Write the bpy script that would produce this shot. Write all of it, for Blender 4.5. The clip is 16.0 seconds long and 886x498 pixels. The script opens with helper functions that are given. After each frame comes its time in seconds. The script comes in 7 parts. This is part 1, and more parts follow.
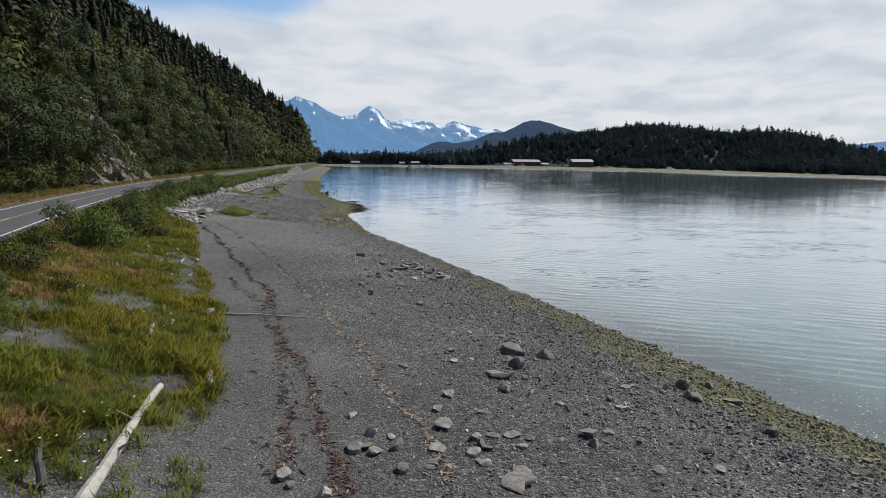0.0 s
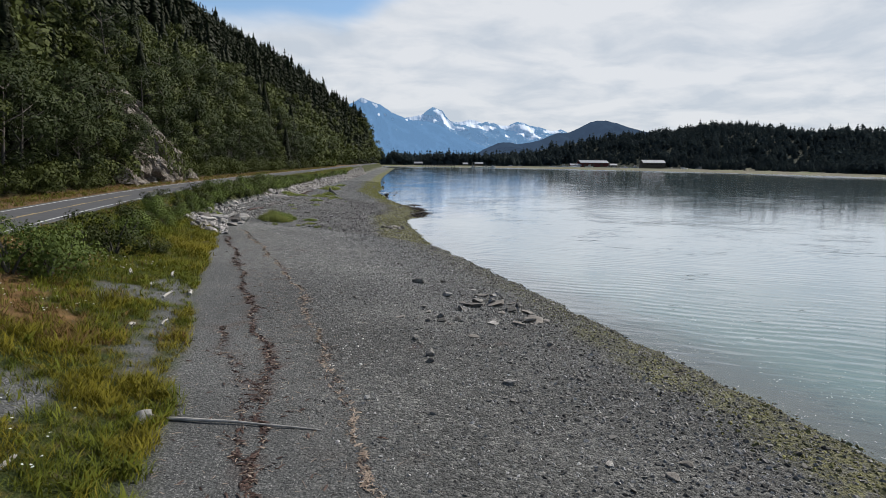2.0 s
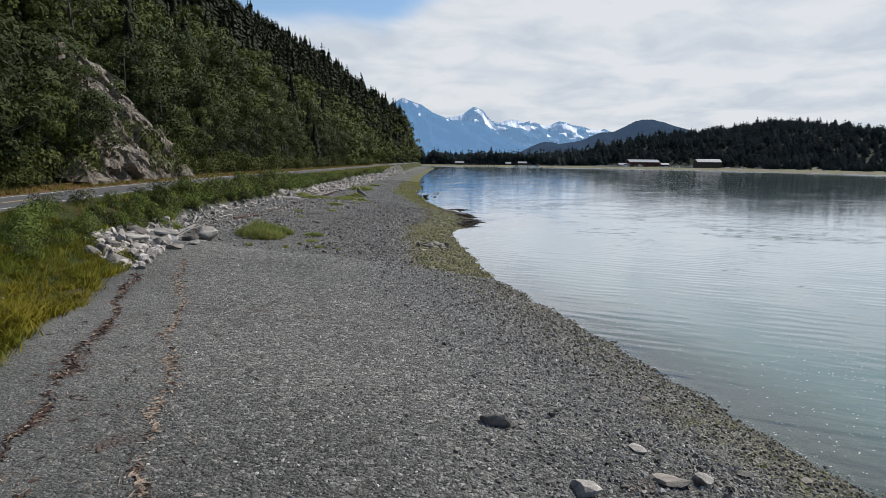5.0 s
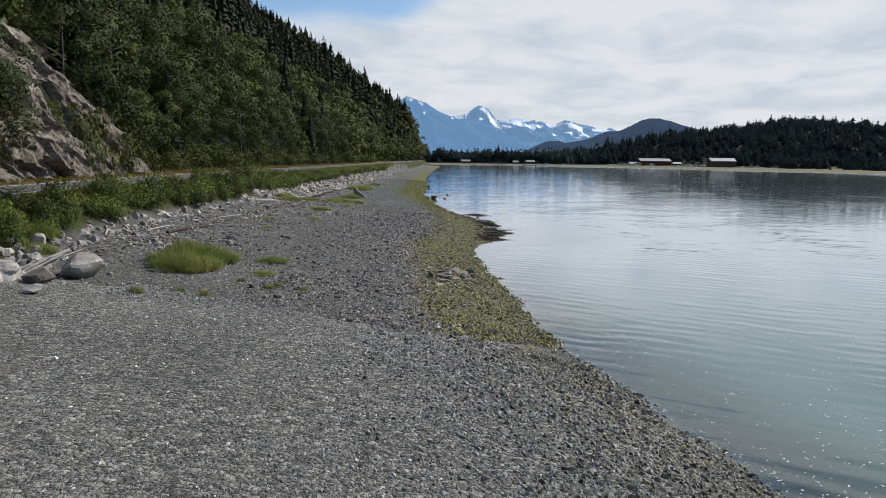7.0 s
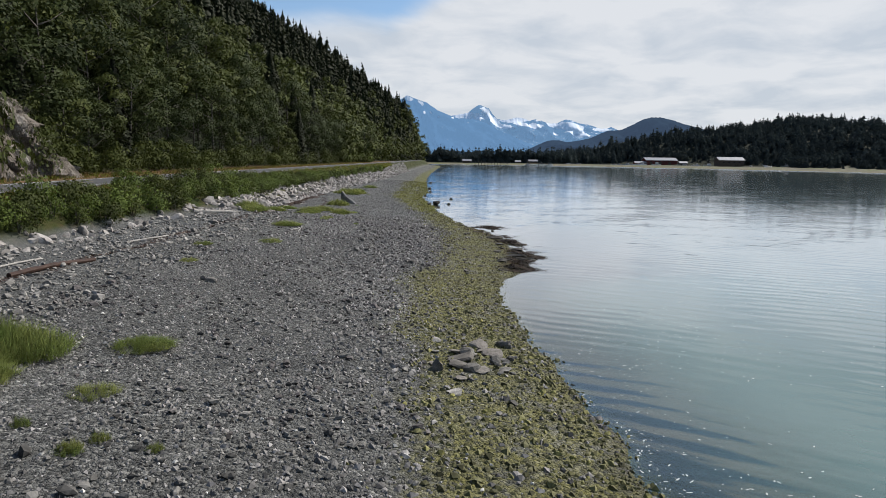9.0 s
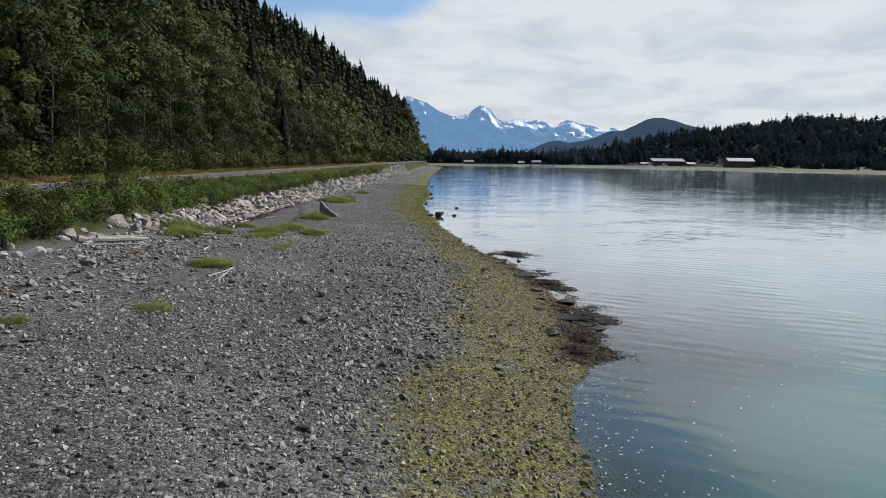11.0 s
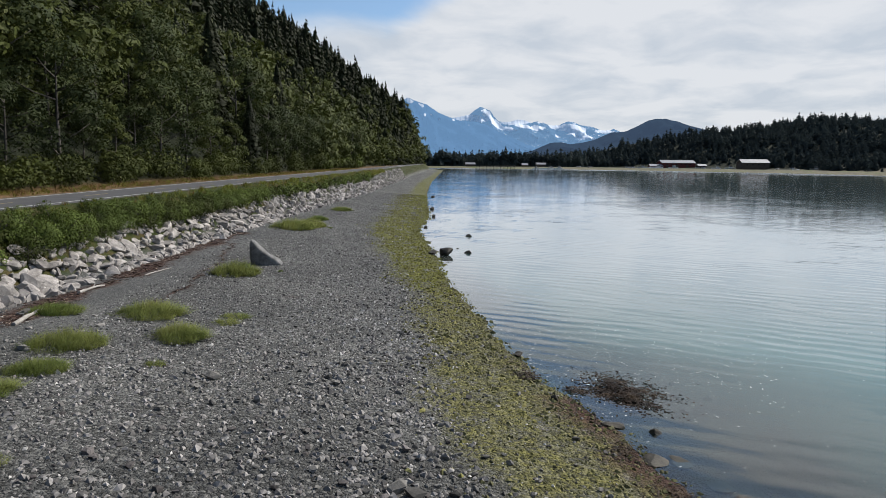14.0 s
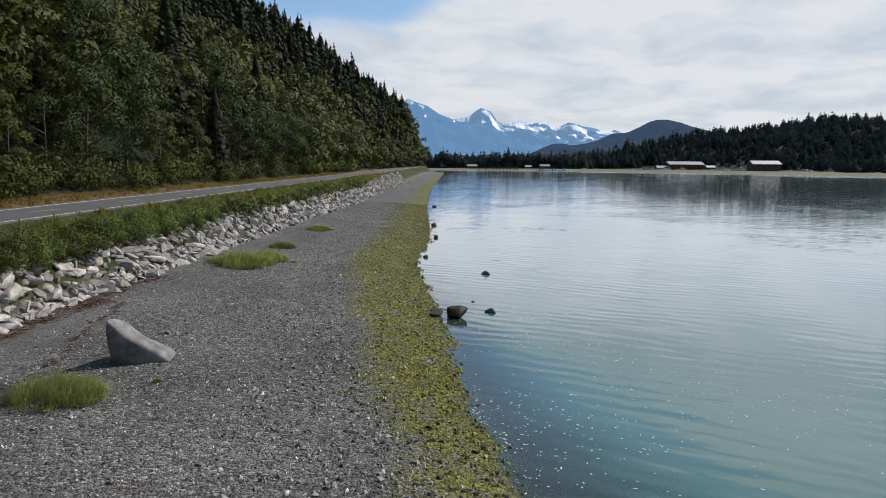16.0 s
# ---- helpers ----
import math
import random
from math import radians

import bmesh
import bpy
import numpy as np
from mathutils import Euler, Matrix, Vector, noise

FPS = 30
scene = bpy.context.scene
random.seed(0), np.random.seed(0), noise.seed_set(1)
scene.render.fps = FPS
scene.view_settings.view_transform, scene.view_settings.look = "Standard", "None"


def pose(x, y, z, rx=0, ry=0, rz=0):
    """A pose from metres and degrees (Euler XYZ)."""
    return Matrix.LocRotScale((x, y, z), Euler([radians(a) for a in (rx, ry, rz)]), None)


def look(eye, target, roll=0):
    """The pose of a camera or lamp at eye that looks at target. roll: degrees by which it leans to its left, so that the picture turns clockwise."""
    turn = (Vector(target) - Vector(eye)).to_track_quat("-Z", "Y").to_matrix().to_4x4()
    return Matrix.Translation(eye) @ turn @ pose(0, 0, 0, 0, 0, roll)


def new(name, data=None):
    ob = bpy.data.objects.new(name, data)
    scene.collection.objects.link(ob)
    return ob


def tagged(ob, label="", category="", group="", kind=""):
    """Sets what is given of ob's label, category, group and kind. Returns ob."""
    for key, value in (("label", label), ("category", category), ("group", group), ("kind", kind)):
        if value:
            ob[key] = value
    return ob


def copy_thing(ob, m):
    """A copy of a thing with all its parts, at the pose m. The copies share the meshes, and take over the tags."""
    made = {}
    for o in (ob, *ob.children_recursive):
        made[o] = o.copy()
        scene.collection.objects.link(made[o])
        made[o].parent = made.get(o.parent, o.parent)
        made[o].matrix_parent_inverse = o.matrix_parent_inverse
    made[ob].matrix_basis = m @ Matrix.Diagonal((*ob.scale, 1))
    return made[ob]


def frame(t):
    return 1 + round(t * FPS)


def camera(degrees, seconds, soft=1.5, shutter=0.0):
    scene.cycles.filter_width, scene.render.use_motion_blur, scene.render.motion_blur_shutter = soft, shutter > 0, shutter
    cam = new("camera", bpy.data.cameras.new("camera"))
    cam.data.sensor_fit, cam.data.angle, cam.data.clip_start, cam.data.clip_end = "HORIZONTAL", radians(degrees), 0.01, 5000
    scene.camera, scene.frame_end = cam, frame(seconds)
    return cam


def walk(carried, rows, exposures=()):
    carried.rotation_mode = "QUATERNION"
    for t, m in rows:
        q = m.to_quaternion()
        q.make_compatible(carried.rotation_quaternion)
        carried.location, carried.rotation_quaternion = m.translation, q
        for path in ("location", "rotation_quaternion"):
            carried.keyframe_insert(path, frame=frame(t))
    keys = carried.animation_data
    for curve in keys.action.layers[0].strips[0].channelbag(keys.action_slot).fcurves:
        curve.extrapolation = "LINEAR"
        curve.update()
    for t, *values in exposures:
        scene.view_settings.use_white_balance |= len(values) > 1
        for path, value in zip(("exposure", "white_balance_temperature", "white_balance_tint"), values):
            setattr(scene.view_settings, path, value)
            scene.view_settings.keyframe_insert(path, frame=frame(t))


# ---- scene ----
cam = camera(67.8, 16.0, soft=0.7)
PATH = [
    (0, (-1.177, 13.241, 10.499), (-0.808, 15.187, 10.227), 0.7),
    (0.5, (-0.745, 17.121, 10.415), (-0.432, 19.078, 10.144), 0.7),
    (1, (-0.371, 21.058, 10.295), (-0.124, 23.024, 10.024), 0.7),
    (1.5, (-0.079, 25.168, 10.143), (0.127, 27.139, 9.872), 0.7),
    (2, (0.129, 29.353, 9.989), (0.313, 31.326, 9.718), 0.7),
    (2.5, (0.321, 33.693, 9.81), (0.495, 35.667, 9.54), 0.8),
    (3, (0.499, 38.119, 9.604), (0.648, 40.095, 9.334), 0.7),
    (3.5, (0.62, 42.601, 9.391), (0.739, 44.579, 9.12), 0.7),
    (4, (0.661, 47.257, 9.171), (0.754, 49.237, 8.9), 0.7),
    (6.5, (0.047, 73.484, 8.2), (0.099, 75.464, 7.926), 0.7),
    (7, (-0.097, 78.342, 8.039), (-0.046, 80.322, 7.764), 0.8),
    (7.5, (-0.129, 82.998, 7.907), (-0.078, 84.979, 7.632), 0.8),
    (8, (-0.166, 87.598, 7.841), (-0.115, 89.578, 7.565), 0.8),
    (8.5, (-0.21, 92.35, 7.848), (-0.16, 94.33, 7.572), 0.8),
    (9, (-0.251, 97.168, 7.864), (-0.201, 99.149, 7.588), 0.7),
    (11.5, (-0.288, 122.435, 7.962), (-0.241, 124.416, 7.689), 0.7),
    (12, (-0.317, 127.554, 8.039), (-0.269, 129.535, 7.767), 0.6),
    (12.5, (-0.277, 132.617, 8.107), (-0.23, 134.598, 7.836), 0.6),
    (13, (-0.285, 137.764, 8.209), (-0.238, 139.745, 7.939), 0.6),
    (13.5, (-0.303, 142.982, 8.354), (-0.255, 144.963, 8.084), 0.6),
    (14, (-0.326, 148.281, 8.467), (-0.279, 150.262, 8.199), 0.5),
    (14.5, (-0.26, 153.433, 8.52), (-0.214, 155.414, 8.254), 0.5),
    (15, (-0.299, 158.781, 8.692), (-0.254, 160.763, 8.426), 0.5),
    (15.5, (-0.351, 164.144, 8.864), (-0.305, 166.126, 8.598), 0.5),
    (16, (-0.341, 169.451, 8.982), (-0.296, 171.433, 8.718), 0.4),
]
walk(cam, [(t, look(eye, target, roll)) for t, eye, target, roll in PATH])

# ---- light ----
SUN_AZ, SUN_EL = radians(62), radians(47)   # azimuth from +y towards +x
world = bpy.data.worlds.new("world")
scene.world = world
world.use_nodes = True


def build_sky():
    nt = world.node_tree
    nt.nodes.clear()
    N, L = nt.nodes.new, nt.links.new
    out, bg = N("ShaderNodeOutputWorld"), N("ShaderNodeBackground")
    sky = N("ShaderNodeTexSky")
    sky.sky_type, sky.sun_disc = "NISHITA", False
    sky.sun_elevation, sky.sun_rotation = SUN_EL, SUN_AZ
    sky.air_density, sky.dust_density, sky.ozone_density = 1.0, 1.2, 1.5
    geo = N("ShaderNodeTexCoord")
    sep = N("ShaderNodeSeparateXYZ")
    L(geo.outputs["Generated"], sep.inputs[0])
    # cloud sheet: direction projected on a flat layer
    den = N("ShaderNodeMath")
    den.operation, den.inputs[1].default_value = "ADD", 0.16
    L(sep.outputs["Z"], den.inputs[0])
    dx, dy = N("ShaderNodeMath"), N("ShaderNodeMath")
    for m, o in ((dx, "X"), (dy, "Y")):
        m.operation = "DIVIDE"
        L(sep.outputs[o], m.inputs[0])
        L(den.outputs[0], m.inputs[1])
    comb = N("ShaderNodeCombineXYZ")
    L(dx.outputs[0], comb.inputs[0])
    L(dy.outputs[0], comb.inputs[1])
    mp = N("ShaderNodeMapping")
    mp.inputs["Location"].default_value = (3.1, 1.7, 0)
    mp.inputs["Scale"].default_value = (1.0, 1.35, 1)
    mp.inputs["Rotation"].default_value = (0, 0, 0.5)
    L(comb.outputs[0], mp.inputs["Vector"])
    n1 = N("ShaderNodeTexNoise")
    n1.inputs["Scale"].default_value, n1.inputs["Detail"].default_value = 0.9, 9
    n1.inputs["Roughness"].default_value, n1.inputs["Distortion"].default_value = 0.55, 0.5
    L(mp.outputs[0], n1.inputs["Vector"])
    # cloud bank with a ragged upper edge that lifts to the right; clear above it
    right = N("ShaderNodeMath")
    right.operation, right.inputs[1].default_value = "SUBTRACT", -0.06
    L(sep.outputs["X"], right.inputs[0])
    pos = N("ShaderNodeMath")
    pos.operation, pos.inputs[1].default_value = "MAXIMUM", 0.0
    L(right.outputs[0], pos.inputs[0])
    lift = N("ShaderNodeMath")
    lift.operation, lift.inputs[1].default_value, lift.inputs[2].default_value = "MULTIPLY_ADD", 0.5, 0.187
    L(pos.outputs[0], lift.inputs[0])
    cap = N("ShaderNodeMath")
    cap.operation, cap.inputs[1].default_value = "MINIMUM", 0.46
    L(lift.outputs[0], cap.inputs[0])
    under = N("ShaderNodeMath")
    under.operation = "SUBTRACT"
    L(cap.outputs[0], under.inputs[0])
    L(sep.outputs["Z"], under.inputs[1])
    # the bank stands over the bay; behind the beach the sky is clear
    behind = N("ShaderNodeMapRange")
    behind.inputs["From Min"].default_value, behind.inputs["From Max"].default_value = 0.35, -0.35
    behind.inputs["To Max"].default_value = 0.4
    L(sep.outputs["Y"], behind.inputs["Value"])
    open_sky = N("ShaderNodeMath")
    open_sky.operation = "SUBTRACT"
    L(under.outputs[0], open_sky.inputs[0])
    L(behind.outputs[0], open_sky.inputs[1])
    add2 = N("ShaderNodeMath")
    add2.operation, add2.inputs[1].default_value = "MULTIPLY_ADD", 0.08
    L(n1.outputs["Fac"], add2.inputs[0])
    L(open_sky.outputs[0], add2.inputs[2])
    amount = N("ShaderNodeMapRange")
    amount.interpolation_type = "SMOOTHSTEP"
    amount.inputs["From Min"].default_value, amount.inputs["From Max"].default_value = 0.02, 0.062
    amount.inputs["To Max"].default_value = 0.97
    veil = N("ShaderNodeMapRange")
    veil.inputs["From Min"].default_value, veil.inputs["From Max"].default_value = 0.27, 0.42
    veil.inputs["To Min"].default_value, veil.inputs["To Max"].default_value = 0.06, 0.12
    L(sep.outputs["Z"], veil.inputs["Value"])
    L(veil.outputs[0], amount.inputs["To Min"])
    L(add2.outputs[0], amount.inputs["Value"])
    # thin and thick cloud
    n2 = N("ShaderNodeTexNoise")
    n2.inputs["Scale"].default_value, n2.inputs["Detail"].default_value = 2.1, 10
    n2.inputs["Distortion"].default_value, n2.inputs["Roughness"].default_value = 0.35, 0.55
    mp2 = N("ShaderNodeMapping")
    mp2.inputs["Scale"].default_value = (1.05, 1.0, 1)
    mp2.inputs["Rotation"].default_value = (0, 0, -0.35)
    L(comb.outputs[0], mp2.inputs["Vector"])
    L(mp2.outputs[0], n2.inputs["Vector"])
    ramp = N("ShaderNodeValToRGB")
    ramp.color_ramp.elements[0].position, ramp.color_ramp.elements[0].color = 0.36, (0.77, 0.82, 0.875, 1)
    ramp.color_ramp.elements[1].position, ramp.color_ramp.elements[1].color = 0.58, (1.02, 1.02, 1.02, 1)
    L(n2.outputs["Fac"], ramp.inputs[0])
    lit = N("ShaderNodeMix")
    lit.data_type, lit.blend_type = "RGBA", "MULTIPLY"
    lit.inputs[0].default_value = 1.0
    # the sheet is brighter higher up, towards the sun
    gain = N("ShaderNodeMapRange")
    gain.inputs["From Min"].default_value, gain.inputs["From Max"].default_value = 0.24, 0.34
    gain.inputs["To Min"].default_value, gain.inputs["To Max"].default_value = 1.0, 1.2
    L(sep.outputs["Z"], gain.inputs["Value"])
    bright = N("ShaderNodeVectorMath")
    bright.operation = "SCALE"
    L(ramp.outputs[0], bright.inputs[0])
    L(gain.outputs[0], bright.inputs["Scale"])
    L(bright.outputs[0], lit.inputs[6])
    lit.inputs[7].default_value = (CLOUD * 0.97, CLOUD, CLOUD * 1.05, 1)
    mix = N("ShaderNodeMix")
    mix.data_type = "RGBA"
    L(amount.outputs[0], mix.inputs[0])
    blue = N("ShaderNodeMix")
    blue.data_type, blue.blend_type = "RGBA", "MULTIPLY"
    blue.inputs[0].default_value = 1.0
    L(sky.outputs[0], blue.inputs[6])
    blue.inputs[7].default_value = (0.87, 1.05, 1.2, 1)
    L(blue.outputs[2], mix.inputs[6])
    L(lit.outputs[2], mix.inputs[7])
    L(mix.outputs[2], bg.inputs["Color"])
    bg.inputs["Strength"].default_value = 0.1
    L(bg.outputs[0], out.inputs[0])


CLOUD = 6.6
build_sky()
sun = new("sun", bpy.data.lights.new("sun", "SUN"))
sun.data.energy, sun.data.angle, sun.data.color = 5.0, radians(0.8), (1.0, 0.94, 0.86)
sun.matrix_world = look((0, 0, 0), (-math.sin(SUN_AZ) * math.cos(SUN_EL), -math.cos(SUN_AZ) * math.cos(SUN_EL), -math.sin(SUN_EL)))
scene.view_settings.exposure = 0.2


# ---- materials ----
def mat(name, build, **kw):
    m = bpy.data.materials.new(name)
    m.use_nodes = True
    nt = m.node_tree
    bsdf = nt.nodes["Principled BSDF"]
    bsdf.inputs["Specular IOR Level"].default_value = 0.2
    build(nt, nt.nodes.new, nt.links.new, bsdf, **kw)
    return m


def noise_node(nt, scale, detail=4, rough=0.55, vec=None, stretch=None, turn=0.0):
    n = nt.nodes.new("ShaderNodeTexNoise")
    n.inputs["Scale"].default_value, n.inputs["Detail"].default_value, n.inputs["Roughness"].default_value = scale, detail, rough
    if vec is None:
        c = nt.nodes.new("ShaderNodeTexCoord")
        vec = c.outputs["Object"]
    if stretch:
        mp = nt.nodes.new("ShaderNodeMapping")
        mp.vector_type = "TEXTURE"
        mp.inputs["Scale"].default_value = tuple(1 / q for q in stretch)
        mp.inputs["Rotation"].default_value = (0, 0, turn)
        nt.links.new(vec, mp.inputs["Vector"])
        vec = mp.outputs[0]
    nt.links.new(vec, n.inputs["Vector"])
    return n


def ramp_node(nt, fac, stops):
    r = nt.nodes.new("ShaderNodeValToRGB")
    e = r.color_ramp.elements
    while len(e) < len(stops):
        e.new(0.5)
    for el, (p, c) in zip(e, stops):
        el.position, el.color = p, (*c, 1)
    nt.links.new(fac, r.inputs[0])
    return r


def mix_node(nt, fac, a, b, blend="MIX"):
    m = nt.nodes.new("ShaderNodeMix")
    m.data_type, m.blend_type = "RGBA", blend
    for sock, v in ((m.inputs[0], fac), (m.inputs[6], a), (m.inputs[7], b)):
        if isinstance(v, bpy.types.NodeSocket):
            nt.links.new(v, sock)
        elif isinstance(v, tuple):
            sock.default_value = (*v, 1)
        else:
            sock.default_value = v
    return m.outputs[2]


def bump_node(nt, height, strength, dist, bsdf):
    b = nt.nodes.new("ShaderNodeBump")
    b.inputs["Strength"].default_value, b.inputs["Distance"].default_value = strength, dist
    nt.links.new(height, b.inputs["Height"])
    nt.links.new(b.outputs[0], bsdf.inputs["Normal"])
    return b


def attr_node(nt, name):
    a = nt.nodes.new("ShaderNodeAttribute")
    a.attribute_name = name
    return a.outputs["Fac"]


def build_ground(nt, N, L, bsdf):
    """Gravel beach with an algae band, grass soil, forest floor and tidal flat, by masks of the plan."""
    tc = N("ShaderNodeTexCoord")
    cell = N("ShaderNodeTexVoronoi")
    cell.inputs["Scale"].default_value = 9.0
    warp = noise_node(nt, 5.0, 3)
    wv = mix_node(nt, 0.16, tc.outputs["Object"], warp.outputs["Color"], "ADD")
    L(wv, cell.inputs["Vector"])
    cell2 = N("ShaderNodeTexVoronoi")
    cell2.inputs["Scale"].default_value = 24
    L(wv, cell2.inputs["Vector"])
    sep = N("ShaderNodeSeparateColor")
    L(cell.outputs["Color"], sep.inputs[0])
    sep2 = N("ShaderNodeSeparateColor")
    L(cell2.outputs["Color"], sep2.inputs[0])
    big = noise_node(nt, 0.12, 5)
    stone = ramp_node(nt, sep.outputs[0], [(0.0, (0.026, 0.026, 0.025)), (0.35, (0.072, 0.072, 0.07)), (0.7, (0.14, 0.139, 0.132)), (0.92, (0.22, 0.215, 0.205)), (1.0, (0.36, 0.35, 0.33))])
    stone2 = ramp_node(nt, sep2.outputs[0], [(0.0, (0.02, 0.02, 0.02)), (0.5, (0.095, 0.095, 0.092)), (0.85, (0.19, 0.187, 0.18)), (1.0, (0.38, 0.37, 0.35))])
    fine = mix_node(nt, 0.35, stone.outputs[0], stone2.outputs[0])
    patch = ramp_node(nt, big.outputs["Fac"], [(0.3, (0.65, 0.655, 0.645)), (0.7, (1.10, 1.10, 1.07))])
    gravel = mix_node(nt, 1.0, fine, patch.outputs[0], "MULTIPLY")
    # paler gravel on the middle stretch, darker coarse stone beyond
    sort = N("ShaderNodeVectorMath")
    sort.operation = "SCALE"
    L(gravel, sort.inputs[0])
    L(attr_node(nt, "sort"), sort.inputs["Scale"])
    gravel = sort.outputs[0]
    # sand between finer stones on the upper beach
    cell3 = N("ShaderNodeTexVoronoi")
    cell3.inputs["Scale"].default_value = 42
    L(wv, cell3.inputs["Vector"])
    sep3 = N("ShaderNodeSeparateColor")
    L(cell3.outputs["Color"], sep3.inputs[0])
    grit3 = ramp_node(nt, sep3.outputs[0], [(0.0, (0.026, 0.027, 0.028)), (0.6, (0.065, 0.067, 0.068)), (0.9, (0.14, 0.14, 0.137)), (1.0, (0.34, 0.335, 0.32))])
    sandy = mix_node(nt, attr_node(nt, "sand"), gravel, mix_node(nt, 1.0, grit3.outputs[0], patch.outputs[0], "MULTIPLY"))
    # algae: yellow green on stone tops
    an = noise_node(nt, 1.1, 6, 0.65)
    ac = ramp_node(nt, sep.outputs[1], [(0.0, (0.035, 0.034, 0.017)), (0.45, (0.115, 0.106, 0.042)), (0.8, (0.20, 0.182, 0.065)), (1.0, (0.23, 0.215, 0.15))])
    am = N("ShaderNodeMath")
    am.operation = "MULTIPLY"
    ar = N("ShaderNodeMapRange")
    ar.inputs["From Min"].default_value, ar.inputs["From Max"].default_value = 0.28, 0.55
    L(an.outputs["Fac"], ar.inputs["Value"])
    L(ar.outputs[0], am.inputs[0])
    L(attr_node(nt, "algae"), am.inputs[1])
    lush = ramp_node(nt, sep.outputs[1], [(0.0, (0.03, 0.033, 0.012)), (0.5, (0.115, 0.115, 0.017)), (1.0, (0.2, 0.195, 0.042))])
    tone = mix_node(nt, attr_node(nt, "lush"), ac.outputs[0], lush.outputs[0])
    withalgae = mix_node(nt, am.outputs[0], sandy, tone)
    litter = ramp_node(nt, noise_node(nt, 3.0, 6, 0.7).outputs["Fac"], [(0.35, (0.03, 0.016, 0.012)), (0.6, (0.08, 0.042, 0.03)), (0.75, (0.2, 0.16, 0.12))])
    withwrack = mix_node(nt, attr_node(nt, "wrack"), withalgae, litter.outputs[0])
    wet = mix_node(nt, attr_node(nt, "wet"), withwrack, (0.06, 0.056, 0.045))
    # meadow soil under the grass
    gn = noise_node(nt, 0.9, 6, 0.65)
    meadow = ramp_node(nt, gn.outputs["Fac"], [(0.3, (0.012, 0.022, 0.005)), (0.5, (0.03, 0.038, 0.009)), (0.64, (0.06, 0.046, 0.018)), (0.78, (0.075, 0.066, 0.05))])
    soil = mix_node(nt, attr_node(nt, "dry"), meadow.outputs[0], ramp_node(nt, gn.outputs["Fac"], [(0.3, (0.07, 0.042, 0.018)), (0.7, (0.2, 0.115, 0.05))]).outputs[0])
    withgrass = mix_node(nt, attr_node(nt, "meadow"), wet, soil)
    verge = ramp_node(nt, gn.outputs["Fac"], [(0.3, (0.07, 0.06, 0.025)), (0.55, (0.15, 0.088, 0.045)), (0.75, (0.2, 0.145, 0.08))])
    withverge = mix_node(nt, attr_node(nt, "verge"), withgrass, verge.outputs[0])
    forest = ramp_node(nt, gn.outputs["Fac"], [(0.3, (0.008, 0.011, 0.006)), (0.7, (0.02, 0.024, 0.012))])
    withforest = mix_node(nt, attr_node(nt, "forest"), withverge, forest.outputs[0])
    mud = ramp_node(nt, noise_node(nt, 0.05, 5).outputs["Fac"], [(0.3, (0.09, 0.085, 0.062)), (0.5, (0.14, 0.128, 0.088)), (0.65, (0.10, 0.118, 0.045))])
    final = mix_node(nt, attr_node(nt, "flat"), withforest, mud.outputs[0])
    L(final, bsdf.inputs["Base Color"])
    bsdf.inputs["Roughness"].default_value = 0.85
    bsdf.inputs["Specular IOR Level"].default_value = 0.12
    d1, d2 = N("ShaderNodeMath"), N("ShaderNodeMath")
    d1.operation, d1.inputs[1].default_value = "MULTIPLY", -1.0
    L(cell.outputs["Distance"], d1.inputs[0])
    d2.operation, d2.inputs[1].default_value = "MULTIPLY_ADD", -0.4
    L(cell2.outputs["Distance"], d2.inputs[0])
    L(d1.outputs[0], d2.inputs[2])
    grit = noise_node(nt, 22, 3, 0.7)
    d3 = N("ShaderNodeMath")
    d3.operation, d3.inputs[1].default_value = "MULTIPLY_ADD", 0.35
    L(grit.outputs["Fac"], d3.inputs[0])
    L(d2.outputs[0], d3.inputs[2])
    # shallower relief on the fine upper beach
    relief = N("ShaderNodeMapRange")
    relief.inputs["To Min"].default_value, relief.inputs["To Max"].default_value = 1.0, 0.25
    L(attr_node(nt, "sand"), relief.inputs["Value"])
    hgt = N("ShaderNodeMath")
    hgt.operation = "MULTIPLY"
    L(d3.outputs[0], hgt.inputs[0])
    L(relief.outputs[0], hgt.inputs[1])
    bump_node(nt, hgt.outputs[0], 1.0, 0.11, bsdf)


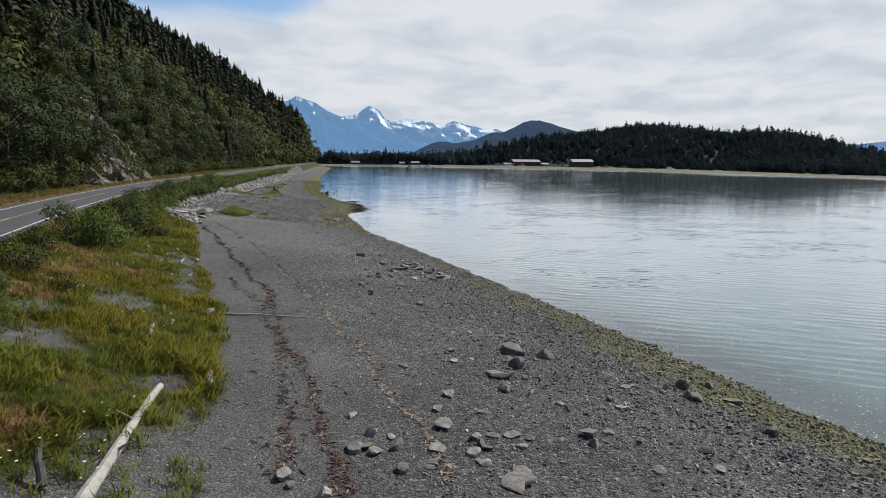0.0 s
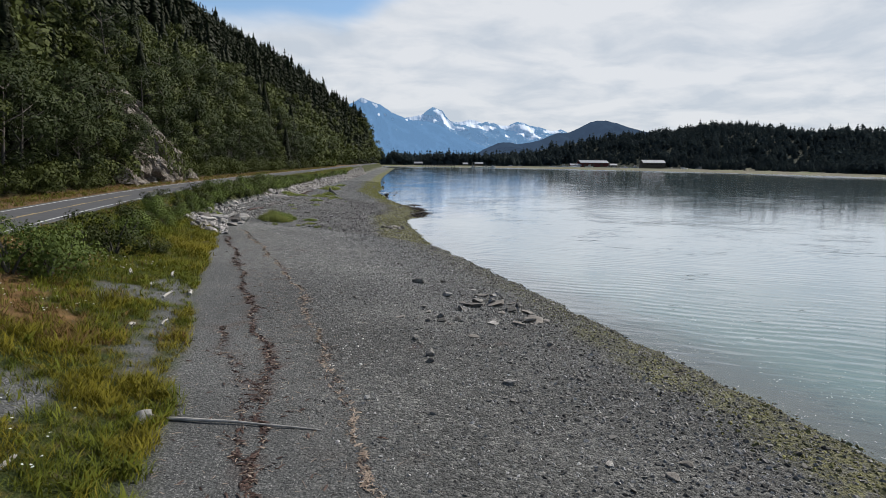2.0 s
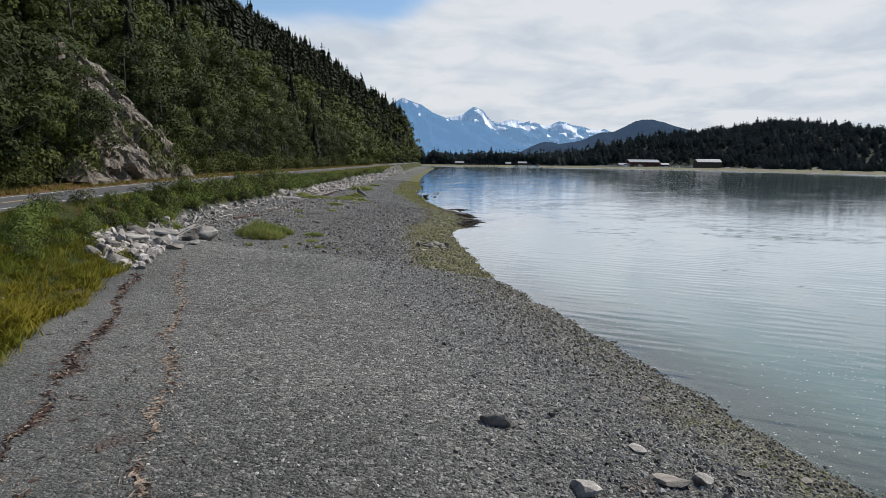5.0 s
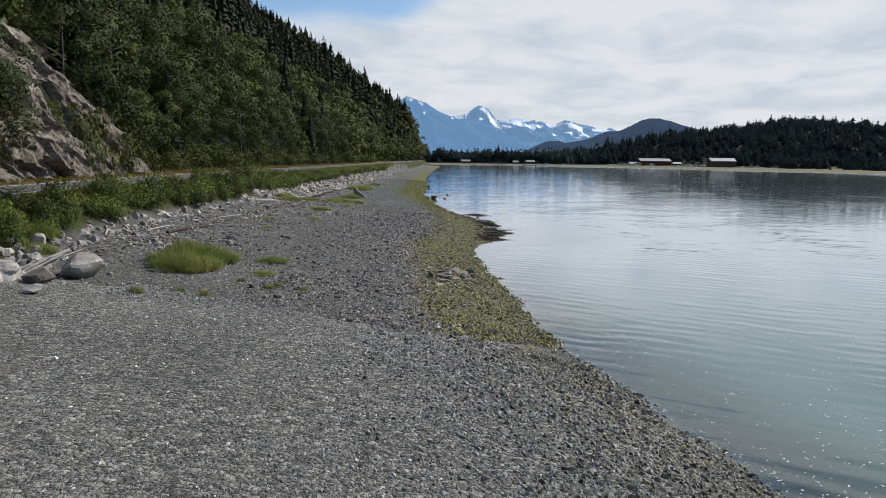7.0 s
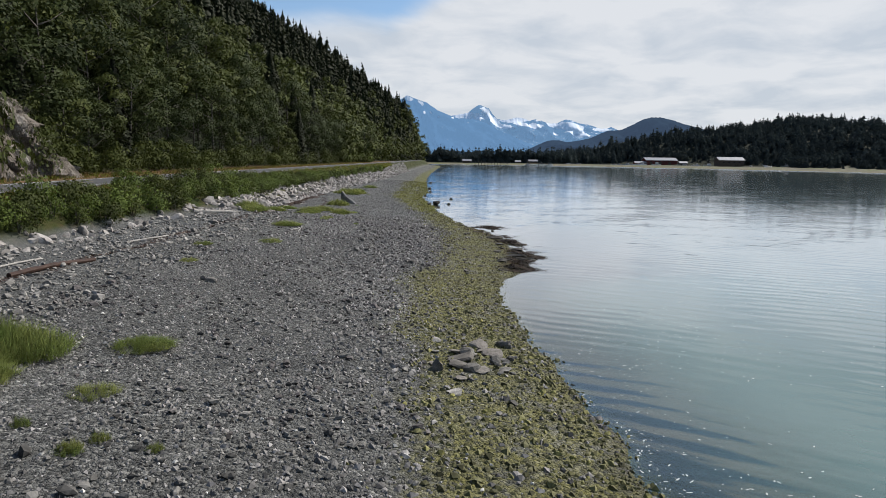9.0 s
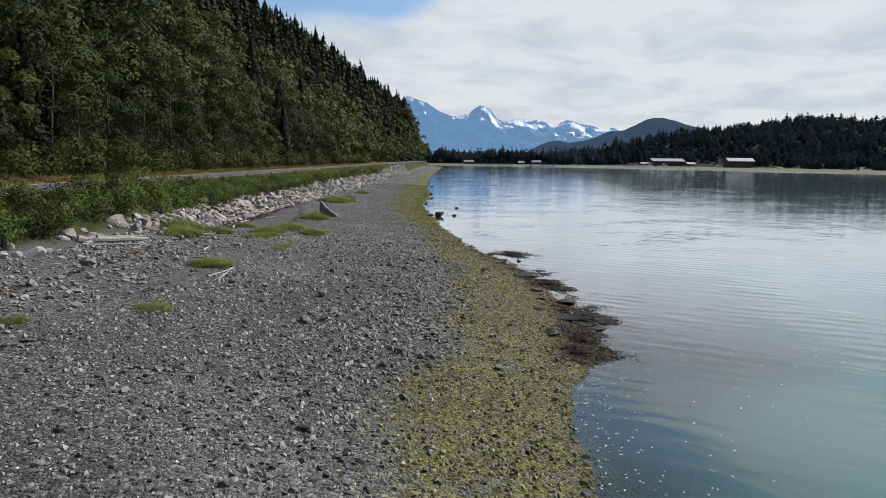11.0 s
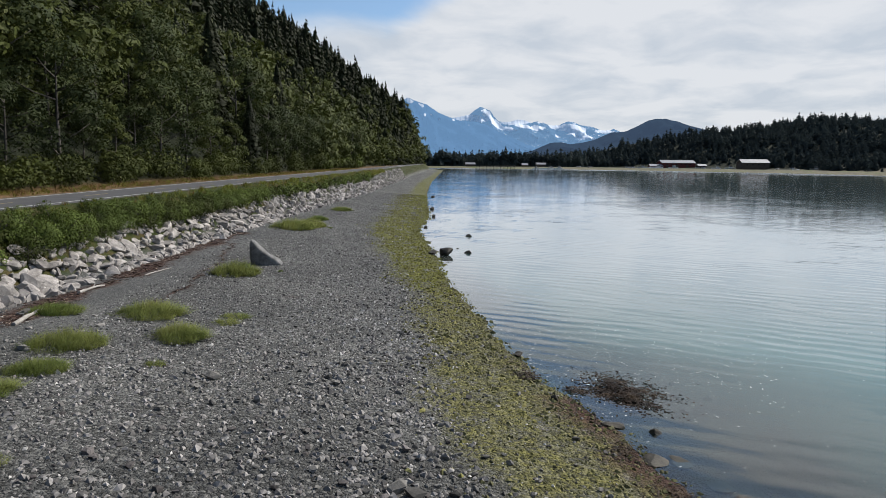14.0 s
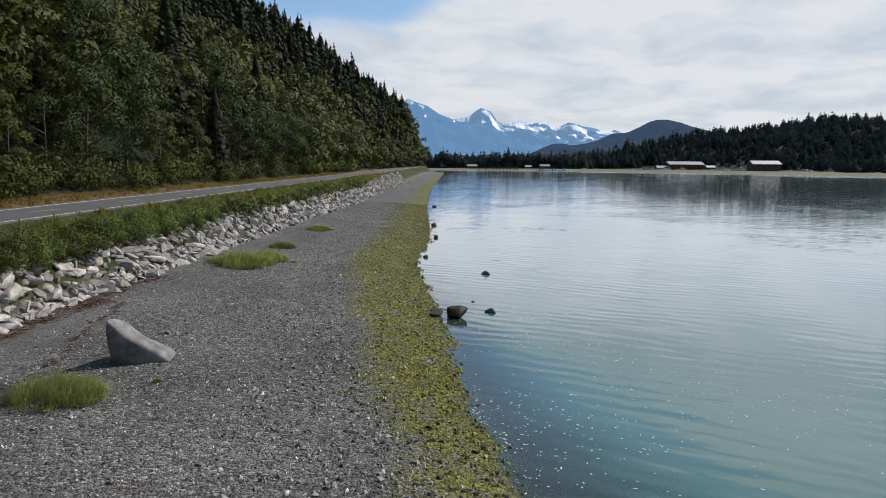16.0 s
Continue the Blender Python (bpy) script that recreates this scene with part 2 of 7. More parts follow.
def build_water(nt, N, L, bsdf):
    tc = N("ShaderNodeTexCoord")
    v = tc.outputs["Object"]
    w1 = noise_node(nt, 0.85, 2, 0.45, v, (0.42, 1.0, 1), -0.55)
    w2 = noise_node(nt, 0.3, 3, 0.5, v, (0.55, 1.0, 1), -0.5)
    w3 = noise_node(nt, 0.035, 4, 0.55, v, (0.6, 1.2, 1))
    # trains of low ripples running in towards the beach, in loose patches
    rip = N("ShaderNodeTexWave")
    rip.wave_type, rip.bands_direction, rip.wave_profile = "BANDS", "X", "SIN"
    rip.inputs["Scale"].default_value, rip.inputs["Distortion"].default_value = 0.27, 7.0
    rip.inputs["Detail"].default_value, rip.inputs["Detail Scale"].default_value = 3, 0.5
    turned = N("ShaderNodeMapping")
    turned.inputs["Rotation"].default_value = (0, 0, -1.1)
    L(v, turned.inputs["Vector"])
    L(turned.outputs[0], rip.inputs["Vector"])
    trains = ramp_node(nt, noise_node(nt, 0.11, 3, 0.5, v).outputs["Fac"], [(0.42, (0.06,) * 3), (0.6, (0.3,) * 3)])
    swell = N("ShaderNodeMath")
    swell.operation = "MULTIPLY"
    L(rip.outputs["Fac"], swell.inputs[0])
    L(trains.outputs[0], swell.inputs[1])
    rs = N("ShaderNodeMath")
    rs.operation, rs.inputs[1].default_value = "MULTIPLY_ADD", 0.75
    L(w1.outputs["Fac"], rs.inputs[0])
    L(swell.outputs[0], rs.inputs[2])
    s = N("ShaderNodeMath")
    s.operation, s.inputs[1].default_value = "MULTIPLY_ADD", 1.0
    L(w2.outputs["Fac"], s.inputs[0])
    L(rs.outputs[0], s.inputs[2])
    calm = N("ShaderNodeMapRange")
    calm.inputs["From Min"].default_value, calm.inputs["From Max"].default_value = 0.38, 0.62
    calm.inputs["To Min"].default_value, calm.inputs["To Max"].default_value = 0.4, 1.0
    L(w3.outputs["Fac"], calm.inputs["Value"])
    h = N("ShaderNodeMath")
    h.operation = "MULTIPLY"
    L(s.outputs[0], h.inputs[0])
    ruf = N("ShaderNodeMath")
    ruf.operation = "MULTIPLY"
    L(calm.outputs[0], ruf.inputs[0])
    L(attr_node(nt, "ruffle"), ruf.inputs[1])
    L(ruf.outputs[0], h.inputs[1])
    b = bump_node(nt, h.outputs[0], 0.75, 0.075, bsdf)
    deep = attr_node(nt, "depth")
    silt = mix_node(nt, noise_node(nt, 0.02, 4, 0.5, v).outputs["Fac"], (0.04, 0.088, 0.085), (0.055, 0.118, 0.111))
    silt = mix_node(nt, attr_node(nt, "offshore"), silt, (0.052, 0.138, 0.142))
    # sunken brown weed beds tint the water off the little point
    beds = ramp_node(nt, noise_node(nt, 0.32, 3, 0.5, v, (0.6, 1.3, 1), 0.5).outputs["Fac"], [(0.34, (0.25,) * 3), (0.58, (1.0,) * 3)])
    bed = N("ShaderNodeMath")
    bed.operation = "MULTIPLY"
    L(beds.outputs[0], bed.inputs[0])
    L(attr_node(nt, "weed_bed"), bed.inputs[1])
    silt = mix_node(nt, bed.outputs[0], silt, (0.036, 0.036, 0.042))
    body = N("ShaderNodeBsdfDiffuse")
    L(silt, body.inputs["Color"])
    # clear over the shallows, milky where it is deep
    clear = N("ShaderNodeBsdfTransparent")
    clear.inputs[0].default_value = (0.62, 0.74, 0.75, 1)
    under = N("ShaderNodeMixShader")
    L(deep, under.inputs[0])
    L(clear.outputs[0], under.inputs[1])
    L(body.outputs[0], under.inputs[2])
    gl = N("ShaderNodeBsdfGlossy")
    gl.inputs["Color"].default_value = (0.97, 0.98, 1.0, 1)
    L(attr_node(nt, "chop"), gl.inputs["Roughness"])
    L(b.outputs[0], gl.inputs["Normal"])
    graze = N("ShaderNodeLayerWeight")
    graze.inputs["Blend"].default_value = 0.5
    L(b.outputs[0], graze.inputs["Normal"])
    gloss = ramp_node(nt, graze.outputs["Facing"], [(0.3, (0.02,) * 3), (0.52, (0.055,) * 3), (0.73, (0.26,) * 3), (0.86, (0.76,) * 3), (0.96, (0.95,) * 3)])
    mx = N("ShaderNodeMixShader")
    L(gloss.outputs[0], mx.inputs[0])
    L(under.outputs[0], mx.inputs[1])
    L(gl.outputs[0], mx.inputs[2])
    L(mx.outputs[0], nt.nodes["Material Output"].inputs["Surface"])


def build_plain(nt, N, L, bsdf, a=(0.2, 0.2, 0.2), b=(0.3, 0.3, 0.3), scale=3.0, rough=0.8, bump=0.2, dist=0.02, spread=0.25, random=0.0, island=0.0, metal=0.0, c=None, stretch=None):
    """Two- or three-tone surface with grain, wear and relief."""
    n = noise_node(nt, scale, 7, 0.62, None, stretch)
    a, b, c = (None if q is None else tuple(0.88 * w for w in q) for q in (a, b, c))
    stops = [(0.5 - spread, a), (0.5 + spread, b)] if c is None else [(0.5 - spread, a), (0.5, b), (0.5 + spread, c)]
    col = ramp_node(nt, n.outputs["Fac"], stops).outputs[0]
    fine = noise_node(nt, scale * 9, 4, 0.6)
    fr = ramp_node(nt, fine.outputs["Fac"], [(0.25, (0.78, 0.78, 0.78)), (0.75, (1.15, 1.15, 1.15))])
    col = mix_node(nt, 1.0, col, fr.outputs[0], "MULTIPLY")
    if random:
        oi = N("ShaderNodeObjectInfo")
        rr = ramp_node(nt, oi.outputs["Random"], [(0.0, (1 - random,) * 3), (1.0, (1 + random,) * 3)])
        col = mix_node(nt, 1.0, col, rr.outputs[0], "MULTIPLY")
    if island:
        g = N("ShaderNodeNewGeometry")
        rr = ramp_node(nt, g.outputs["Random Per Island"], [(0.0, (1 - island,) * 3), (1.0, (1 + island,) * 3)])
        col = mix_node(nt, 1.0, col, rr.outputs[0], "MULTIPLY")
    L(col, bsdf.inputs["Base Color"])
    bsdf.inputs["Roughness"].default_value = rough
    bsdf.inputs["Metallic"].default_value = metal
    if bump:
        bump_node(nt, fine.outputs["Fac"], bump, dist, bsdf)


def build_leaf(nt, N, L, bsdf, dark=(0.02, 0.035, 0.01), light=(0.08, 0.11, 0.03), scale=0.12, glow=0.25):
    """Foliage: tone by clump, by plant and by a large drift; some light comes through."""
    g = N("ShaderNodeNewGeometry")
    oi = N("ShaderNodeObjectInfo")
    drift = noise_node(nt, scale, 3, 0.5, g.outputs["Position"])
    s1 = N("ShaderNodeMath")
    s1.operation, s1.inputs[1].default_value = "MULTIPLY_ADD", 0.14
    L(g.outputs["Random Per Island"], s1.inputs[0])
    s2 = N("ShaderNodeMath")
    s2.operation, s2.inputs[1].default_value = "MULTIPLY_ADD", 1.15
    L(drift.outputs["Fac"], s2.inputs[0])
    L(s1.outputs[0], s2.inputs[2])
    s1.inputs[2].default_value = -0.14
    s3 = N("ShaderNodeMath")
    s3.operation, s3.inputs[1].default_value = "MULTIPLY_ADD", 0.35
    L(oi.outputs["Random"], s3.inputs[0])
    L(s2.outputs[0], s3.inputs[2])
    dark, light = tuple(0.88 * q for q in dark), tuple(0.9 * q for q in light)
    mid = tuple((p + q) / 2 for p, q in zip(dark, light))
    col = ramp_node(nt, s3.outputs[0], [(0.15, dark), (0.55, mid), (1.0, light)]).outputs[0]
    L(col, bsdf.inputs["Base Color"])
    bsdf.inputs["Roughness"].default_value = 0.6
    bsdf.inputs["Specular IOR Level"].default_value = 0.08
    tr = N("ShaderNodeBsdfTranslucent")
    L(col, tr.inputs[0])
    mx = N("ShaderNodeMixShader")
    mx.inputs[0].default_value = glow
    L(bsdf.outputs[0], mx.inputs[1])
    L(tr.outputs[0], mx.inputs[2])
    L(mx.outputs[0], nt.nodes["Material Output"].inputs["Surface"])


def build_mountain(nt, N, L, bsdf, snow=0.5, rock=(0.05, 0.09, 0.14), haze_glow=(0.16, 0.30, 0.47), haze=0.55):
    """A range many kilometres off: rock, snow fields, glaciers; haze painted as blue glow."""
    n = noise_node(nt, 0.03, 9, 0.68, None, (1, 1, 1.6), 0.0)
    streak = noise_node(nt, 0.05, 6, 0.6, None, (1.6, 1, 0.5), 0.0)
    both = N("ShaderNodeMath")
    both.operation, both.inputs[1].default_value = "MULTIPLY_ADD", 0.45
    L(streak.outputs["Fac"], both.inputs[0])
    L(n.outputs["Fac"], both.inputs[2])
    a = N("ShaderNodeMath")
    a.operation, a.inputs[1].default_value = "MULTIPLY_ADD", 0.5
    L(attr_node(nt, "snowfield"), a.inputs[0])
    L(both.outputs[0], a.inputs[2])
    m = N("ShaderNodeMapRange")
    m.inputs["From Min"].default_value, m.inputs["From Max"].default_value = 1.38 - snow, 1.46 - snow
    L(a.outputs[0], m.inputs["Value"])
    rk = ramp_node(nt, noise_node(nt, 0.03, 6).outputs["Fac"], [(0.35, tuple(v * 0.5 for v in rock)), (0.65, tuple(v * 2.4 for v in rock))]).outputs[0]
    col = mix_node(nt, m.outputs[0], rk, (0.75, 0.8, 0.86))
    L(col, bsdf.inputs["Base Color"])
    bsdf.inputs["Roughness"].default_value = 0.95
    bsdf.inputs["Specular IOR Level"].default_value = 0.0
    # distance haze is a flat blue emission mixed in, thinner over snow
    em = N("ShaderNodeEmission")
    em.inputs[0].default_value, em.inputs[1].default_value = (*haze_glow, 1), 1.0
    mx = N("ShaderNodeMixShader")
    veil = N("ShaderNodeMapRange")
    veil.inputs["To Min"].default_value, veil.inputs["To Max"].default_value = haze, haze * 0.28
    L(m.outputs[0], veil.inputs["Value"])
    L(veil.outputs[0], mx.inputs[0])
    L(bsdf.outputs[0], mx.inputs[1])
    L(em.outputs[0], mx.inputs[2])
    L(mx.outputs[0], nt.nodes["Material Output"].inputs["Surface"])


M = {
    "ground": mat("ground", build_ground),
    "water": mat("water", build_water),
    "asphalt": mat("asphalt", build_plain, a=(0.058, 0.058, 0.06), b=(0.09, 0.089, 0.088), scale=0.8, rough=0.85, bump=0.25, dist=0.01),
    "white_paint": mat("white_paint", build_plain, a=(0.45, 0.45, 0.43), b=(0.72, 0.72, 0.70), scale=2.5, rough=0.7, bump=0.05),
    "yellow_paint": mat("yellow_paint", build_plain, a=(0.22, 0.165, 0.085), b=(0.42, 0.31, 0.13), scale=2.5, rough=0.7, bump=0.05),
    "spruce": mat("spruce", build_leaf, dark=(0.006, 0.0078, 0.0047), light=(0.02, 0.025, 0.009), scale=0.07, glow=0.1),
    # spruce again, paler and bluer: distance haze is put into the leaf colour
    "hazed_spruce": mat("hazed_spruce", build_leaf, dark=(0.022, 0.031, 0.034), light=(0.042, 0.055, 0.053), scale=0.025, glow=0.42),
    "leaf": mat("leaf", build_leaf, dark=(0.008, 0.013, 0.0038), light=(0.06, 0.072, 0.017), scale=0.12, glow=0.18),
    "leaf_grey": mat("leaf_grey", build_leaf, dark=(0.008, 0.014, 0.005), light=(0.05, 0.064, 0.021), scale=0.12, glow=0.18),
    "shrub": mat("shrub", build_leaf, dark=(0.024, 0.04, 0.009), light=(0.115, 0.152, 0.034), scale=0.12, glow=0.25),
    "grass": mat("grass", build_leaf, dark=(0.011, 0.027, 0.004), light=(0.145, 0.16, 0.02), scale=0.3, glow=0.3),
    "yellow_grass": mat("yellow_grass", build_leaf, dark=(0.05, 0.058, 0.007), light=(0.2, 0.17, 0.02), scale=0.4, glow=0.3),
    "beach_grass": mat("beach_grass", build_leaf, dark=(0.055, 0.11, 0.022), light=(0.25, 0.27, 0.085), scale=0.6, glow=0.45),
    "dry_grass": mat("dry_grass", build_leaf, dark=(0.07, 0.042, 0.016), light=(0.2, 0.125, 0.05), scale=0.5, glow=0.3),
    "bark": mat("bark", build_plain, a=(0.04, 0.034, 0.028), b=(0.11, 0.10, 0.088), scale=4, rough=0.9, bump=0.5, stretch=(1, 1, 0.25)),
    "rock": mat("rock", build_plain, a=(0.06, 0.056, 0.05), b=(0.33, 0.312, 0.285), scale=1.2, rough=0.85, bump=0.5, dist=0.04, random=0.35, island=0.3),
    "riprap": mat("riprap", build_plain, a=(0.07, 0.063, 0.057), b=(0.36, 0.335, 0.31), scale=1.1, rough=0.85, bump=0.6, dist=0.05, random=0.4, island=0.4),
    "dark_rock": mat("dark_rock", build_plain, a=(0.062, 0.058, 0.052), b=(0.18, 0.17, 0.152), scale=2.2, rough=0.8, bump=0.5, dist=0.03, random=0.3, island=0.3),
    "pale_gravel": mat("pale_gravel", build_plain, a=(0.072, 0.069, 0.065), b=(0.31, 0.305, 0.296), scale=2.2, rough=0.8, bump=0.3, dist=0.01, island=0.6),
    "dark_gravel": mat("dark_gravel", build_plain, a=(0.08, 0.075, 0.07), b=(0.32, 0.302, 0.285), scale=2.2, rough=0.8, bump=0.3, dist=0.01, island=0.55),
    "slab": mat("slab", build_plain, a=(0.085, 0.076, 0.066), b=(0.26, 0.235, 0.205), scale=1.6, rough=0.8, bump=0.5, dist=0.03, random=0.35),
    "pebble": mat("pebble", build_plain, a=(0.052, 0.05, 0.047), b=(0.31, 0.304, 0.292), scale=2.2, rough=0.8, bump=0.3, dist=0.01, island=0.85),
    "driftwood": mat("driftwood", build_plain, a=(0.20, 0.185, 0.165), b=(0.46, 0.435, 0.395), scale=3.0, rough=0.9, bump=0.5, dist=0.02, stretch=(1, 1, 0.15)),
    "grey_boulder": mat("grey_boulder", build_plain, a=(0.065, 0.063, 0.06), b=(0.25, 0.244, 0.235), scale=1.8, rough=0.85, bump=0.6, dist=0.04),
    "wet_rock": mat("wet_rock", build_plain, a=(0.018, 0.016, 0.012), b=(0.065, 0.056, 0.04), scale=2.0, rough=0.55, bump=0.5, dist=0.03, random=0.3),
    "kelp": mat("kelp", build_plain, a=(0.026, 0.015, 0.011), b=(0.075, 0.042, 0.03), scale=3.0, rough=0.6, bump=0.3, island=0.5),
    "straw": mat("straw", build_plain, a=(0.13, 0.09, 0.065), b=(0.34, 0.28, 0.22), scale=3.0, rough=0.9, bump=0.2, island=0.4),
    "rockweed": mat("rockweed", build_plain, a=(0.008, 0.006, 0.004), b=(0.026, 0.015, 0.008), c=(0.062, 0.038, 0.015), scale=2.0, rough=0.7, bump=0.6, dist=0.05, island=0.5),
    "daisy": mat("daisy", build_plain, a=(0.6, 0.6, 0.55), b=(0.8, 0.8, 0.75), scale=8, rough=0.8, bump=0),
    "foam": mat("foam", build_plain, a=(0.42, 0.45, 0.45), b=(0.62, 0.64, 0.64), scale=8, rough=0.7, bump=0),
    "tin": mat("tin", build_plain, a=(0.2, 0.2, 0.21), b=(0.34, 0.34, 0.35), scale=0.6, rough=0.45, bump=0.1, metal=0.3),
    "red_wall": mat("red_wall", build_plain, a=(0.10, 0.028, 0.022), b=(0.18, 0.05, 0.04), scale=0.8, rough=0.8, bump=0.2),
    "brown_wall": mat("brown_wall", build_plain, a=(0.06, 0.045, 0.035), b=(0.12, 0.09, 0.07), scale=0.8, rough=0.8, bump=0.2),
    "white_hull": mat("white_hull", build_plain, a=(0.5, 0.5, 0.5), b=(0.75, 0.75, 0.75), scale=1.0, rough=0.5, bump=0, random=0.5),
    "dark_glass": mat("dark_glass", build_plain, a=(0.02, 0.022, 0.025), b=(0.03, 0.032, 0.036), scale=1.0, rough=0.15, bump=0),
    "timber": mat("timber", build_plain, a=(0.07, 0.06, 0.05), b=(0.16, 0.14, 0.12), scale=1.5, rough=0.9, bump=0.4),
    "cliff": mat("cliff", build_plain, a=(0.035, 0.028, 0.021), b=(0.16, 0.136, 0.112), c=(0.36, 0.34, 0.305), scale=0.9, rough=0.9, bump=1.0, dist=0.2),
    "snow_range": mat("snow_range", build_mountain, snow=0.58, haze=0.78, haze_glow=(0.15, 0.28, 0.47)),
    "blue_range": mat("blue_range", build_mountain, snow=0.49, rock=(0.03, 0.06, 0.11), haze_glow=(0.135, 0.265, 0.46), haze=0.86),
    "wooded_hill": mat("wooded_hill", build_mountain, snow=-1.0, rock=(0.012, 0.022, 0.03), haze_glow=(0.047, 0.075, 0.128), haze=0.78),
}


# ---- helpers ----
def mesh_object(name, verts, faces, material, parent=None, label="", smooth=False, normals=None):
    """One mesh object from arrays of points and of triangles or quads."""
    me = bpy.data.meshes.new(name)
    v, f = np.asarray(verts, np.float32), np.asarray(faces, np.int32)
    k = f.shape[1]
    me.vertices.add(len(v))
    me.vertices.foreach_set("co", v.ravel())
    me.loops.add(f.size)
    me.loops.foreach_set("vertex_index", f.ravel())
    me.polygons.add(len(f))
    me.polygons.foreach_set("loop_start", np.arange(0, f.size, k, dtype=np.int32))
    me.polygons.foreach_set("use_smooth", np.full(len(f), smooth or normals is not None))
    me.update(calc_edges=True)
    if normals is not None:
        a = me.attributes.new("custom_normal", "FLOAT_VECTOR", "POINT")
        a.data.foreach_set("vector", np.asarray(normals, np.float32).ravel())
    me.materials.append(material)
    ob = new(name, me)
    if parent:
        ob.parent = parent
    if label:
        ob["label"] = label
    return ob


def part(name, bm, material, parent=None, label="", smooth=False):
    """Links a bmesh as one mesh object, under a thing or a part."""
    me = bpy.data.meshes.new(name)
    for f in bm.faces:
        f.smooth = smooth
    bm.to_mesh(me)
    bm.free()
    me.materials.append(material)
    ob = new(name, me)
    if parent:
        ob.parent = parent
    if label:
        ob["label"] = label
    return ob


def unit(n):
    return n / np.maximum(np.linalg.norm(n, axis=1), 1e-9)[:, None]


def scatter(shape, m):
    """Copies of one (points, triangles) shape at the 4x4 matrices m, as arrays."""
    v, f = shape[:2]
    h = np.concatenate([v, np.ones((len(v), 1))], 1)
    pts = np.einsum("nij,vj->nvi", m[:, :3, :], h).reshape(-1, 3)
    tri = (f[None] + (np.arange(len(m)) * len(v))[:, None, None]).reshape(-1, f.shape[1])
    if len(shape) == 2:
        return pts, tri
    return pts, tri, unit(np.einsum("nij,vj->nvi", m[:, :3, :3], shape[2]).reshape(-1, 3))


def joined(sets):
    pts, tri, nor, base = [], [], [], 0
    for p, t, *n in sets:
        pts.append(p)
        tri.append(t + base)
        nor += n
        base += len(p)
    return (np.concatenate(pts), np.concatenate(tri)) + ((np.concatenate(nor),) if nor else ())


def placed(pos, turn, size, tilt=None):
    """Matrices from places (n,3), turns about z (n) and sizes (n) or (n,3)."""
    n = len(pos)
    size = np.asarray(size, float)
    if size.ndim == 1:
        size = np.repeat(size[:, None], 3, 1)
    c, s = np.cos(turn), np.sin(turn)
    r = np.zeros((n, 3, 3))
    r[:, 0, 0], r[:, 0, 1], r[:, 1, 0], r[:, 1, 1], r[:, 2, 2] = c, -s, s, c, 1
    if tilt is not None:
        a, b = np.cos(tilt), np.sin(tilt)
        q = np.zeros((n, 3, 3))
        q[:, 0, 0] = 1
        q[:, 1, 1], q[:, 1, 2], q[:, 2, 1], q[:, 2, 2] = a, -b, b, a
        r = np.einsum("nij,njk->nik", r, q)
    m = np.zeros((n, 4, 4))
    m[:, :3, :3] = r * size[:, None, :]
    m[:, :3, 3] = pos
    m[:, 3, 3] = 1
    return m


def wave(x, y, k, seed=0.0):
    """A smooth uneven field, about -1 to 1, with wavelength about 6/k."""
    return (np.sin(k * x * 1.0 + 1.3 * np.sin(k * y * 0.7 + seed) + seed) + np.sin(k * y * 1.1 + 1.7 * np.sin(k * x * 0.6 + 2.1 * seed) + 2.0)
            + np.sin(k * (x + y) * 0.8 + seed * 3.1) * 0.7) / 2.7


def grain(a, b, scale, seed):
    """Uneven value noise on a random lattice, 0 to 1, with no repeat."""
    r = np.random.RandomState(seed)
    g = r.rand(256, 256)
    a, b = np.asarray(a) * scale + 17.3, np.asarray(b) * scale + 41.7
    i, j = np.floor(a).astype(int), np.floor(b).astype(int)
    u, v = a - i, b - j
    u, v = u * u * (3 - 2 * u), v * v * (3 - 2 * v)
    p = [g[(i + m) % 256, (j + n) % 256] for m, n in ((0, 0), (1, 0), (0, 1), (1, 1))]
    return (p[0] * (1 - u) + p[1] * u) * (1 - v) + (p[2] * (1 - u) + p[3] * u) * v


# ---- the plan ----
Y_SHORE = [-400, 20, 36, 45, 57, 67, 79, 89, 102, 108, 116, 125, 136, 143, 150, 160, 168, 175, 187, 195, 203, 212, 222, 229, 237, 245, 262, 290, 347, 408, 500, 600, 690, 760, 830]
X_SHORE = [40, 22, 19, 17.8, 15.6, 13.6, 11.4, 9.4, 6.6, 5.3, 5.1, 4.3, 3.9, 6.4, 7.9, 7.6, 5.8, 3.6, 2.1, 1.0, 0.8, 0, -0.9, -1.4, -0.6, 0, -0.2, -0.6, 0, 1.5, 5, 9, 12, 4, -40]
Y_TOE = [-400, 20, 36, 48, 54, 62, 74, 95, 108, 120, 130, 150, 165, 180, 193, 205, 214, 230, 262, 300, 400, 600, 700, 800, 900]
X_TOE = [-4, -4, -4.7, -6.2, -7.4, -9.2, -11.8, -15.8, -18.8, -22, -23.3, -21.8, -20.6, -20.8, -20.5, -20.3, -19.9, -19.0, -17.2, -14.5, -11, -3, 2, -45, -100]
Y_ROAD = [-400, 0, 30, 60, 80, 100, 130, 170, 210, 240, 260, 300, 400, 500, 600, 700, 760, 840, 1000]
X_ROAD = [60, -14, -19.5, -24.2, -27, -29.2, -30.7, -30.3, -28, -26.5, -25.2, -23, -18, -13.5, -9, -6, -25, -90, -160]
Y_HILL = [-400, 0, 60, 100, 170, 240, 300, 400, 500, 600, 660, 715, 760, 830, 900, 1100]
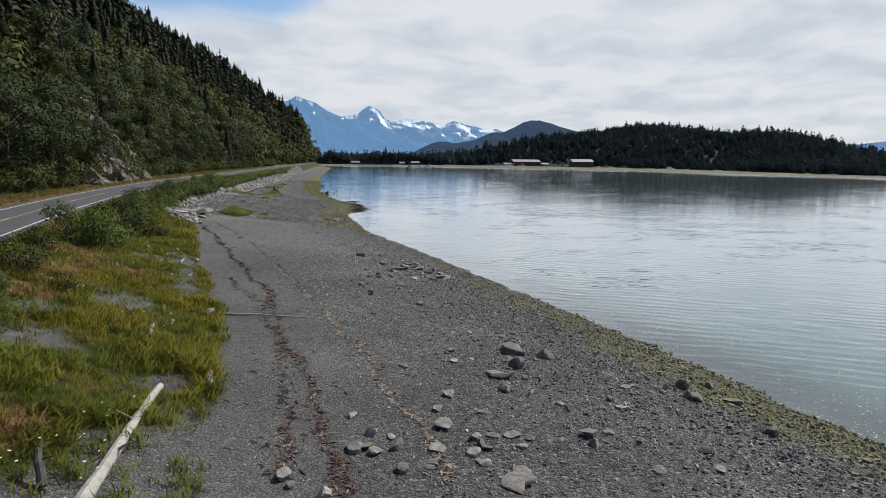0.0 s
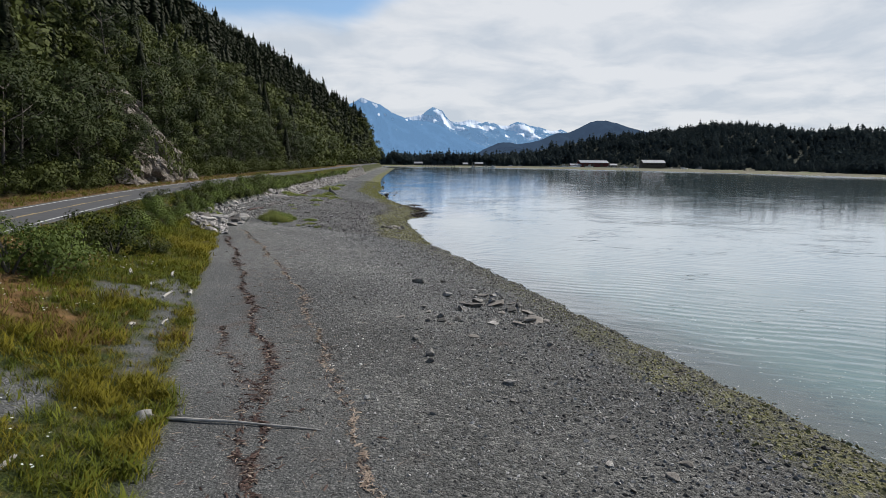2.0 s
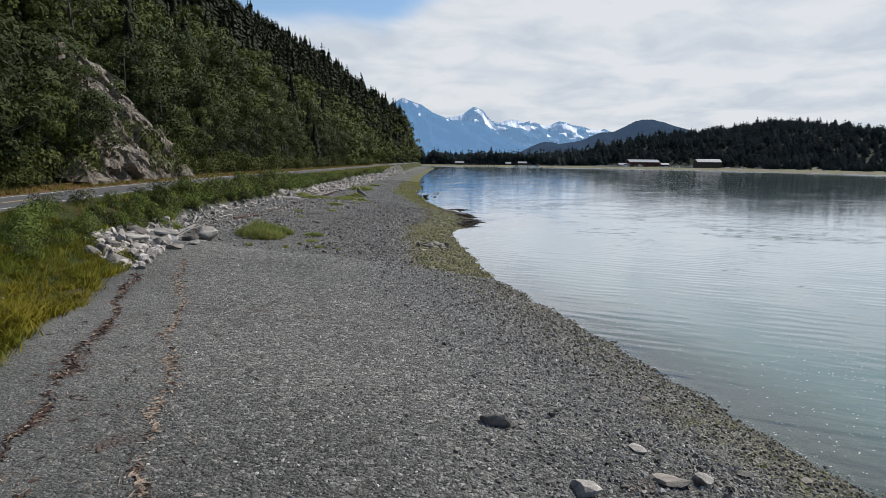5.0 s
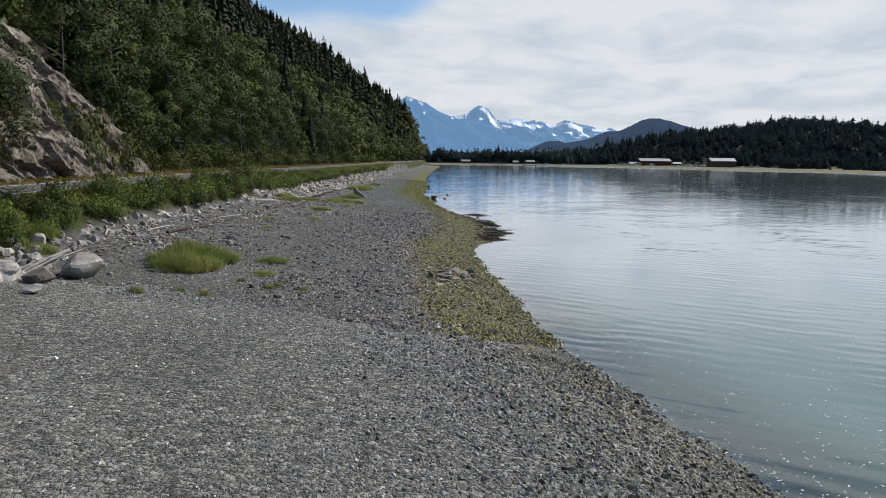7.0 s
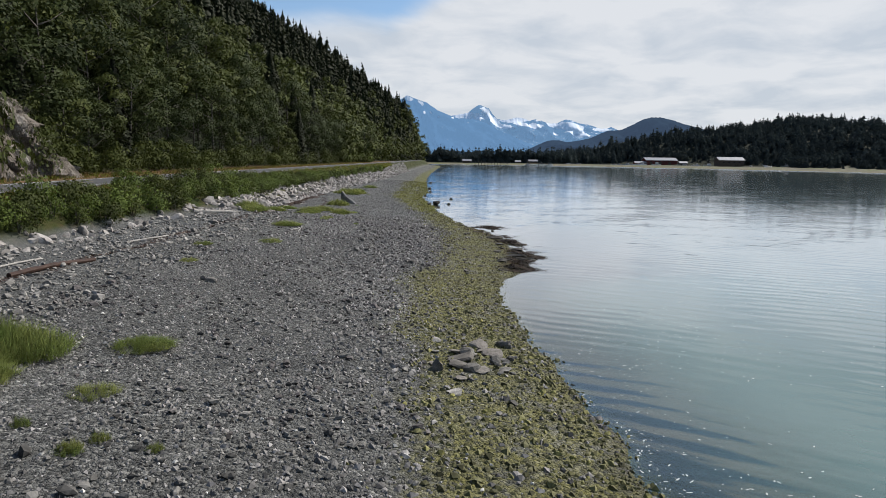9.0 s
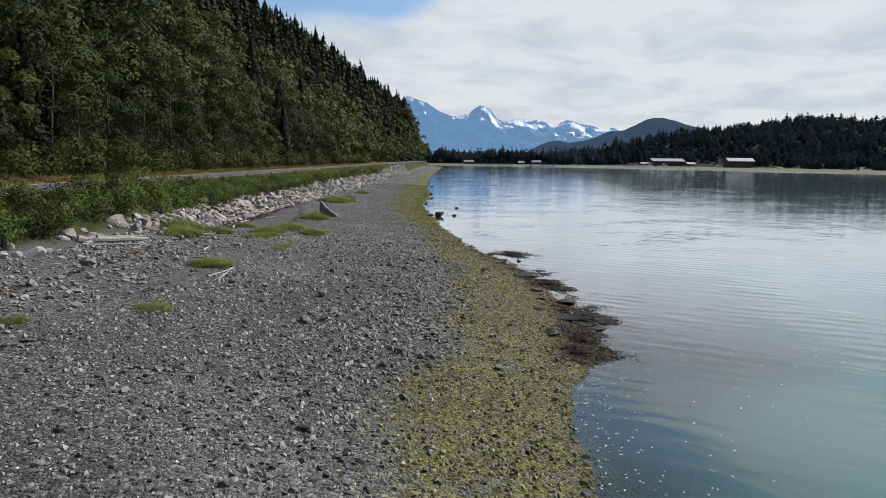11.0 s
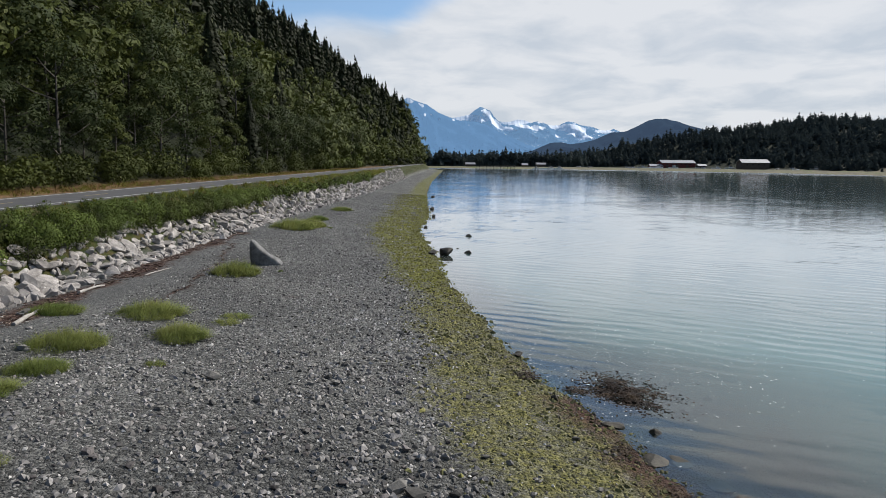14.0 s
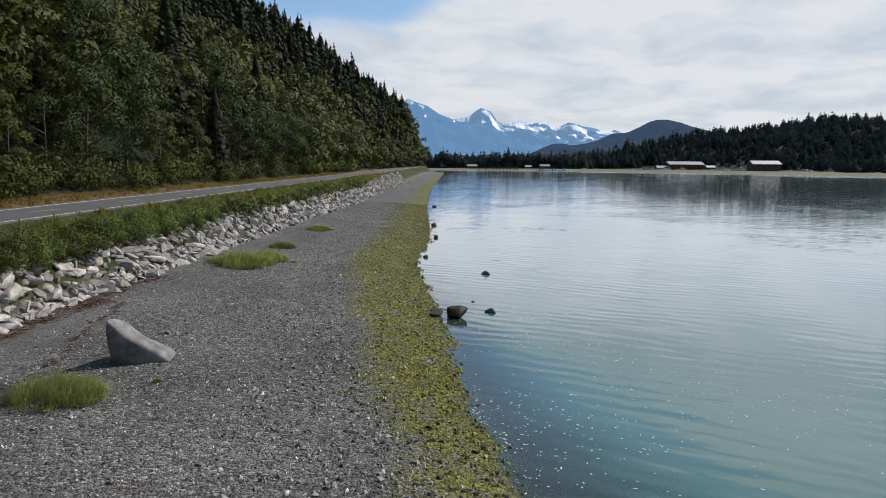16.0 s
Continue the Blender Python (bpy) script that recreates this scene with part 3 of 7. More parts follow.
X_HILL = [20, -26, -35.5, -39, -40.5, -36, -32, -27, -20, -11, -5, -4, -30, -100, -220, -420]
Y_FAR = [-400, 300, 400, 480, 560, 630, 690, 750, 800, 825, 845]
X_FAR = [430, 402, 390, 375, 345, 310, 270, 210, 150, 40, -60]
ROAD_Z = 5.3


def along(y, ys, xs):
    return np.interp(y, ys, xs)


def smooth_along(y, ys, xs, r=5.0):
    return (np.interp(y - r, ys, xs) + np.interp(y, ys, xs) * 2 + np.interp(y + r, ys, xs)) / 4


def ease(v, a, b):
    t = np.clip((v - a) / (b - a), 0, 1)
    return t * t * (3 - 2 * t)


def shore_x(y):
    return smooth_along(y, Y_SHORE, X_SHORE, 1.5) + 0.25 * np.sin(y * 1.3) * np.sin(y * 0.37)


def step_y(x):
    """The low edge where one sheet of gravel ends."""
    return np.interp(x, [-18, -12, -5, -2.4, 1, 4.4], [106.6, 106.4, 104.9, 104.0, 103.7, 103.6]) + 0.18 * np.sin(1.9 * x) + 0.1 * np.sin(4.7 * x)


def sheet_y(x):
    """Where the coarse far gravel begins, past the sandy runnel."""
    return step_y(x) + np.interp(x, [-6.5, -3], [0.6, 1.9]) + 0.12 * np.sin(2.7 * x)


def far_shore(x, y):
    """Distance inland from the far shore line (negative: out on the water)."""
    x, y = np.asarray(x, float), np.asarray(y, float)
    best = np.full(x.shape, 1e9)
    pts = list(zip(X_FAR, Y_FAR)) + [(-400, 850)]
    for (ax, ay), (bx, by) in zip(pts, pts[1:]):
        dx, dy = bx - ax, by - ay
        t = np.clip(((x - ax) * dx + (y - ay) * dy) / (dx * dx + dy * dy), 0, 1)
        best = np.minimum(best, np.hypot(x - ax - t * dx, y - ay - t * dy))
    return np.where((y > 850) | (x > along(y, Y_FAR, X_FAR)) & (y <= 850), best, -best)


def land(x, y):
    """Height of the ground at (x, y), for arrays."""
    x, y = np.asarray(x, float), np.asarray(y, float)
    d = shore_x(y) - x
    base = smooth_along(y, Y_SHORE, X_SHORE, 14.0) - x
    dd = np.where(d > 0, np.minimum(d, base * 0.6 + d * 0.4), d)
    beach = np.where(dd > 0, 0.11 * np.minimum(dd, 17) + 0.055 * np.maximum(dd - 17, 0), np.maximum(0.12 * dd, -5))
    # the last stretch of beach is flatter
    beach = np.where(dd > 0, beach * np.interp(y, [164, 182], [1.0, 0.56]), beach)
    beach = beach + 0.05 * wave(x, y, 0.9) * ease(d, 0.5, 4) + 0.02 * wave(x, y, 3.0, 1) * ease(d, 0.5, 3)
    # swash step across the beach: the near gravel sheet ends in a low edge
    past = y - step_y(x)
    beach = beach + 0.46 * ease(past, 0.6, 0.0) * ease(d, 0.3, 5) * ease(y, 60, 100)
    toe, road = smooth_along(y, Y_TOE, X_TOE), smooth_along(y, Y_ROAD, X_ROAD, 12)
    edge = road + 4.1
    s = np.clip((toe - x) / np.maximum(toe - edge, 0.5), 0, 1)
    steep = ease(y, 88, 104)
    rise = steep * s ** 1.05 + (1 - steep) * (0.35 * s + 0.65 * s ** 2.2)
    z = np.where(x < toe, beach + (ROAD_Z - 0.06 - beach) * rise, beach)
    z = np.where(x < edge, ROAD_Z - 0.06, z)
    hill = smooth_along(y, Y_HILL, X_HILL, 14)
    u = hill - x
    up = np.where(u > 0, np.minimum(0.97 * u, (0.59 + 0.045 * ease(y, 440, 330)) * u + 26 + 23 * ease(y, 330, 170) - 12 * ease(y, 330, 480)) * ease(u, -8, 18) + (12 + 7 * ease(u, 40, 15)) * ease(u, 0, 15) * ease(y, 600, 680) + 6.0 * ease(u, 30, 95) * ease(y, 460, 380) + 13.0 * ease(u, 15, 48) * ease(y, 380, 470) * ease(y, 670, 600) + 4.0 * wave(x, y, 0.06) * ease(u, 5, 40) + 1.2 * wave(x, y, 0.3, 2) * ease(u, 2, 12), 0)
    # rock cut beside the road
    cut = ease(y, 133, 141) * np.interp(y, [133, 140, 150, 157, 161, 166, 172], [9, 15, 19, 16, 12, 7, 0])
    up = np.maximum(up, np.minimum(cut, 2.1 * (u + 0.6)) * (u > -0.6))
    up = np.minimum(up, 290 + 0.1 * u)
    z = z + np.where(x < edge, up, 0)
    # far shore: tidal flat, low terrace, wooded hill
    far = far_shore(x, y)
    flat = np.where(far > 0, np.minimum(0.018 * far, 0.8) + 0.8 * ease(far, 35, 75), -5.0)
    ridge = np.interp(x, [180, 205, 240, 290, 340, 385, 460, 555, 640, 790, 855, 890, 950, 1000], [0, 3, 13, 27, 37, 44, 52, 62, 55, 50, 44, 28, 7, 0])
    ridge = ridge * (1 - 0.3 * ease(y, 760, 840) * ease(y, 1050, 930) * ease(x, 500, 550))
    flat = flat + 1.02 * ridge * ease(far, np.interp(x, [320, 420], [135, 70]), np.interp(x, [280, 450], [290, 400])) * ease(far, 800, 470) * ease(x - 0.6 * (y - 10), 330, 60) + 0.8 * wave(x, y, 0.02) * ease(far, 60, 200)
    return np.maximum(z, flat)


def patches(x, y, spots):
    """Ragged round patches of the meadow, 0 to 1."""
    m = np.zeros(np.shape(x))
    for cx, cy, r in spots:
        q = np.hypot(x - cx, (y - cy) * 0.75) / r + 0.3 * wave(x, y, 1.5, cx) + 0.2 * wave(x, y, 3.7, cy)
        m = np.maximum(m, ease(q, 1.15, 0.75))
    return m


BARE = [(-11.9, 39.8, 1.5), (-11.3, 48.8, 1.7), (-6.5, 37.3, 0.9), (-5.8, 31.2, 2.3), (-13.2, 44.2, 1.1), (-12.0, 68.0, 1.2), (-7.0, 27.0, 2.0), (-13.5, 64.6, 1.4), (-12.3, 64.9, 1.2), (-11.0, 65.2, 1.1), (-10.5, 62.1, 0.6), (-10.2, 60.5, 0.65), (-10.0, 59.3, 0.65), (-9.7, 57.8, 0.7), (-9.5, 56.4, 0.7), (-9.2, 55.2, 0.7), (-8.9, 54.0, 0.7), (-8.4, 52.6, 0.7)]
DRY = [(-17.2, 60, 2.2), (-16.2, 52, 2.4), (-9.6, 31.5, 1.4), (-14.6, 57.0, 1.9), (-14.2, 47.5, 1.5), (-19.5, 68, 2.6), (-16.5, 45, 1.6), (-12.0, 55.5, 1.1)]
GOLD = [(-6.2, 41.5, 1.3), (-14.2, 52.0, 2.0), (-8.5, 50.5, 1.8), (-6.8, 58.0, 1.6), (-13.2, 62.0, 1.6), (-6.0, 37.5, 1.2), (-11.2, 41.6, 1.7), (-10.2, 45.0, 1.9), (-10.4, 53.5, 2.2), (-8.0, 41.0, 1.2), (-12.8, 56, 1.8), (-14.5, 84, 3.0), (-9.0, 36.0, 1.0), (-6.3, 46.5, 1.0), (-8.8, 58.1, 1.2), (-8.2, 55.6, 1.2), (-7.6, 53.6, 1.0), (-9.6, 61.6, 1.0)]


WRACK = [([28, 34, 37.6, 40.4, 45, 48.6, 55, 61, 66, 72, 83, 92], [-0.6, -1.1, -1.7, -2.0, -3.2, -3.5, -4.3, -6.0, -7.2, -8.8, -11.6, -14.4], 1.3, 0.3),
         ([28, 33, 36.9, 41.8, 45, 51.7, 55.6, 59, 62.8, 68.6, 75, 86, 98], [2.3, 1.9, 1.3, 0.6, 0, -1.4, -2.0, -2.9, -3.6, -4.7, -6.5, -10, -14.2], 0.8, 0.28),
         ([30, 36, 39.6, 44, 50.5, 56, 60], [-2.0, -2.5, -2.6, -3.2, -4.2, -6.1, -7.2], 0.5, 0.35),
         ([112, 116, 122, 129, 136, 150, 164], [-18.2, -19.0, -18.7, -19.0, -18.2, -17.2, -17.0], 1.0, 0.6),
         ([162, 168, 175, 179, 182, 186, 193, 202, 207, 214], [-17.0, -17.2, -18.0, -18.6, -19.0, -19.0, -19.1, -19.2, -19.0, -18.8], 4.2, 1.2),
         ([180, 188, 196, 206], [-14.0, -14.6, -15.4, -17.4], 0.6, 0.3)]


def wander(y, seed):
    return 0.16 * np.sin(0.7 * y + 5 * seed) + 0.1 * np.sin(1.9 * y + 9 * seed) + 0.06 * np.sin(4.3 * y + seed) + 0.04 * np.sin(9.1 * y)


def sand_strip(x, y):
    """The smooth sandy runnel at the foot of the swash step."""
    return ease(y, step_y(x) - 0.1 + 0.3 * wave(x, y, 0.8), step_y(x) + 0.5) * ease(y, sheet_y(x) + 0.25, sheet_y(x) - 0.1) * ease(x, -6, -3) * ease(shore_x(y) - x, -0.5, 1.0)


def wrack_mask(x, y):
    """Where tide-laid kelp covers the gravel."""
    m = np.zeros(x.shape)
    for ys, xs, rich, wide in WRACK:
        c = np.interp(y, ys, xs) + wander(y, rich)
        w = wide * (0.8 + 0.35 * np.sin(y * 0.5)) + 0.18 * wave(x, y, 2.5, rich)
        on = ease(wave(y, y * 0.3, 1.7, rich), -0.7, 0.1) * (y > ys[0]) * (y < ys[-1])
        m = np.maximum(m, on * ease(np.abs(x - c), w, w * 0.4) * (0.12 if rich == 0.8 else min(1.0, 0.1 + 0.3 * rich)))
    # brown weed on the low ledges at the point
    d = x - shore_x(y)
    m = np.maximum(m, ease(y, 141, 146) * ease(y, 177, 171) * ease(d, -2.0, -0.4) * ease(d, 10, 6) * ease(wave(x, y, 0.9, 3) + 0.6 * wave(x, y, 2.2, 1), -0.5, 0.2))
    return m


def build_terrain():
    xs = np.concatenate([np.linspace(-2600, -420, 14), np.linspace(-380, -62, 40), np.linspace(-58, -30, 22), np.arange(-29.2, 24, 0.55), np.linspace(25, 60, 12), np.linspace(80, 1000, 62), np.linspace(1100, 2600, 8)])
    ys = np.concatenate([np.linspace(-500, 0, 12), np.arange(6, 104, 0.7), np.arange(104.2, 111, 0.25), np.arange(111.4, 260, 0.7), np.linspace(262, 420, 60), np.linspace(425, 1120, 100), np.linspace(1200, 4600, 12)])
    gx, gy = np.meshgrid(xs, ys)
    x, y = gx.ravel(), gy.ravel()
    z = land(x, y)
    nx, ny = len(xs), len(ys)
    i = (np.arange(ny - 1)[:, None] * nx + np.arange(nx - 1)[None]).ravel()
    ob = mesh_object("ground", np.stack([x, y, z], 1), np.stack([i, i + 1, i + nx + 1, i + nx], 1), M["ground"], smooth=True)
    d = shore_x(y) - x
    toe, road, hill = smooth_along(y, Y_TOE, X_TOE), smooth_along(y, Y_ROAD, X_ROAD, 12), smooth_along(y, Y_HILL, X_HILL, 14)
    wide = np.interp(y, [20, 35, 46, 60, 80, 100, 107, 125, 140, 155, 175, 187, 200, 214, 242, 273, 350, 600], [3.5, 3.5, 4.2, 3.0, 2.5, 3.5, 5.4, 5.2, 5.5, 7.0, 4.0, 2.8, 3.8, 5.2, 6.0, 4.5, 4, 4])
    rich = np.interp(y, [20, 60, 100, 105, 150, 175, 195, 230, 600], [0.85, 0.5, 0.22, 0.8, 0.85, 0.9, 1.0, 0.9, 0.6])
    edge = wide + 0.9 * wave(x, y, 0.5, 3) + 0.5 * wave(x, y, 1.7, 1)
    far = far_shore(x, y)
    here = far < 0
    masks = {
        "algae": rich * np.where((y > 80) & (y < sheet_y(x)), 0.3, 1.0) * ease(d, edge + 0.8, edge - 0.8) * ease(d, -3.0, 0.3) * here,
        "wet": np.maximum(0.4 * ease(d, 0.7, -0.1), 0.85 * ease(d, 0.1, -0.8)) * here,
        "wrack": wrack_mask(x, y),
        "lush": np.interp(y, [60, 100, 108, 178, 196], [0.45, 0.45, 0.35, 0.4, 1.0]),
        "dry": patches(x, y, DRY),
        "sand": np.maximum(0.9 * sand_strip(x, y), 0.75 * ease(x, toe + 9 + 2 * wave(x, y, 0.25), toe + 2) * ease(y, 102, 82) * here + 0.8 * ease(x, toe + 6 + wave(x, y, 0.6), toe + 3) * ease(y, 118, 130) * ease(y, 240, 200) * here),
        "meadow": np.maximum(ease(x, toe + 0.3 + 0.5 * wave(x, y, 0.8), toe - 0.5) * ease(y, 99, 93) * (1 - patches(x, y, BARE)), ease(y, 92, 98) * ease(x, toe - np.interp(y, [108, 118, 150, 163, 180], [0.4, 0.5, 0.6, 0.3, 0.2]), toe - np.interp(y, [108, 118, 150, 163, 180], [1.2, 1.1, 1.1, 0.9, 0.8]))) * here,
        "verge": ease(x, road - 3.2, road - 4.2) * ease(x, hill - 3, hill + 0.5) * here,
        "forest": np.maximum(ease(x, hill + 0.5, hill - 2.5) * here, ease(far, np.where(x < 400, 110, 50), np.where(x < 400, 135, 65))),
        "flat": ease(far, -30, -5) * ease(far, np.where(x < 400, 135, 70), np.where(x < 400, 110, 50)),
    }
    for name, v in masks.items():
        a = ob.data.attributes.new(name, "FLOAT", "POINT")
        a.data.foreach_set("value", np.clip(v, 0, 1).astype(np.float32))
    a = ob.data.attributes.new("sort", "FLOAT", "POINT")
    a.data.foreach_set("value", np.where(y < sheet_y(x), np.interp(y + 2 * wave(x, y, 0.3), [60, 80], [0.82, 1.25]), np.interp(y, [106, 108, 114, 165, 180], [0.72, 0.8, 1.02, 1.0, 1.0])).astype(np.float32))
    tagged(ob, "gravel beach with green algae, rising to a wooded hillside", "ground", kind="structure")
    return ob


ground = build_terrain()


def build_water_sheet():
    xs = np.concatenate([np.linspace(-400, -12, 10), np.arange(-8, 32, 0.5), np.linspace(33, 80, 20), np.linspace(100, 1200, 20)])
    ys = np.concatenate([np.linspace(-500, 0, 8), np.arange(6, 300, 0.8), np.linspace(302, 1200, 60)])
    gx, gy = np.meshgrid(xs, ys)
    x, y = gx.ravel(), gy.ravel()
    nx, ny = len(xs), len(ys)
    i = (np.arange(ny - 1)[:, None] * nx + np.arange(nx - 1)[None]).ravel()
    ob = mesh_object("water", np.stack([x, y, 0 * x], 1), np.stack([i, i + 1, i + nx + 1, i + nx], 1), M["water"], smooth=True)
    a = ob.data.attributes.new("depth", "FLOAT", "POINT")
    a.data.foreach_set("value", np.clip(ease(-land(x, y), 0.02, 0.9 - 0.4 * ease(y, 180, 200) + 1.5 * ease(y, 138, 144) * ease(y, 180, 172)) ** 0.75, 0, 1).astype(np.float32))
    a = ob.data.attributes.new("ruffle", "FLOAT", "POINT")
    far = far_shore(x, y)
    a.data.foreach_set("value", (np.interp(x - shore_x(y), [0, 12, 30, 70, 160], [0.6, 0.72, 0.55, 0.4, 0.4]) * np.interp(y, [70, 125], [2.1, 1.0])).astype(np.float32))
    a = ob.data.attributes.new("offshore", "FLOAT", "POINT")
    out = x - shore_x(y)
    point = ease(y, 125, 140) * ease(y, 190, 172)
    a.data.foreach_set("value", (np.maximum(ease(out, 8, 55), 0.9 * point * ease(out, 6, 16)) * np.interp(y, [70, 130], [0.7, 1.0])).astype(np.float32))
    a = ob.data.attributes.new("weed_bed", "FLOAT", "POINT")
    a.data.foreach_set("value", (ease(y, 134, 143) * ease(y, 178, 164) * ease(out, 10.5 - 0.12 * (y - 140), 3.0)).astype(np.float32))
    a = ob.data.attributes.new("chop", "FLOAT", "POINT")
    band = ease(far, -430, -280)
    chop = np.interp(x - shore_x(y), [10, 60, 160, 300], [0.05, 0.09, 0.16, 0.2]) * (1 - band) + 0.07 * band + 0.1 * ease(far, -60, -40)
    a.data.foreach_set("value", chop.astype(np.float32))
    tagged(ob, "calm turquoise glacial water with small ripples", "water", kind="structure")


build_water_sheet()


def strip(name, ys, left, right, z, material, parent=None, thick=0.0):
    """A ribbon along the road between two offsets from its centre line."""
    c = smooth_along(ys, Y_ROAD, X_ROAD, 12)
    n = len(ys)
    a = np.stack([c + left, ys, np.full(n, z)], 1)
    b = np.stack([c + right, ys, np.full(n, z)], 1)
    v = np.concatenate([a, b, a - [0.15, 0, thick + 0.3], b - [-0.15, 0, thick + 0.3]])
    i = np.arange(n - 1)
    q = np.concatenate([np.stack([i, i + n, i + n + 1, i + 1], 1), np.stack([i + 2 * n, i, i + 1, i + 2 * n + 1], 1), np.stack([i + n, i + 3 * n, i + 3 * n + 1, i + n + 1], 1)])
    return mesh_object(name, v, q, material, parent)


def build_road():
    ys = np.arange(-60, 760, 2.0)
    road = strip("road", ys, -3.65, 3.65, ROAD_Z, M["asphalt"])
    tagged(road, "two-lane grey asphalt road with painted lines", "road", kind="structure")
    for off in (-3.08, 2.98):
        strip("edge_line", ys, off, off + 0.11, ROAD_Z + 0.006, M["white_paint"], road, 0).location.z = 0
    for y0 in np.arange(20, 620, 12.2):
        strip("lane_dash", np.arange(y0, y0 + 3.6, 0.5), -0.05, 0.06, ROAD_Z + 0.006, M["yellow_paint"], road)
    strip("lane_line", np.arange(40, 112, 1.0), 0.14, 0.24, ROAD_Z + 0.006, M["yellow_paint"], road)


build_road()


def range_mesh(name, profile, y0, depth, base, material, label, rough, seed, fields=()):
    """A mountain range: a ridge line with spurs running down towards the viewer; fields: where snow lies (x, z, half width, half height)."""
    px, pz = np.array(profile, float).T
    xs = np.unique(np.concatenate([np.linspace(px[0], px[-1], 620), px]))
    top = np.interp(xs, px, pz)
    crest = rough * (0.3 * wave(xs, xs * 0, 0.14, seed + 1) + 0.3 * wave(xs, xs * 0, 0.37, seed + 2))
    rows = 36
    pts = []
    for k in range(rows):
        s = k / (rows - 1)
        bow = math.sin(s * math.pi)
        spur = (grain(xs, xs * 0 + 14 * k, 0.016, 91) - 0.5) * depth * 0.5 * bow + (grain(xs + 3 * k, xs * 0 + 9 * k, 0.045, 92) - 0.5) * depth * 0.2 * bow
        zz = base + (top - base) * (1 - s) ** 1.15 + crest * (1 - s) ** 9 + rough * 1.6 * (grain(xs, xs * 0 + 22 * k, 0.05, 93) - 0.5) * bow
        pts.append(np.stack([xs, y0 - depth * s + spur, zz], 1))
    n = len(xs)
    i = (np.arange(rows - 1)[:, None] * n + np.arange(n - 1)[None]).ravel()
    v = np.concatenate(pts)
    ob = mesh_object(name, v, np.stack([i, i + n, i + n + 1, i + 1], 1), material, smooth=True)
    snow = np.zeros(len(v))
    for cx, cz, rx, rz, tilt in fields:
        dx = v[:, 0] - cx
        snow = np.maximum(snow, ease(np.hypot(dx / rx, (v[:, 2] - cz - tilt * dx) / rz), 1.35, 0.45))
    a = ob.data.attributes.new("snowfield", "FLOAT", "POINT")
    a.data.foreach_set("value", snow.astype(np.float32))
    return tagged(ob, label, "mountain", kind="structure")


SNOW = [(200, 278, 70, 16, 0.12), (300, 280, 80, 20, -0.12), (385, 300, 30, 34, -0.6), (440, 250, 46, 26, -0.6), (580, 262, 100, 20, 0.05), (500, 214, 60, 12, -0.15), (620, 228, 60, 11, -0.1), (706, 220, 50, 15, 0),
        (850, 228, 55, 20, -0.2), (960, 214, 85, 30, -0.15), (985, 168, 70, 18, -0.2), (839, 167, 22, 9, 0), (1160, 205, 55, 11, 0)]
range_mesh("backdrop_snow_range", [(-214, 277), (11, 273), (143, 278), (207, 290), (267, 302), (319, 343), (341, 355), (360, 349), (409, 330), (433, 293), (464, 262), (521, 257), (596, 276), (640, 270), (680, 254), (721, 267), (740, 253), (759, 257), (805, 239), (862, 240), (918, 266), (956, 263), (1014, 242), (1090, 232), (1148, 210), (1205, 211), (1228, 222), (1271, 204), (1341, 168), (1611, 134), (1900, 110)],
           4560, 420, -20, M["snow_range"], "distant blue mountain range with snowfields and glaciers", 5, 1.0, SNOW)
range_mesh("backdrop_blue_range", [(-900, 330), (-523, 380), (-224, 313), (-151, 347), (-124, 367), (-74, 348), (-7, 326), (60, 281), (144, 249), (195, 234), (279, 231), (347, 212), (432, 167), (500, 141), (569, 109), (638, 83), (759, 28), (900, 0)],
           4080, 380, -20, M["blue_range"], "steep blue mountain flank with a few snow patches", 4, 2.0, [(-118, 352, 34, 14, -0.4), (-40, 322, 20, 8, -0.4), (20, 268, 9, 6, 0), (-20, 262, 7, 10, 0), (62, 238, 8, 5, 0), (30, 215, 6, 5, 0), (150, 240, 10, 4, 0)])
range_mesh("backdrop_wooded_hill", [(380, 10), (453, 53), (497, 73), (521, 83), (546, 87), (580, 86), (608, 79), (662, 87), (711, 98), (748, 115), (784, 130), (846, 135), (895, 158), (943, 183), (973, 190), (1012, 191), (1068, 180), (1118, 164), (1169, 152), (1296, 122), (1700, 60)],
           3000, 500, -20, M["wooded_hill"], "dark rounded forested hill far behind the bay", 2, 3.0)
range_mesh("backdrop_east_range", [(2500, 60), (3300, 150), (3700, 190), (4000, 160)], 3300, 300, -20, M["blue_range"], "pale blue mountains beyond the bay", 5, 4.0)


# ---- trees ----
def ico(level):
    bm = bmesh.new()
    bmesh.ops.create_icosphere(bm, subdivisions=level, radius=1.0)
    v = np.array([p.co[:] for p in bm.verts])
    f = np.array([[q.index for q in p.verts] for p in bm.faces])
    bm.free()
    return v, f


ICO1, ICO2, ICO3 = ico(1), ico(2), ico(3)


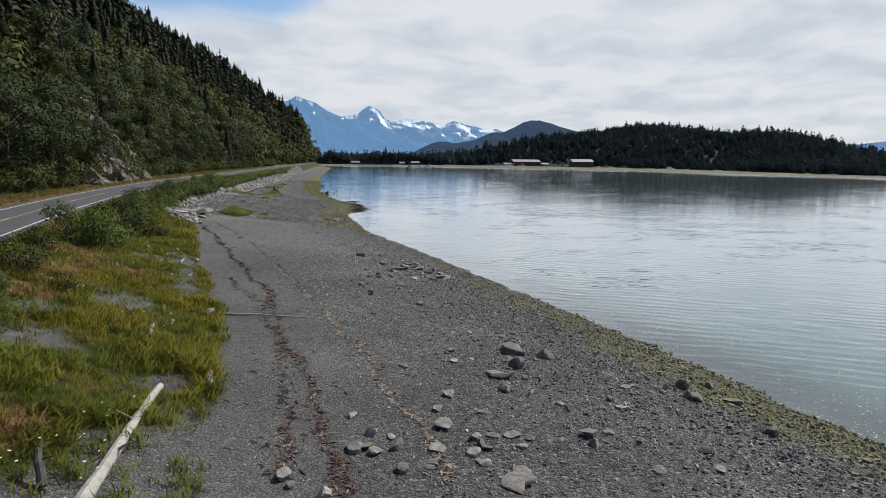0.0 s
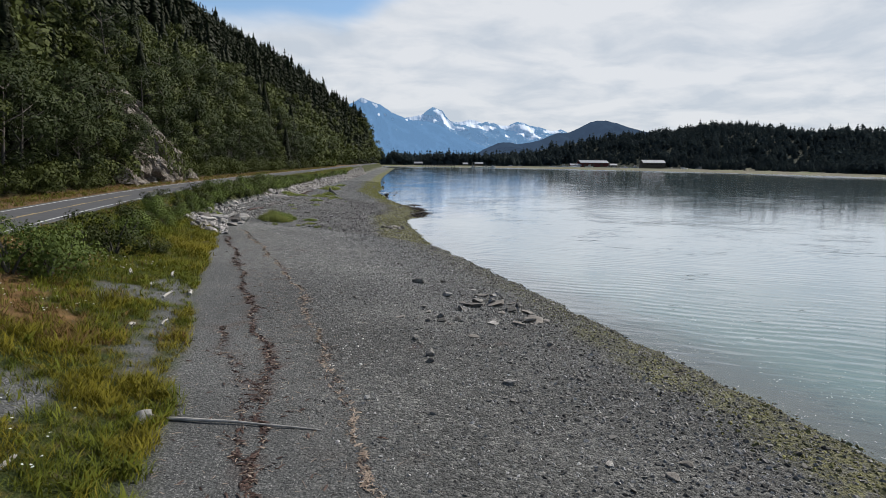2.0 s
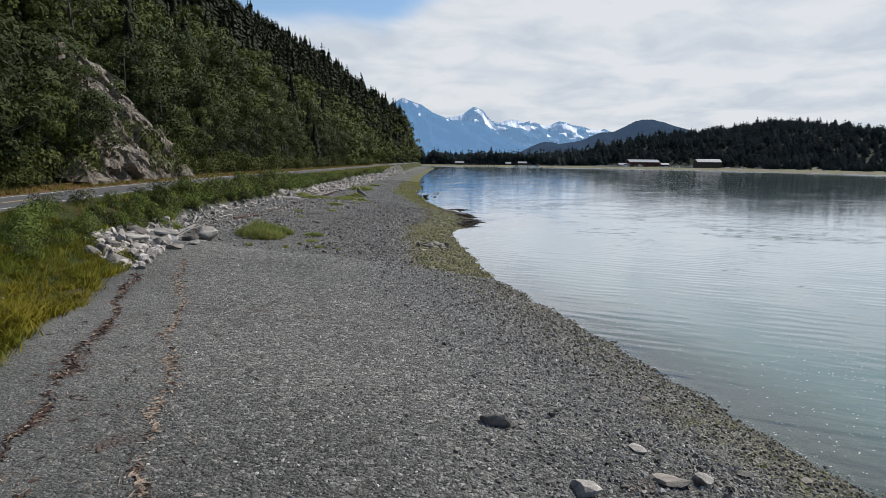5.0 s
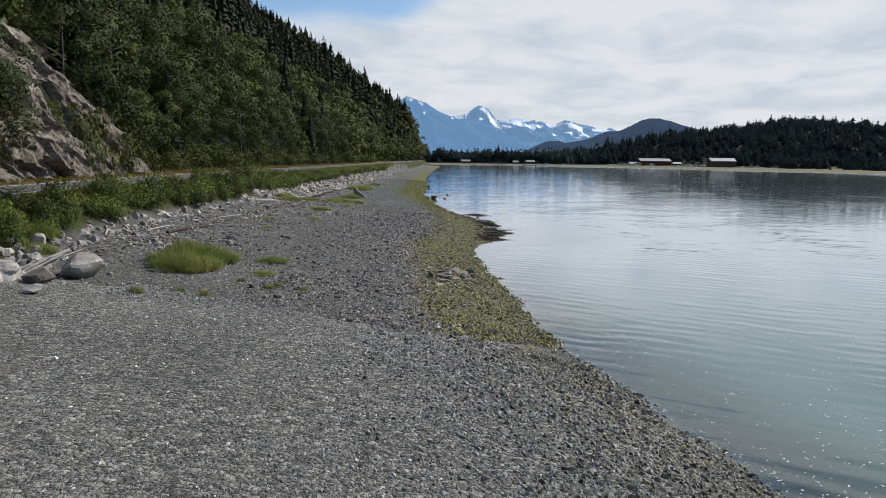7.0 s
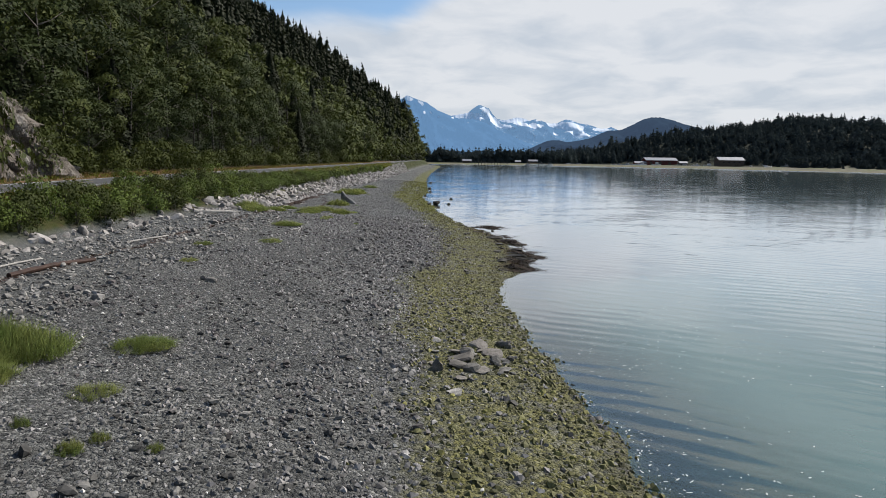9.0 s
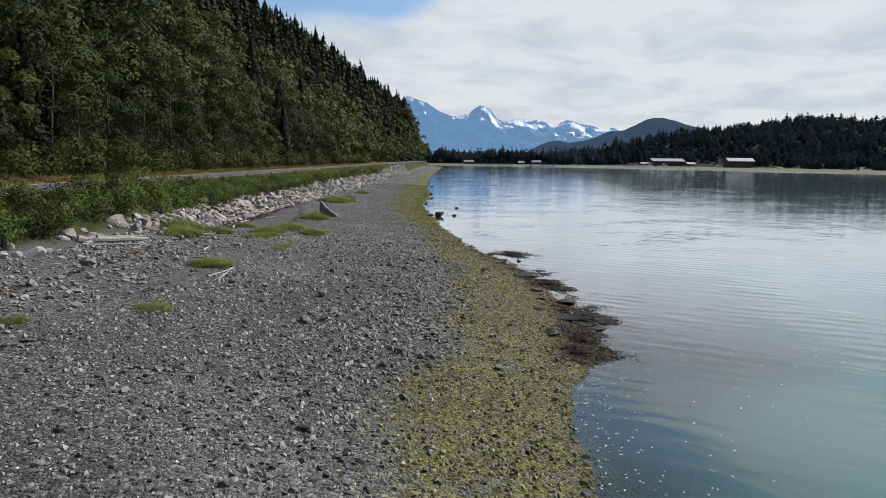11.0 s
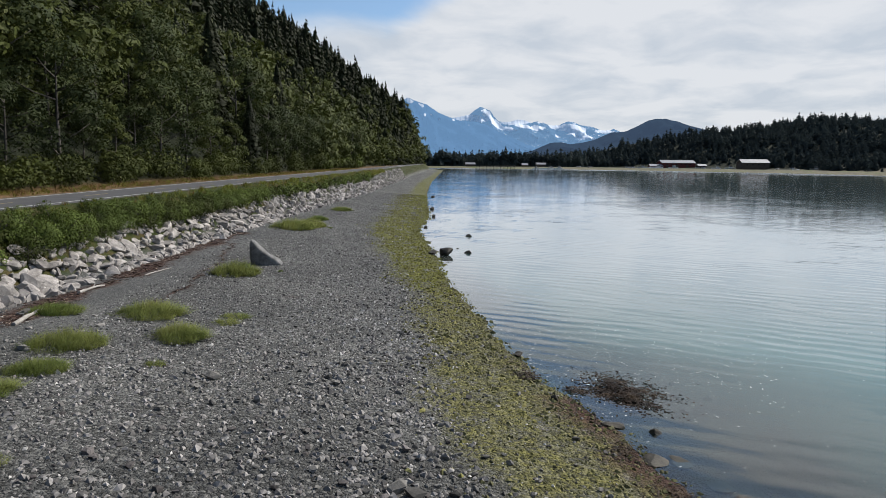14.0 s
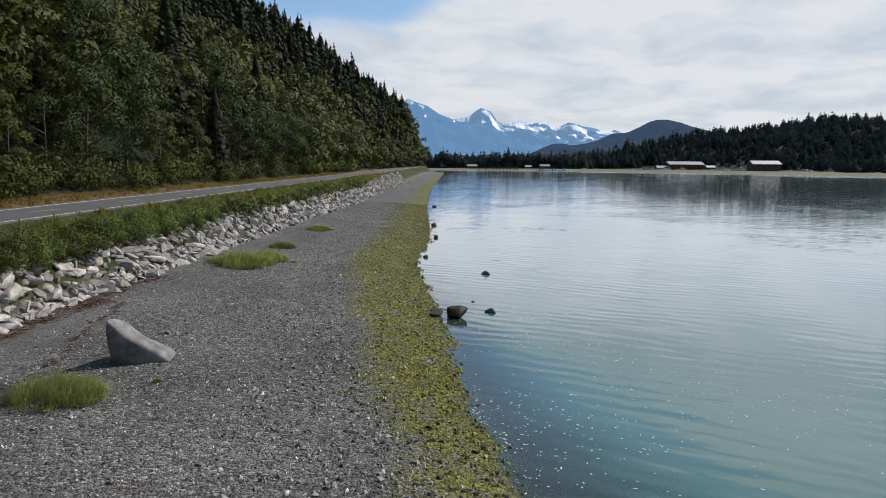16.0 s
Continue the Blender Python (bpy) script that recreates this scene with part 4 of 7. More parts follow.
def faced(pos, normal, spin, size):
    """Matrices whose z axis follows the normals."""
    n = normal / np.linalg.norm(normal, axis=1)[:, None]
    ref = np.where((np.abs(n[:, 2]) < 0.9)[:, None], [[0, 0, 1.0]], [[1.0, 0, 0]])
    t = np.cross(ref, n)
    t /= np.linalg.norm(t, axis=1)[:, None]
    b = np.cross(n, t)
    c, s = np.cos(spin)[:, None], np.sin(spin)[:, None]
    m = np.zeros((len(pos), 4, 4))
    m[:, :3, 0], m[:, :3, 1], m[:, :3, 2] = (t * c + b * s) * size[:, None], (b * c - t * s) * size[:, None], n * size[:, None]
    m[:, :3, 3], m[:, 3, 3] = pos, 1
    return m


def conifer_shape(tiers, boughs, seed, spread=0.17, fold=True):
    """Unit spruce: whorls of drooping pointed boughs round a stem, ending in a spike; shaded as one soft cone."""
    r = np.random.RandomState(seed)
    v, f, n = [], [], []
    for j in range(3):
        a = 2.1 * j
        i = len(v)
        v += [(0.03 * math.cos(a), 0.03 * math.sin(a), 0), (0.03 * math.cos(a + 2.1), 0.03 * math.sin(a + 2.1), 0), (0, 0, 1.0)]
        n += [(math.cos(a), math.sin(a), 0.3), (math.cos(a + 2.1), math.sin(a + 2.1), 0.3), (math.cos(a + 1), math.sin(a + 1), 0.6)]
        f.append((i, i + 1, i + 2))
    for k in range(tiers):
        s0 = (k / tiers) ** 1.08
        whorl = r.uniform(0.78, 1.15)
        for j in range(boughs):
            s = min(0.97, max(0.0, s0 + r.uniform(-0.5, 0.9) / tiers))
            z0 = 0.05 + 0.92 * s
            rad = spread * (1 - s) ** 0.8 * whorl * r.uniform(0.75, 1.2) + 0.014
            a = 2 * math.pi * (j + 0.5 * (k % 2) + 0.5 * r.rand()) / boughs
            rr, w = rad, rad * r.uniform(0.42, 0.62)
            c, q = math.cos(a), math.sin(a)
            i = len(v)
            dz = -rr * r.uniform(0.45, 0.95) - 0.012 * r.rand()
            v += [(0.1 * rr * c, 0.1 * rr * q, z0 + 0.035), (0.62 * rr * c - w * q, 0.62 * rr * q + w * c, z0 + dz * 0.85), (rr * c, rr * q, z0 + dz), (0.62 * rr * c + w * q, 0.62 * rr * q - w * c, z0 + dz * 0.85)]
            e = r.normal(0, 0.14, 3)
            n += [(c + e[0], q + e[1], 0.5 + e[2]), (c - 0.5 * q + e[0], q + 0.5 * c + e[1], 0.3 + e[2]), (c + e[0], q + e[1], 0.75 + e[2]), (c + 0.5 * q + e[0], q - 0.5 * c + e[1], 0.3 + e[2])]
            f += [(i, i + 2, i + 1), (i, i + 3, i + 2)] if fold else [(i, i + 3, i + 1)]
    return np.array(v, float), np.array(f, int), unit(np.array(n, float))


def tube(path, radii, sides=6):
    """A tapered tube along points, as (points, triangles)."""
    v, f = [], []
    path = [Vector(p) for p in path]
    for i, (p, r) in enumerate(zip(path, radii)):
        t = (path[min(i + 1, len(path) - 1)] - path[max(i - 1, 0)]).normalized()
        a = t.orthogonal().normalized()
        b = t.cross(a)
        for j in range(sides):
            q = 2 * math.pi * j / sides
            v.append(p + (a * math.cos(q) + b * math.sin(q)) * r)
    for i in range(len(path) - 1):
        for j in range(sides):
            k = (j + 1) % sides
            a0, a1, b0, b1 = i * sides + j, i * sides + k, (i + 1) * sides + j, (i + 1) * sides + k
            f += [(a0, a1, b1), (a0, b1, b0)]
    n = len(path) * sides
    v += [path[0], path[-1]]
    for j in range(sides):
        f.append((n, (j + 1) % sides, j))
        f.append((n + 1, n - sides + j, n - sides + (j + 1) % sides))
    return np.array([tuple(p) for p in v]), np.array(f, int)


# a spray: two pointed leaves set apart
LEAF = (np.array([(-0.5, -0.1, 0), (0.02, 0.34, 0.12), (-0.05, -0.3, 0.04), (0.05, 0.28, 0.0), (0.52, 0.02, 0.1), (0.06, -0.36, 0.05)], float), np.array([(0, 2, 1), (3, 5, 4)], int))


def leaf_cloud(centres, radii, count, size, seed, flat=0.75):
    """Leaf sprays spread through and mostly near the skin of a set of limb-end blobs."""
    r = np.random.RandomState(seed)
    w = np.array(radii) ** 2
    pick = r.choice(len(centres), count, p=w / w.sum())
    d = r.normal(size=(count, 3))
    d /= np.linalg.norm(d, axis=1)[:, None]
    d[:, 2] = np.where(r.rand(count) < 0.6, np.abs(d[:, 2]), d[:, 2])
    rad = np.array(radii)[pick] * r.uniform(0.72, 1.1, count)
    pos = np.array(centres)[pick] + d * rad[:, None] * [1, 1, flat]
    v, f = scatter(LEAF, faced(pos, d + r.normal(0, 0.3, (count, 3)) + [0, 0, 0.15], r.uniform(0, 6.28, count), size * r.uniform(0.6, 1.35, count)))
    axis = pos - np.average(np.array(centres), 0, w)
    return v, f, np.repeat(unit(0.75 * d + 0.6 * unit(axis) + r.normal(0, 0.2, (count, 3)) + [0, 0, 0.15]), len(LEAF[0]), 0)


def broadleaf(seed, height, width, count, size):
    """Trunk, limbs and crown of a leafy tree, as ((points, triangles) wood, (points, triangles) leaves)."""
    r = np.random.RandomState(seed)
    lean = r.normal(0, 0.04, 2) * height
    stem = [(lean[0] * s ** 1.5 + 0.02 * height * math.sin(5 * s + seed) * s, lean[1] * s ** 1.5, height * s - 0.3) for s in np.linspace(0, 0.93, 8)]
    wood = [tube(stem, np.linspace(0.018 * height, 0.004 * height, 8), 7)]
    centres, radii = [], []
    for k in range(10):
        s = 0.14 + 0.82 * (k + r.rand() * 0.8) / 10
        i = s * 7
        a, b = np.array(stem[int(i)]), np.array(stem[min(7, int(i) + 1)])
        p = a + (b - a) * (i - int(i))
        ang = 2.4 * k + r.uniform(-0.5, 0.5)
        prof = math.sin(math.pi * min(1, (s - 0.12) / 0.95)) ** 0.7
        ln = width * (0.42 + 0.3 * r.rand()) * prof
        tip = p + np.array([math.cos(ang) * ln, math.sin(ang) * ln, ln * r.uniform(0.25, 0.7)])
        mid = (p + tip) / 2 + [0, 0, -0.06 * ln]
        wood.append(tube([p, mid, tip], [0.007 * height, 0.005 * height, 0.0015 * height], 4))
        centres.append(tip)
        radii.append(width * (0.2 + 0.14 * r.rand()))
    centres.append(np.array(stem[-1]) + [0, 0, 0.02 * height])
    radii.append(width * 0.16)
    return joined(wood), leaf_cloud(centres, radii, count, size, seed + 50, 0.95)


def spruce_shapes(seed, height, count):
    """A near spruce: stem and drooping boughs of needle sprays."""
    r = np.random.RandomState(seed)
    stem = tube([(0, 0, -0.3), (0, 0, height * 0.5), (0, 0, height)], [0.016 * height, 0.01 * height, 0.002 * height], 7)
    s = r.rand(count) ** 0.8
    ang = r.uniform(0, 6.28, count)
    lobes = 1 + 0.2 * np.sin(ang * 5 + 14 * s + seed) + 0.12 * np.sin(ang * 9 - 30 * s) + 0.14 * np.sin(46 * s + 2 * np.sin(ang))
    rad = 0.17 * height * (1 - s) ** 0.8 * lobes * np.sqrt(r.uniform(0.4, 1, count)) + 0.05
    z = height * (0.06 + 0.93 * s) - rad * 0.4
    pos = np.stack([rad * np.cos(ang), rad * np.sin(ang), z], 1)
    size = (0.45 + 0.6 * (1 - s)) * height / 24
    out = np.stack([np.cos(ang), np.sin(ang), 0 * ang + 0.55], 1)
    v, f = scatter(LEAF, faced(pos, out + r.normal(0, 0.25, (count, 3)), ang, size * r.uniform(0.7, 1.3, count)))
    return stem, (v, f, np.repeat(unit(out + r.normal(0, 0.25, (count, 3))), len(LEAF[0]), 0))


def make_tree(name, wood, leaves, leaf_material, label, category):
    t = new(name)
    mesh_object("trunk", wood[0], wood[1], M["bark"], t, smooth=True)
    mesh_object("crown", leaves[0], leaves[1], leaf_material, t, normals=leaves[2])
    return tagged(t, label, category, "trees along the road" if category != "shrub" else "")


def build_near_trees():
    kinds = []
    for k in range(5):
        w, l = broadleaf(20 + k, 13.0, (6.4, 5.4, 7.2, 4.6, 6.8)[k], 3200, 0.37)
        kinds.append(make_tree("broadleaf_tree", w, l, M["leaf"] if k % 2 else M["leaf_grey"], "tall leafy alder with grey trunk on the roadside slope", "tree"))
    for k in range(3):
        w, l = spruce_shapes(40 + k, 17.0, 3000)
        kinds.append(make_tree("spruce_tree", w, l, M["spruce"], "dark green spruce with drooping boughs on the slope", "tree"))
    r = np.random.RandomState(3)
    first = set()
    for row, (lo, hi, step) in enumerate(((1.5, 4.0, 6.2), (6.0, 10.0, 7.2), (12, 17, 8.0))):
        y = 34.0 + row
        while y < (430, 320, 260)[row]:
            y += step * r.uniform(0.6, 1.3) * (1 + max(0, y - 220) / 260)
            hill = float(smooth_along(y, Y_HILL, X_HILL, 14))
            x = hill - r.uniform(lo, hi)
            if 137 < y < 168 and row < 2:
                continue
            k = r.randint(0, 5) if r.rand() < ((0.8, 0.22, 0.04) if y < 175 else (0.95, 0.85, 0.65))[row] else r.randint(5, 8)
            size = r.uniform(0.55, 1.1) if row == 0 else r.uniform(0.95, 1.5)
            m = Matrix.Translation((x, y, float(land(x, y)) - 0.15)) @ Matrix.Rotation(r.uniform(0, 6.28), 4, "Z") @ Matrix.Scale(size, 4)
            if k not in first:
                first.add(k)
                kinds[k].matrix_basis = m
            else:
                c = copy_thing(kinds[k], m)
                c.scale = (size,) * 3
    # the group that stands before the rock cut, and saplings on it
    for x, y, size, k in ((-41.5, 119, 1.0, 0), (-40.6, 123, 0.9, 2), (-42.0, 127, 1.15, 4), (-40.7, 129.5, 0.75, 1), (-41.8, 133, 1.0, 3), (-40.6, 135.8, 0.62, 0), (-44.5, 131, 1.2, 2), (-45, 136, 1.15, 1), (-47, 166, 1.1, 2), (-44.5, 171, 1.0, 4), (-42, 175, 0.9, 3), (-40.9, 161.0, 0.42, 3), (-48.5, 155, 1.1, 4), (-40.4, 138.6, 0.7, 2), (-40.1, 141.8, 0.62, 4), (-41.4, 143.2, 0.8, 0), (-43.0, 139.5, 1.0, 3), (-39.8, 140.2, 0.78, 2)):
        copy_thing(kinds[k], Matrix.Translation((x, y, float(land(x, y)) - 0.2)) @ Matrix.Rotation(y, 4, "Z") @ Matrix.Scale(size, 4)).scale = (size,) * 3


build_near_trees()


def grown(x, y, size, r, shapes, sink=0.2, wide=(0.9, 1.1)):
    """Many trees of a few shapes, as one array mesh."""
    sets = []
    which = r.randint(0, len(shapes), len(x))
    for k, shape in enumerate(shapes):
        i = which == k
        pos = np.stack([x[i], y[i], land(x[i], y[i]) - sink], 1)
        w = size[i] * r.uniform(wide[0], wide[1], i.sum())
        sets.append(scatter(shape, placed(pos, r.uniform(0, 6.28, i.sum()), np.stack([w, w, size[i]], 1))))
    return joined(sets)


def build_forests():
    r = np.random.RandomState(11)
    close = [conifer_shape(22, 9, 30 + k, 0.2 + 0.025 * k) for k in range(4)]
    con = [conifer_shape(13, 7, k, 0.22 + 0.025 * k) for k in range(5)]
    low = [conifer_shape(10, 5, 10 + k, 0.25 + 0.03 * k, False) for k in range(4)]
    canopy = [conifer_shape(7, 4, 20 + k, 0.3 + 0.05 * k, False) for k in range(4)]
    leafy, leafy_far = [], []
    for k in range(4):
        w, l = broadleaf(60 + k, 1.0, (0.46, 0.4, 0.52, 0.36)[k], 1150, 0.044)
        leafy.append(l)
        w, l = broadleaf(70 + k, 1.0, (0.5, 0.42, 0.55, 0.4)[k], 300, 0.09)
        leafy_far.append(l)
    # leafy belt on the lower slope
    n = 600
    y = r.uniform(30, 720, n)
    hill = smooth_along(y, Y_HILL, X_HILL, 14)
    x = hill - r.uniform(2, 62, n) * (0.3 + 0.7 * r.rand(n)) * np.interp(y, [150, 230, 330, 480], [0.16, 0.5, 0.62, 0.55]) - np.where(y < 330, 8, 0)
    keep = ~((y > 137) & (y < 177) & (hill - x < 12))
    x, y = x[keep], y[keep]
    n = len(x)
    hill = smooth_along(y, Y_HILL, X_HILL, 14)
    near = (y < 330) & (hill - x < 42)
    v, f, q = joined([grown(x[near], y[near], r.uniform(11, 20, near.sum()), r, leafy), grown(x[~near], y[~near], r.uniform(10, 19, (~near).sum()), r, leafy_far)])
    tagged(mesh_object("broadleaf_woods", v, f, M["leaf"], normals=q), "mixed green alder woods on the lower slope", "trees", kind="stuff")
    # spruce above
    n = 9000
    y = 30 + 740 * r.rand(n)
    hill = smooth_along(y, Y_HILL, X_HILL, 14)
    x = hill - np.where(y > 460, 2, 14) - 300 * r.rand(n) ** 1.25
    keep = r.rand(n) < np.where((y < 330) & (hill - x < 62), 0.5, 1.0)
    x, y, hill = x[keep], y[keep], hill[keep]
    n = len(x)
    tall = r.uniform(9, 14.5, n) * (0.8 + 0.4 * grain(x, y, 0.07, 5)) * r.choice([0.8, 1.0, 1.0, 1.2], n) * (1 + 0.25 * ease(y, 420, 560))
    front = (y < 330) & (hill - x < 62)
    near = (y < 300) & (x > -120) & ~front
    rest = ~near & ~front
    a = joined([grown(x[front], y[front], tall[front] * 1.1, r, close), grown(x[near], y[near], tall[near], r, con)])
    b = grown(x[rest], y[rest], tall[rest], r, low)
    v, f, q = joined([a, b])
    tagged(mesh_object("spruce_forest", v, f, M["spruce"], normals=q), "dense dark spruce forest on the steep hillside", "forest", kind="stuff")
    # far shore woods
    n = 22000
    x = r.uniform(-120, 1000, n)
    y = np.where(x < 240, 905 + 200 * r.rand(n) ** 1.6, r.uniform(320, 1060, n))
    far = far_shore(x, y)
    front = np.interp(x, [150, 200, 300, 320, 350, 380, 420], [58, 165, 175, 165, 150, 90, 52])
    keep = (far > front) & (x - 0.6 * (y - 10) < 320 + r.uniform(-40, 40, n)) & (r.rand(n) < np.where(x < 240, 0.4, np.where(far < 480, 1.0, 0.15)))
    x, y = x[keep], y[keep]
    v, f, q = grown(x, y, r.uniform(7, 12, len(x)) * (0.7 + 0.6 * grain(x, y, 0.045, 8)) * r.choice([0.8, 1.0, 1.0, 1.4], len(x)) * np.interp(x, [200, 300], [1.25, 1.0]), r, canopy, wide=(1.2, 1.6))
    tagged(mesh_object("far_forest", v, f, M["hazed_spruce"], normals=q), "dark spruce forest on the far shore", "forest", kind="stuff")


build_forests()


# ---- rock face, stones and boulders ----
def rock_shape(seed, base, flat=0.7, cuts=12, rough=0.045):
    """A stone: a sphere cut by random planes, then roughened."""
    r = np.random.RandomState(seed)
    v = base[0].copy()
    for k in range(cuts):
        n = r.normal(size=3)
        n /= np.linalg.norm(n)
        h = r.uniform(0.36, 0.72)
        d = v @ n
        v -= np.maximum(d - h, 0)[:, None] * n * 0.95
    v *= 1 + rough * (wave(v[:, 0] * 3 + seed, v[:, 1] * 3, 1.0) + 0.5 * wave(v[:, 2] * 7, v[:, 0] * 7 + seed, 1.0))[:, None]
    v *= [r.uniform(0.85, 1.15), r.uniform(0.65, 0.95), flat]
    return v, base[1]


def build_cliff():
    ys, us = np.arange(134, 173, 0.2), np.arange(-0.9, 12, 0.16)
    gy, gu = np.meshgrid(ys, us)
    y, u = gy.ravel(), gu.ravel()
    x = smooth_along(y, Y_HILL, X_HILL, 14) - u
    z = land(x, y)
    # blocks between slanting joints: each cell of the face is a plane of its own tilt
    jag = np.random.RandomState(77)
    side, tall = y + 0.45 * z, z - 0.25 * y
    for cells, rough, tilt in ((70, 0.6, 0.18), (420, 0.22, 0.22), (2600, 0.09, 0.3)):
        cy, cz = jag.uniform(side.min(), side.max(), cells), jag.uniform(tall.min(), tall.max(), cells)
        off, ty, tz = jag.normal(0, rough, cells), jag.normal(0, tilt, cells), jag.normal(0, tilt, cells)
        best, own = np.full(len(x), 1e9), np.zeros(len(x), int)
        for c in range(cells):
            q = (side - cy[c]) ** 2 + 0.45 * (tall - cz[c]) ** 2
            own = np.where(q < best, c, own)
            best = np.minimum(best, q)
        x = x + np.clip(off[own] + ty[own] * (side - cy[own]) + tz[own] * (tall - cz[own]), -2 * rough, 2 * rough)
    x = x + 0.9 + jag.normal(0, 0.03, len(x))
    n, k = len(ys), len(us)
    i = (np.arange(k - 1)[:, None] * n + np.arange(n - 1)[None]).ravel()
    ob = mesh_object("rock_face", np.stack([x, y, z], 1), np.stack([i, i + n, i + n + 1, i + 1], 1), M["cliff"])
    tagged(ob, "grey and rusty blasted rock face beside the road", "cliff", kind="structure")


build_cliff()


def build_riprap():
    """The stone bank between beach and road: the nearest stones as parts, the rest joined."""
    r = np.random.RandomState(5)
    bank = new("riprap_bank")
    tagged(bank, "bank of pale grey riprap stones below the road", "riprap", kind="structure")
    shapes = [rock_shape(100 + k, ICO2, 0.72, 8, 0.05) for k in range(7)]
    lows = [rock_shape(120 + k, ICO1, 0.72) for k in range(5)]
    y, pos, size = 93.0, [], []
    while y < 430:
        step = 0.43 * (1 + max(0, y - 230) / 120)
        y += step
        wide = np.interp(y, [93, 97, 108, 118, 150, 163, 180, 430], [0.8, 3.4, 2.2, 0.9, 0.7, 1.6, 2.1, 2.6])
        toe = float(smooth_along(y, Y_TOE, X_TOE))
        u = -0.5
        while u < wide:
            s = r.uniform(0.22, 0.62) if r.rand() < 0.85 else r.uniform(0.6, 1.0)
            s *= 0.84 if y > 160 else 0.8
            if r.rand() < np.interp(y, [100, 112, 118, 160, 172], [0.8, 0.6, 0.3, 0.2, 0.97]):
                pos.append((toe - u + r.uniform(-0.3, 0.3), y + r.uniform(-0.3, 0.3)))
                size.append(s)
            u += s * 1.05
    pos, size = np.array(pos), np.array(size)
    z = land(pos[:, 0], pos[:, 1]) + size * 0.12
    near = np.where((pos[:, 1] > 183) & (pos[:, 1] < 225))[0]
    near = near[np.argsort(-size[near])][:300]
    meshes = []
    for i in near:
        k = r.randint(0, len(shapes))
        if k >= len(meshes) or meshes[k] is None:
            while len(meshes) <= k:
                meshes.append(None)
            ob = mesh_object("boulder", shapes[k][0], shapes[k][1], M["riprap"], bank)
            meshes[k] = ob.data
        else:
            ob = new("boulder", meshes[k])
            ob.parent = bank
        ob.matrix_basis = Matrix.LocRotScale((pos[i, 0], pos[i, 1], z[i]), Euler((r.uniform(-0.4, 0.4), r.uniform(-0.4, 0.4), r.uniform(0, 6.28))), (size[i] * r.uniform(0.9, 1.6), size[i] * r.uniform(0.8, 1.2), size[i] * r.uniform(0.6, 0.95)))
    rest = np.setdiff1d(np.arange(len(pos)), near)
    sets = []
    for k in range(5):
        i = rest[rest % 5 == k]
        pp = np.column_stack([pos[i], z[i]])
        s3 = size[i][:, None] * r.uniform(0.8, 1.3, (len(i), 3))
        sets.append(scatter(shapes[k] if k < 3 else lows[k], placed(pp, r.uniform(0, 6.28, len(i)), s3, r.uniform(-0.6, 0.6, len(i)))))
    v, f = joined(sets)
    tagged(mesh_object("riprap_stones", v, f, M["riprap"], bank), kind="stuff")


ROCK_MESH = {}


def lay_rock(x, y, width, kind="rock", flat=0.7, turn=None, material="rock", label="grey angular stone lying on the gravel beach", sink=0.3, group="stones on the beach", cat="stone", tilt=0.0, name="stone", rough=0.06, cuts=13):
    key = (kind, material)
    if key not in ROCK_MESH:
        v, f = rock_shape(200 + len(ROCK_MESH) * 7, ICO3 if width > 1.2 else ICO2, flat, cuts, rough)
        ob = mesh_object(name, v, f, M[material])
        ROCK_MESH[key] = ob.data
    else:
        ob = new(name, ROCK_MESH[key])
    s = width / 2 * 1.35
    zz = max(float(land(x, y)), -0.25)
    ob.matrix_basis = Matrix.LocRotScale((x, y, zz + s * flat * (1 - 2 * sink) * 0.9), Euler((tilt, tilt * 0.6, x * 7.1 + y if turn is None else turn)), (s, s, s))
    return tagged(ob, label, cat, group)


def build_undercut_boulder():
    """The big boulder at the meadow's end: broad rounded top over a narrow foot."""
    v, f = rock_shape(260, ICO3, 0.72, 5, 0.05)
    foot = 1 - 0.42 * ease(v[:, 2], 0.05, -0.6)
    v = v * np.stack([foot, foot, 1 + 0 * foot], 1)
    ob = mesh_object("boulder", v, f, M["rock"])
    x, y = -16.7, 109.9
    ob.matrix_basis = Matrix.LocRotScale((x, y, float(land(x, y)) + 0.48), Euler((0.12, 0.1, 0.3)), (1.25, 1.15, 1.15))
    tagged(ob, "large pale grey boulder with an undercut foot at the meadow's edge", "boulder")


build_undercut_boulder()


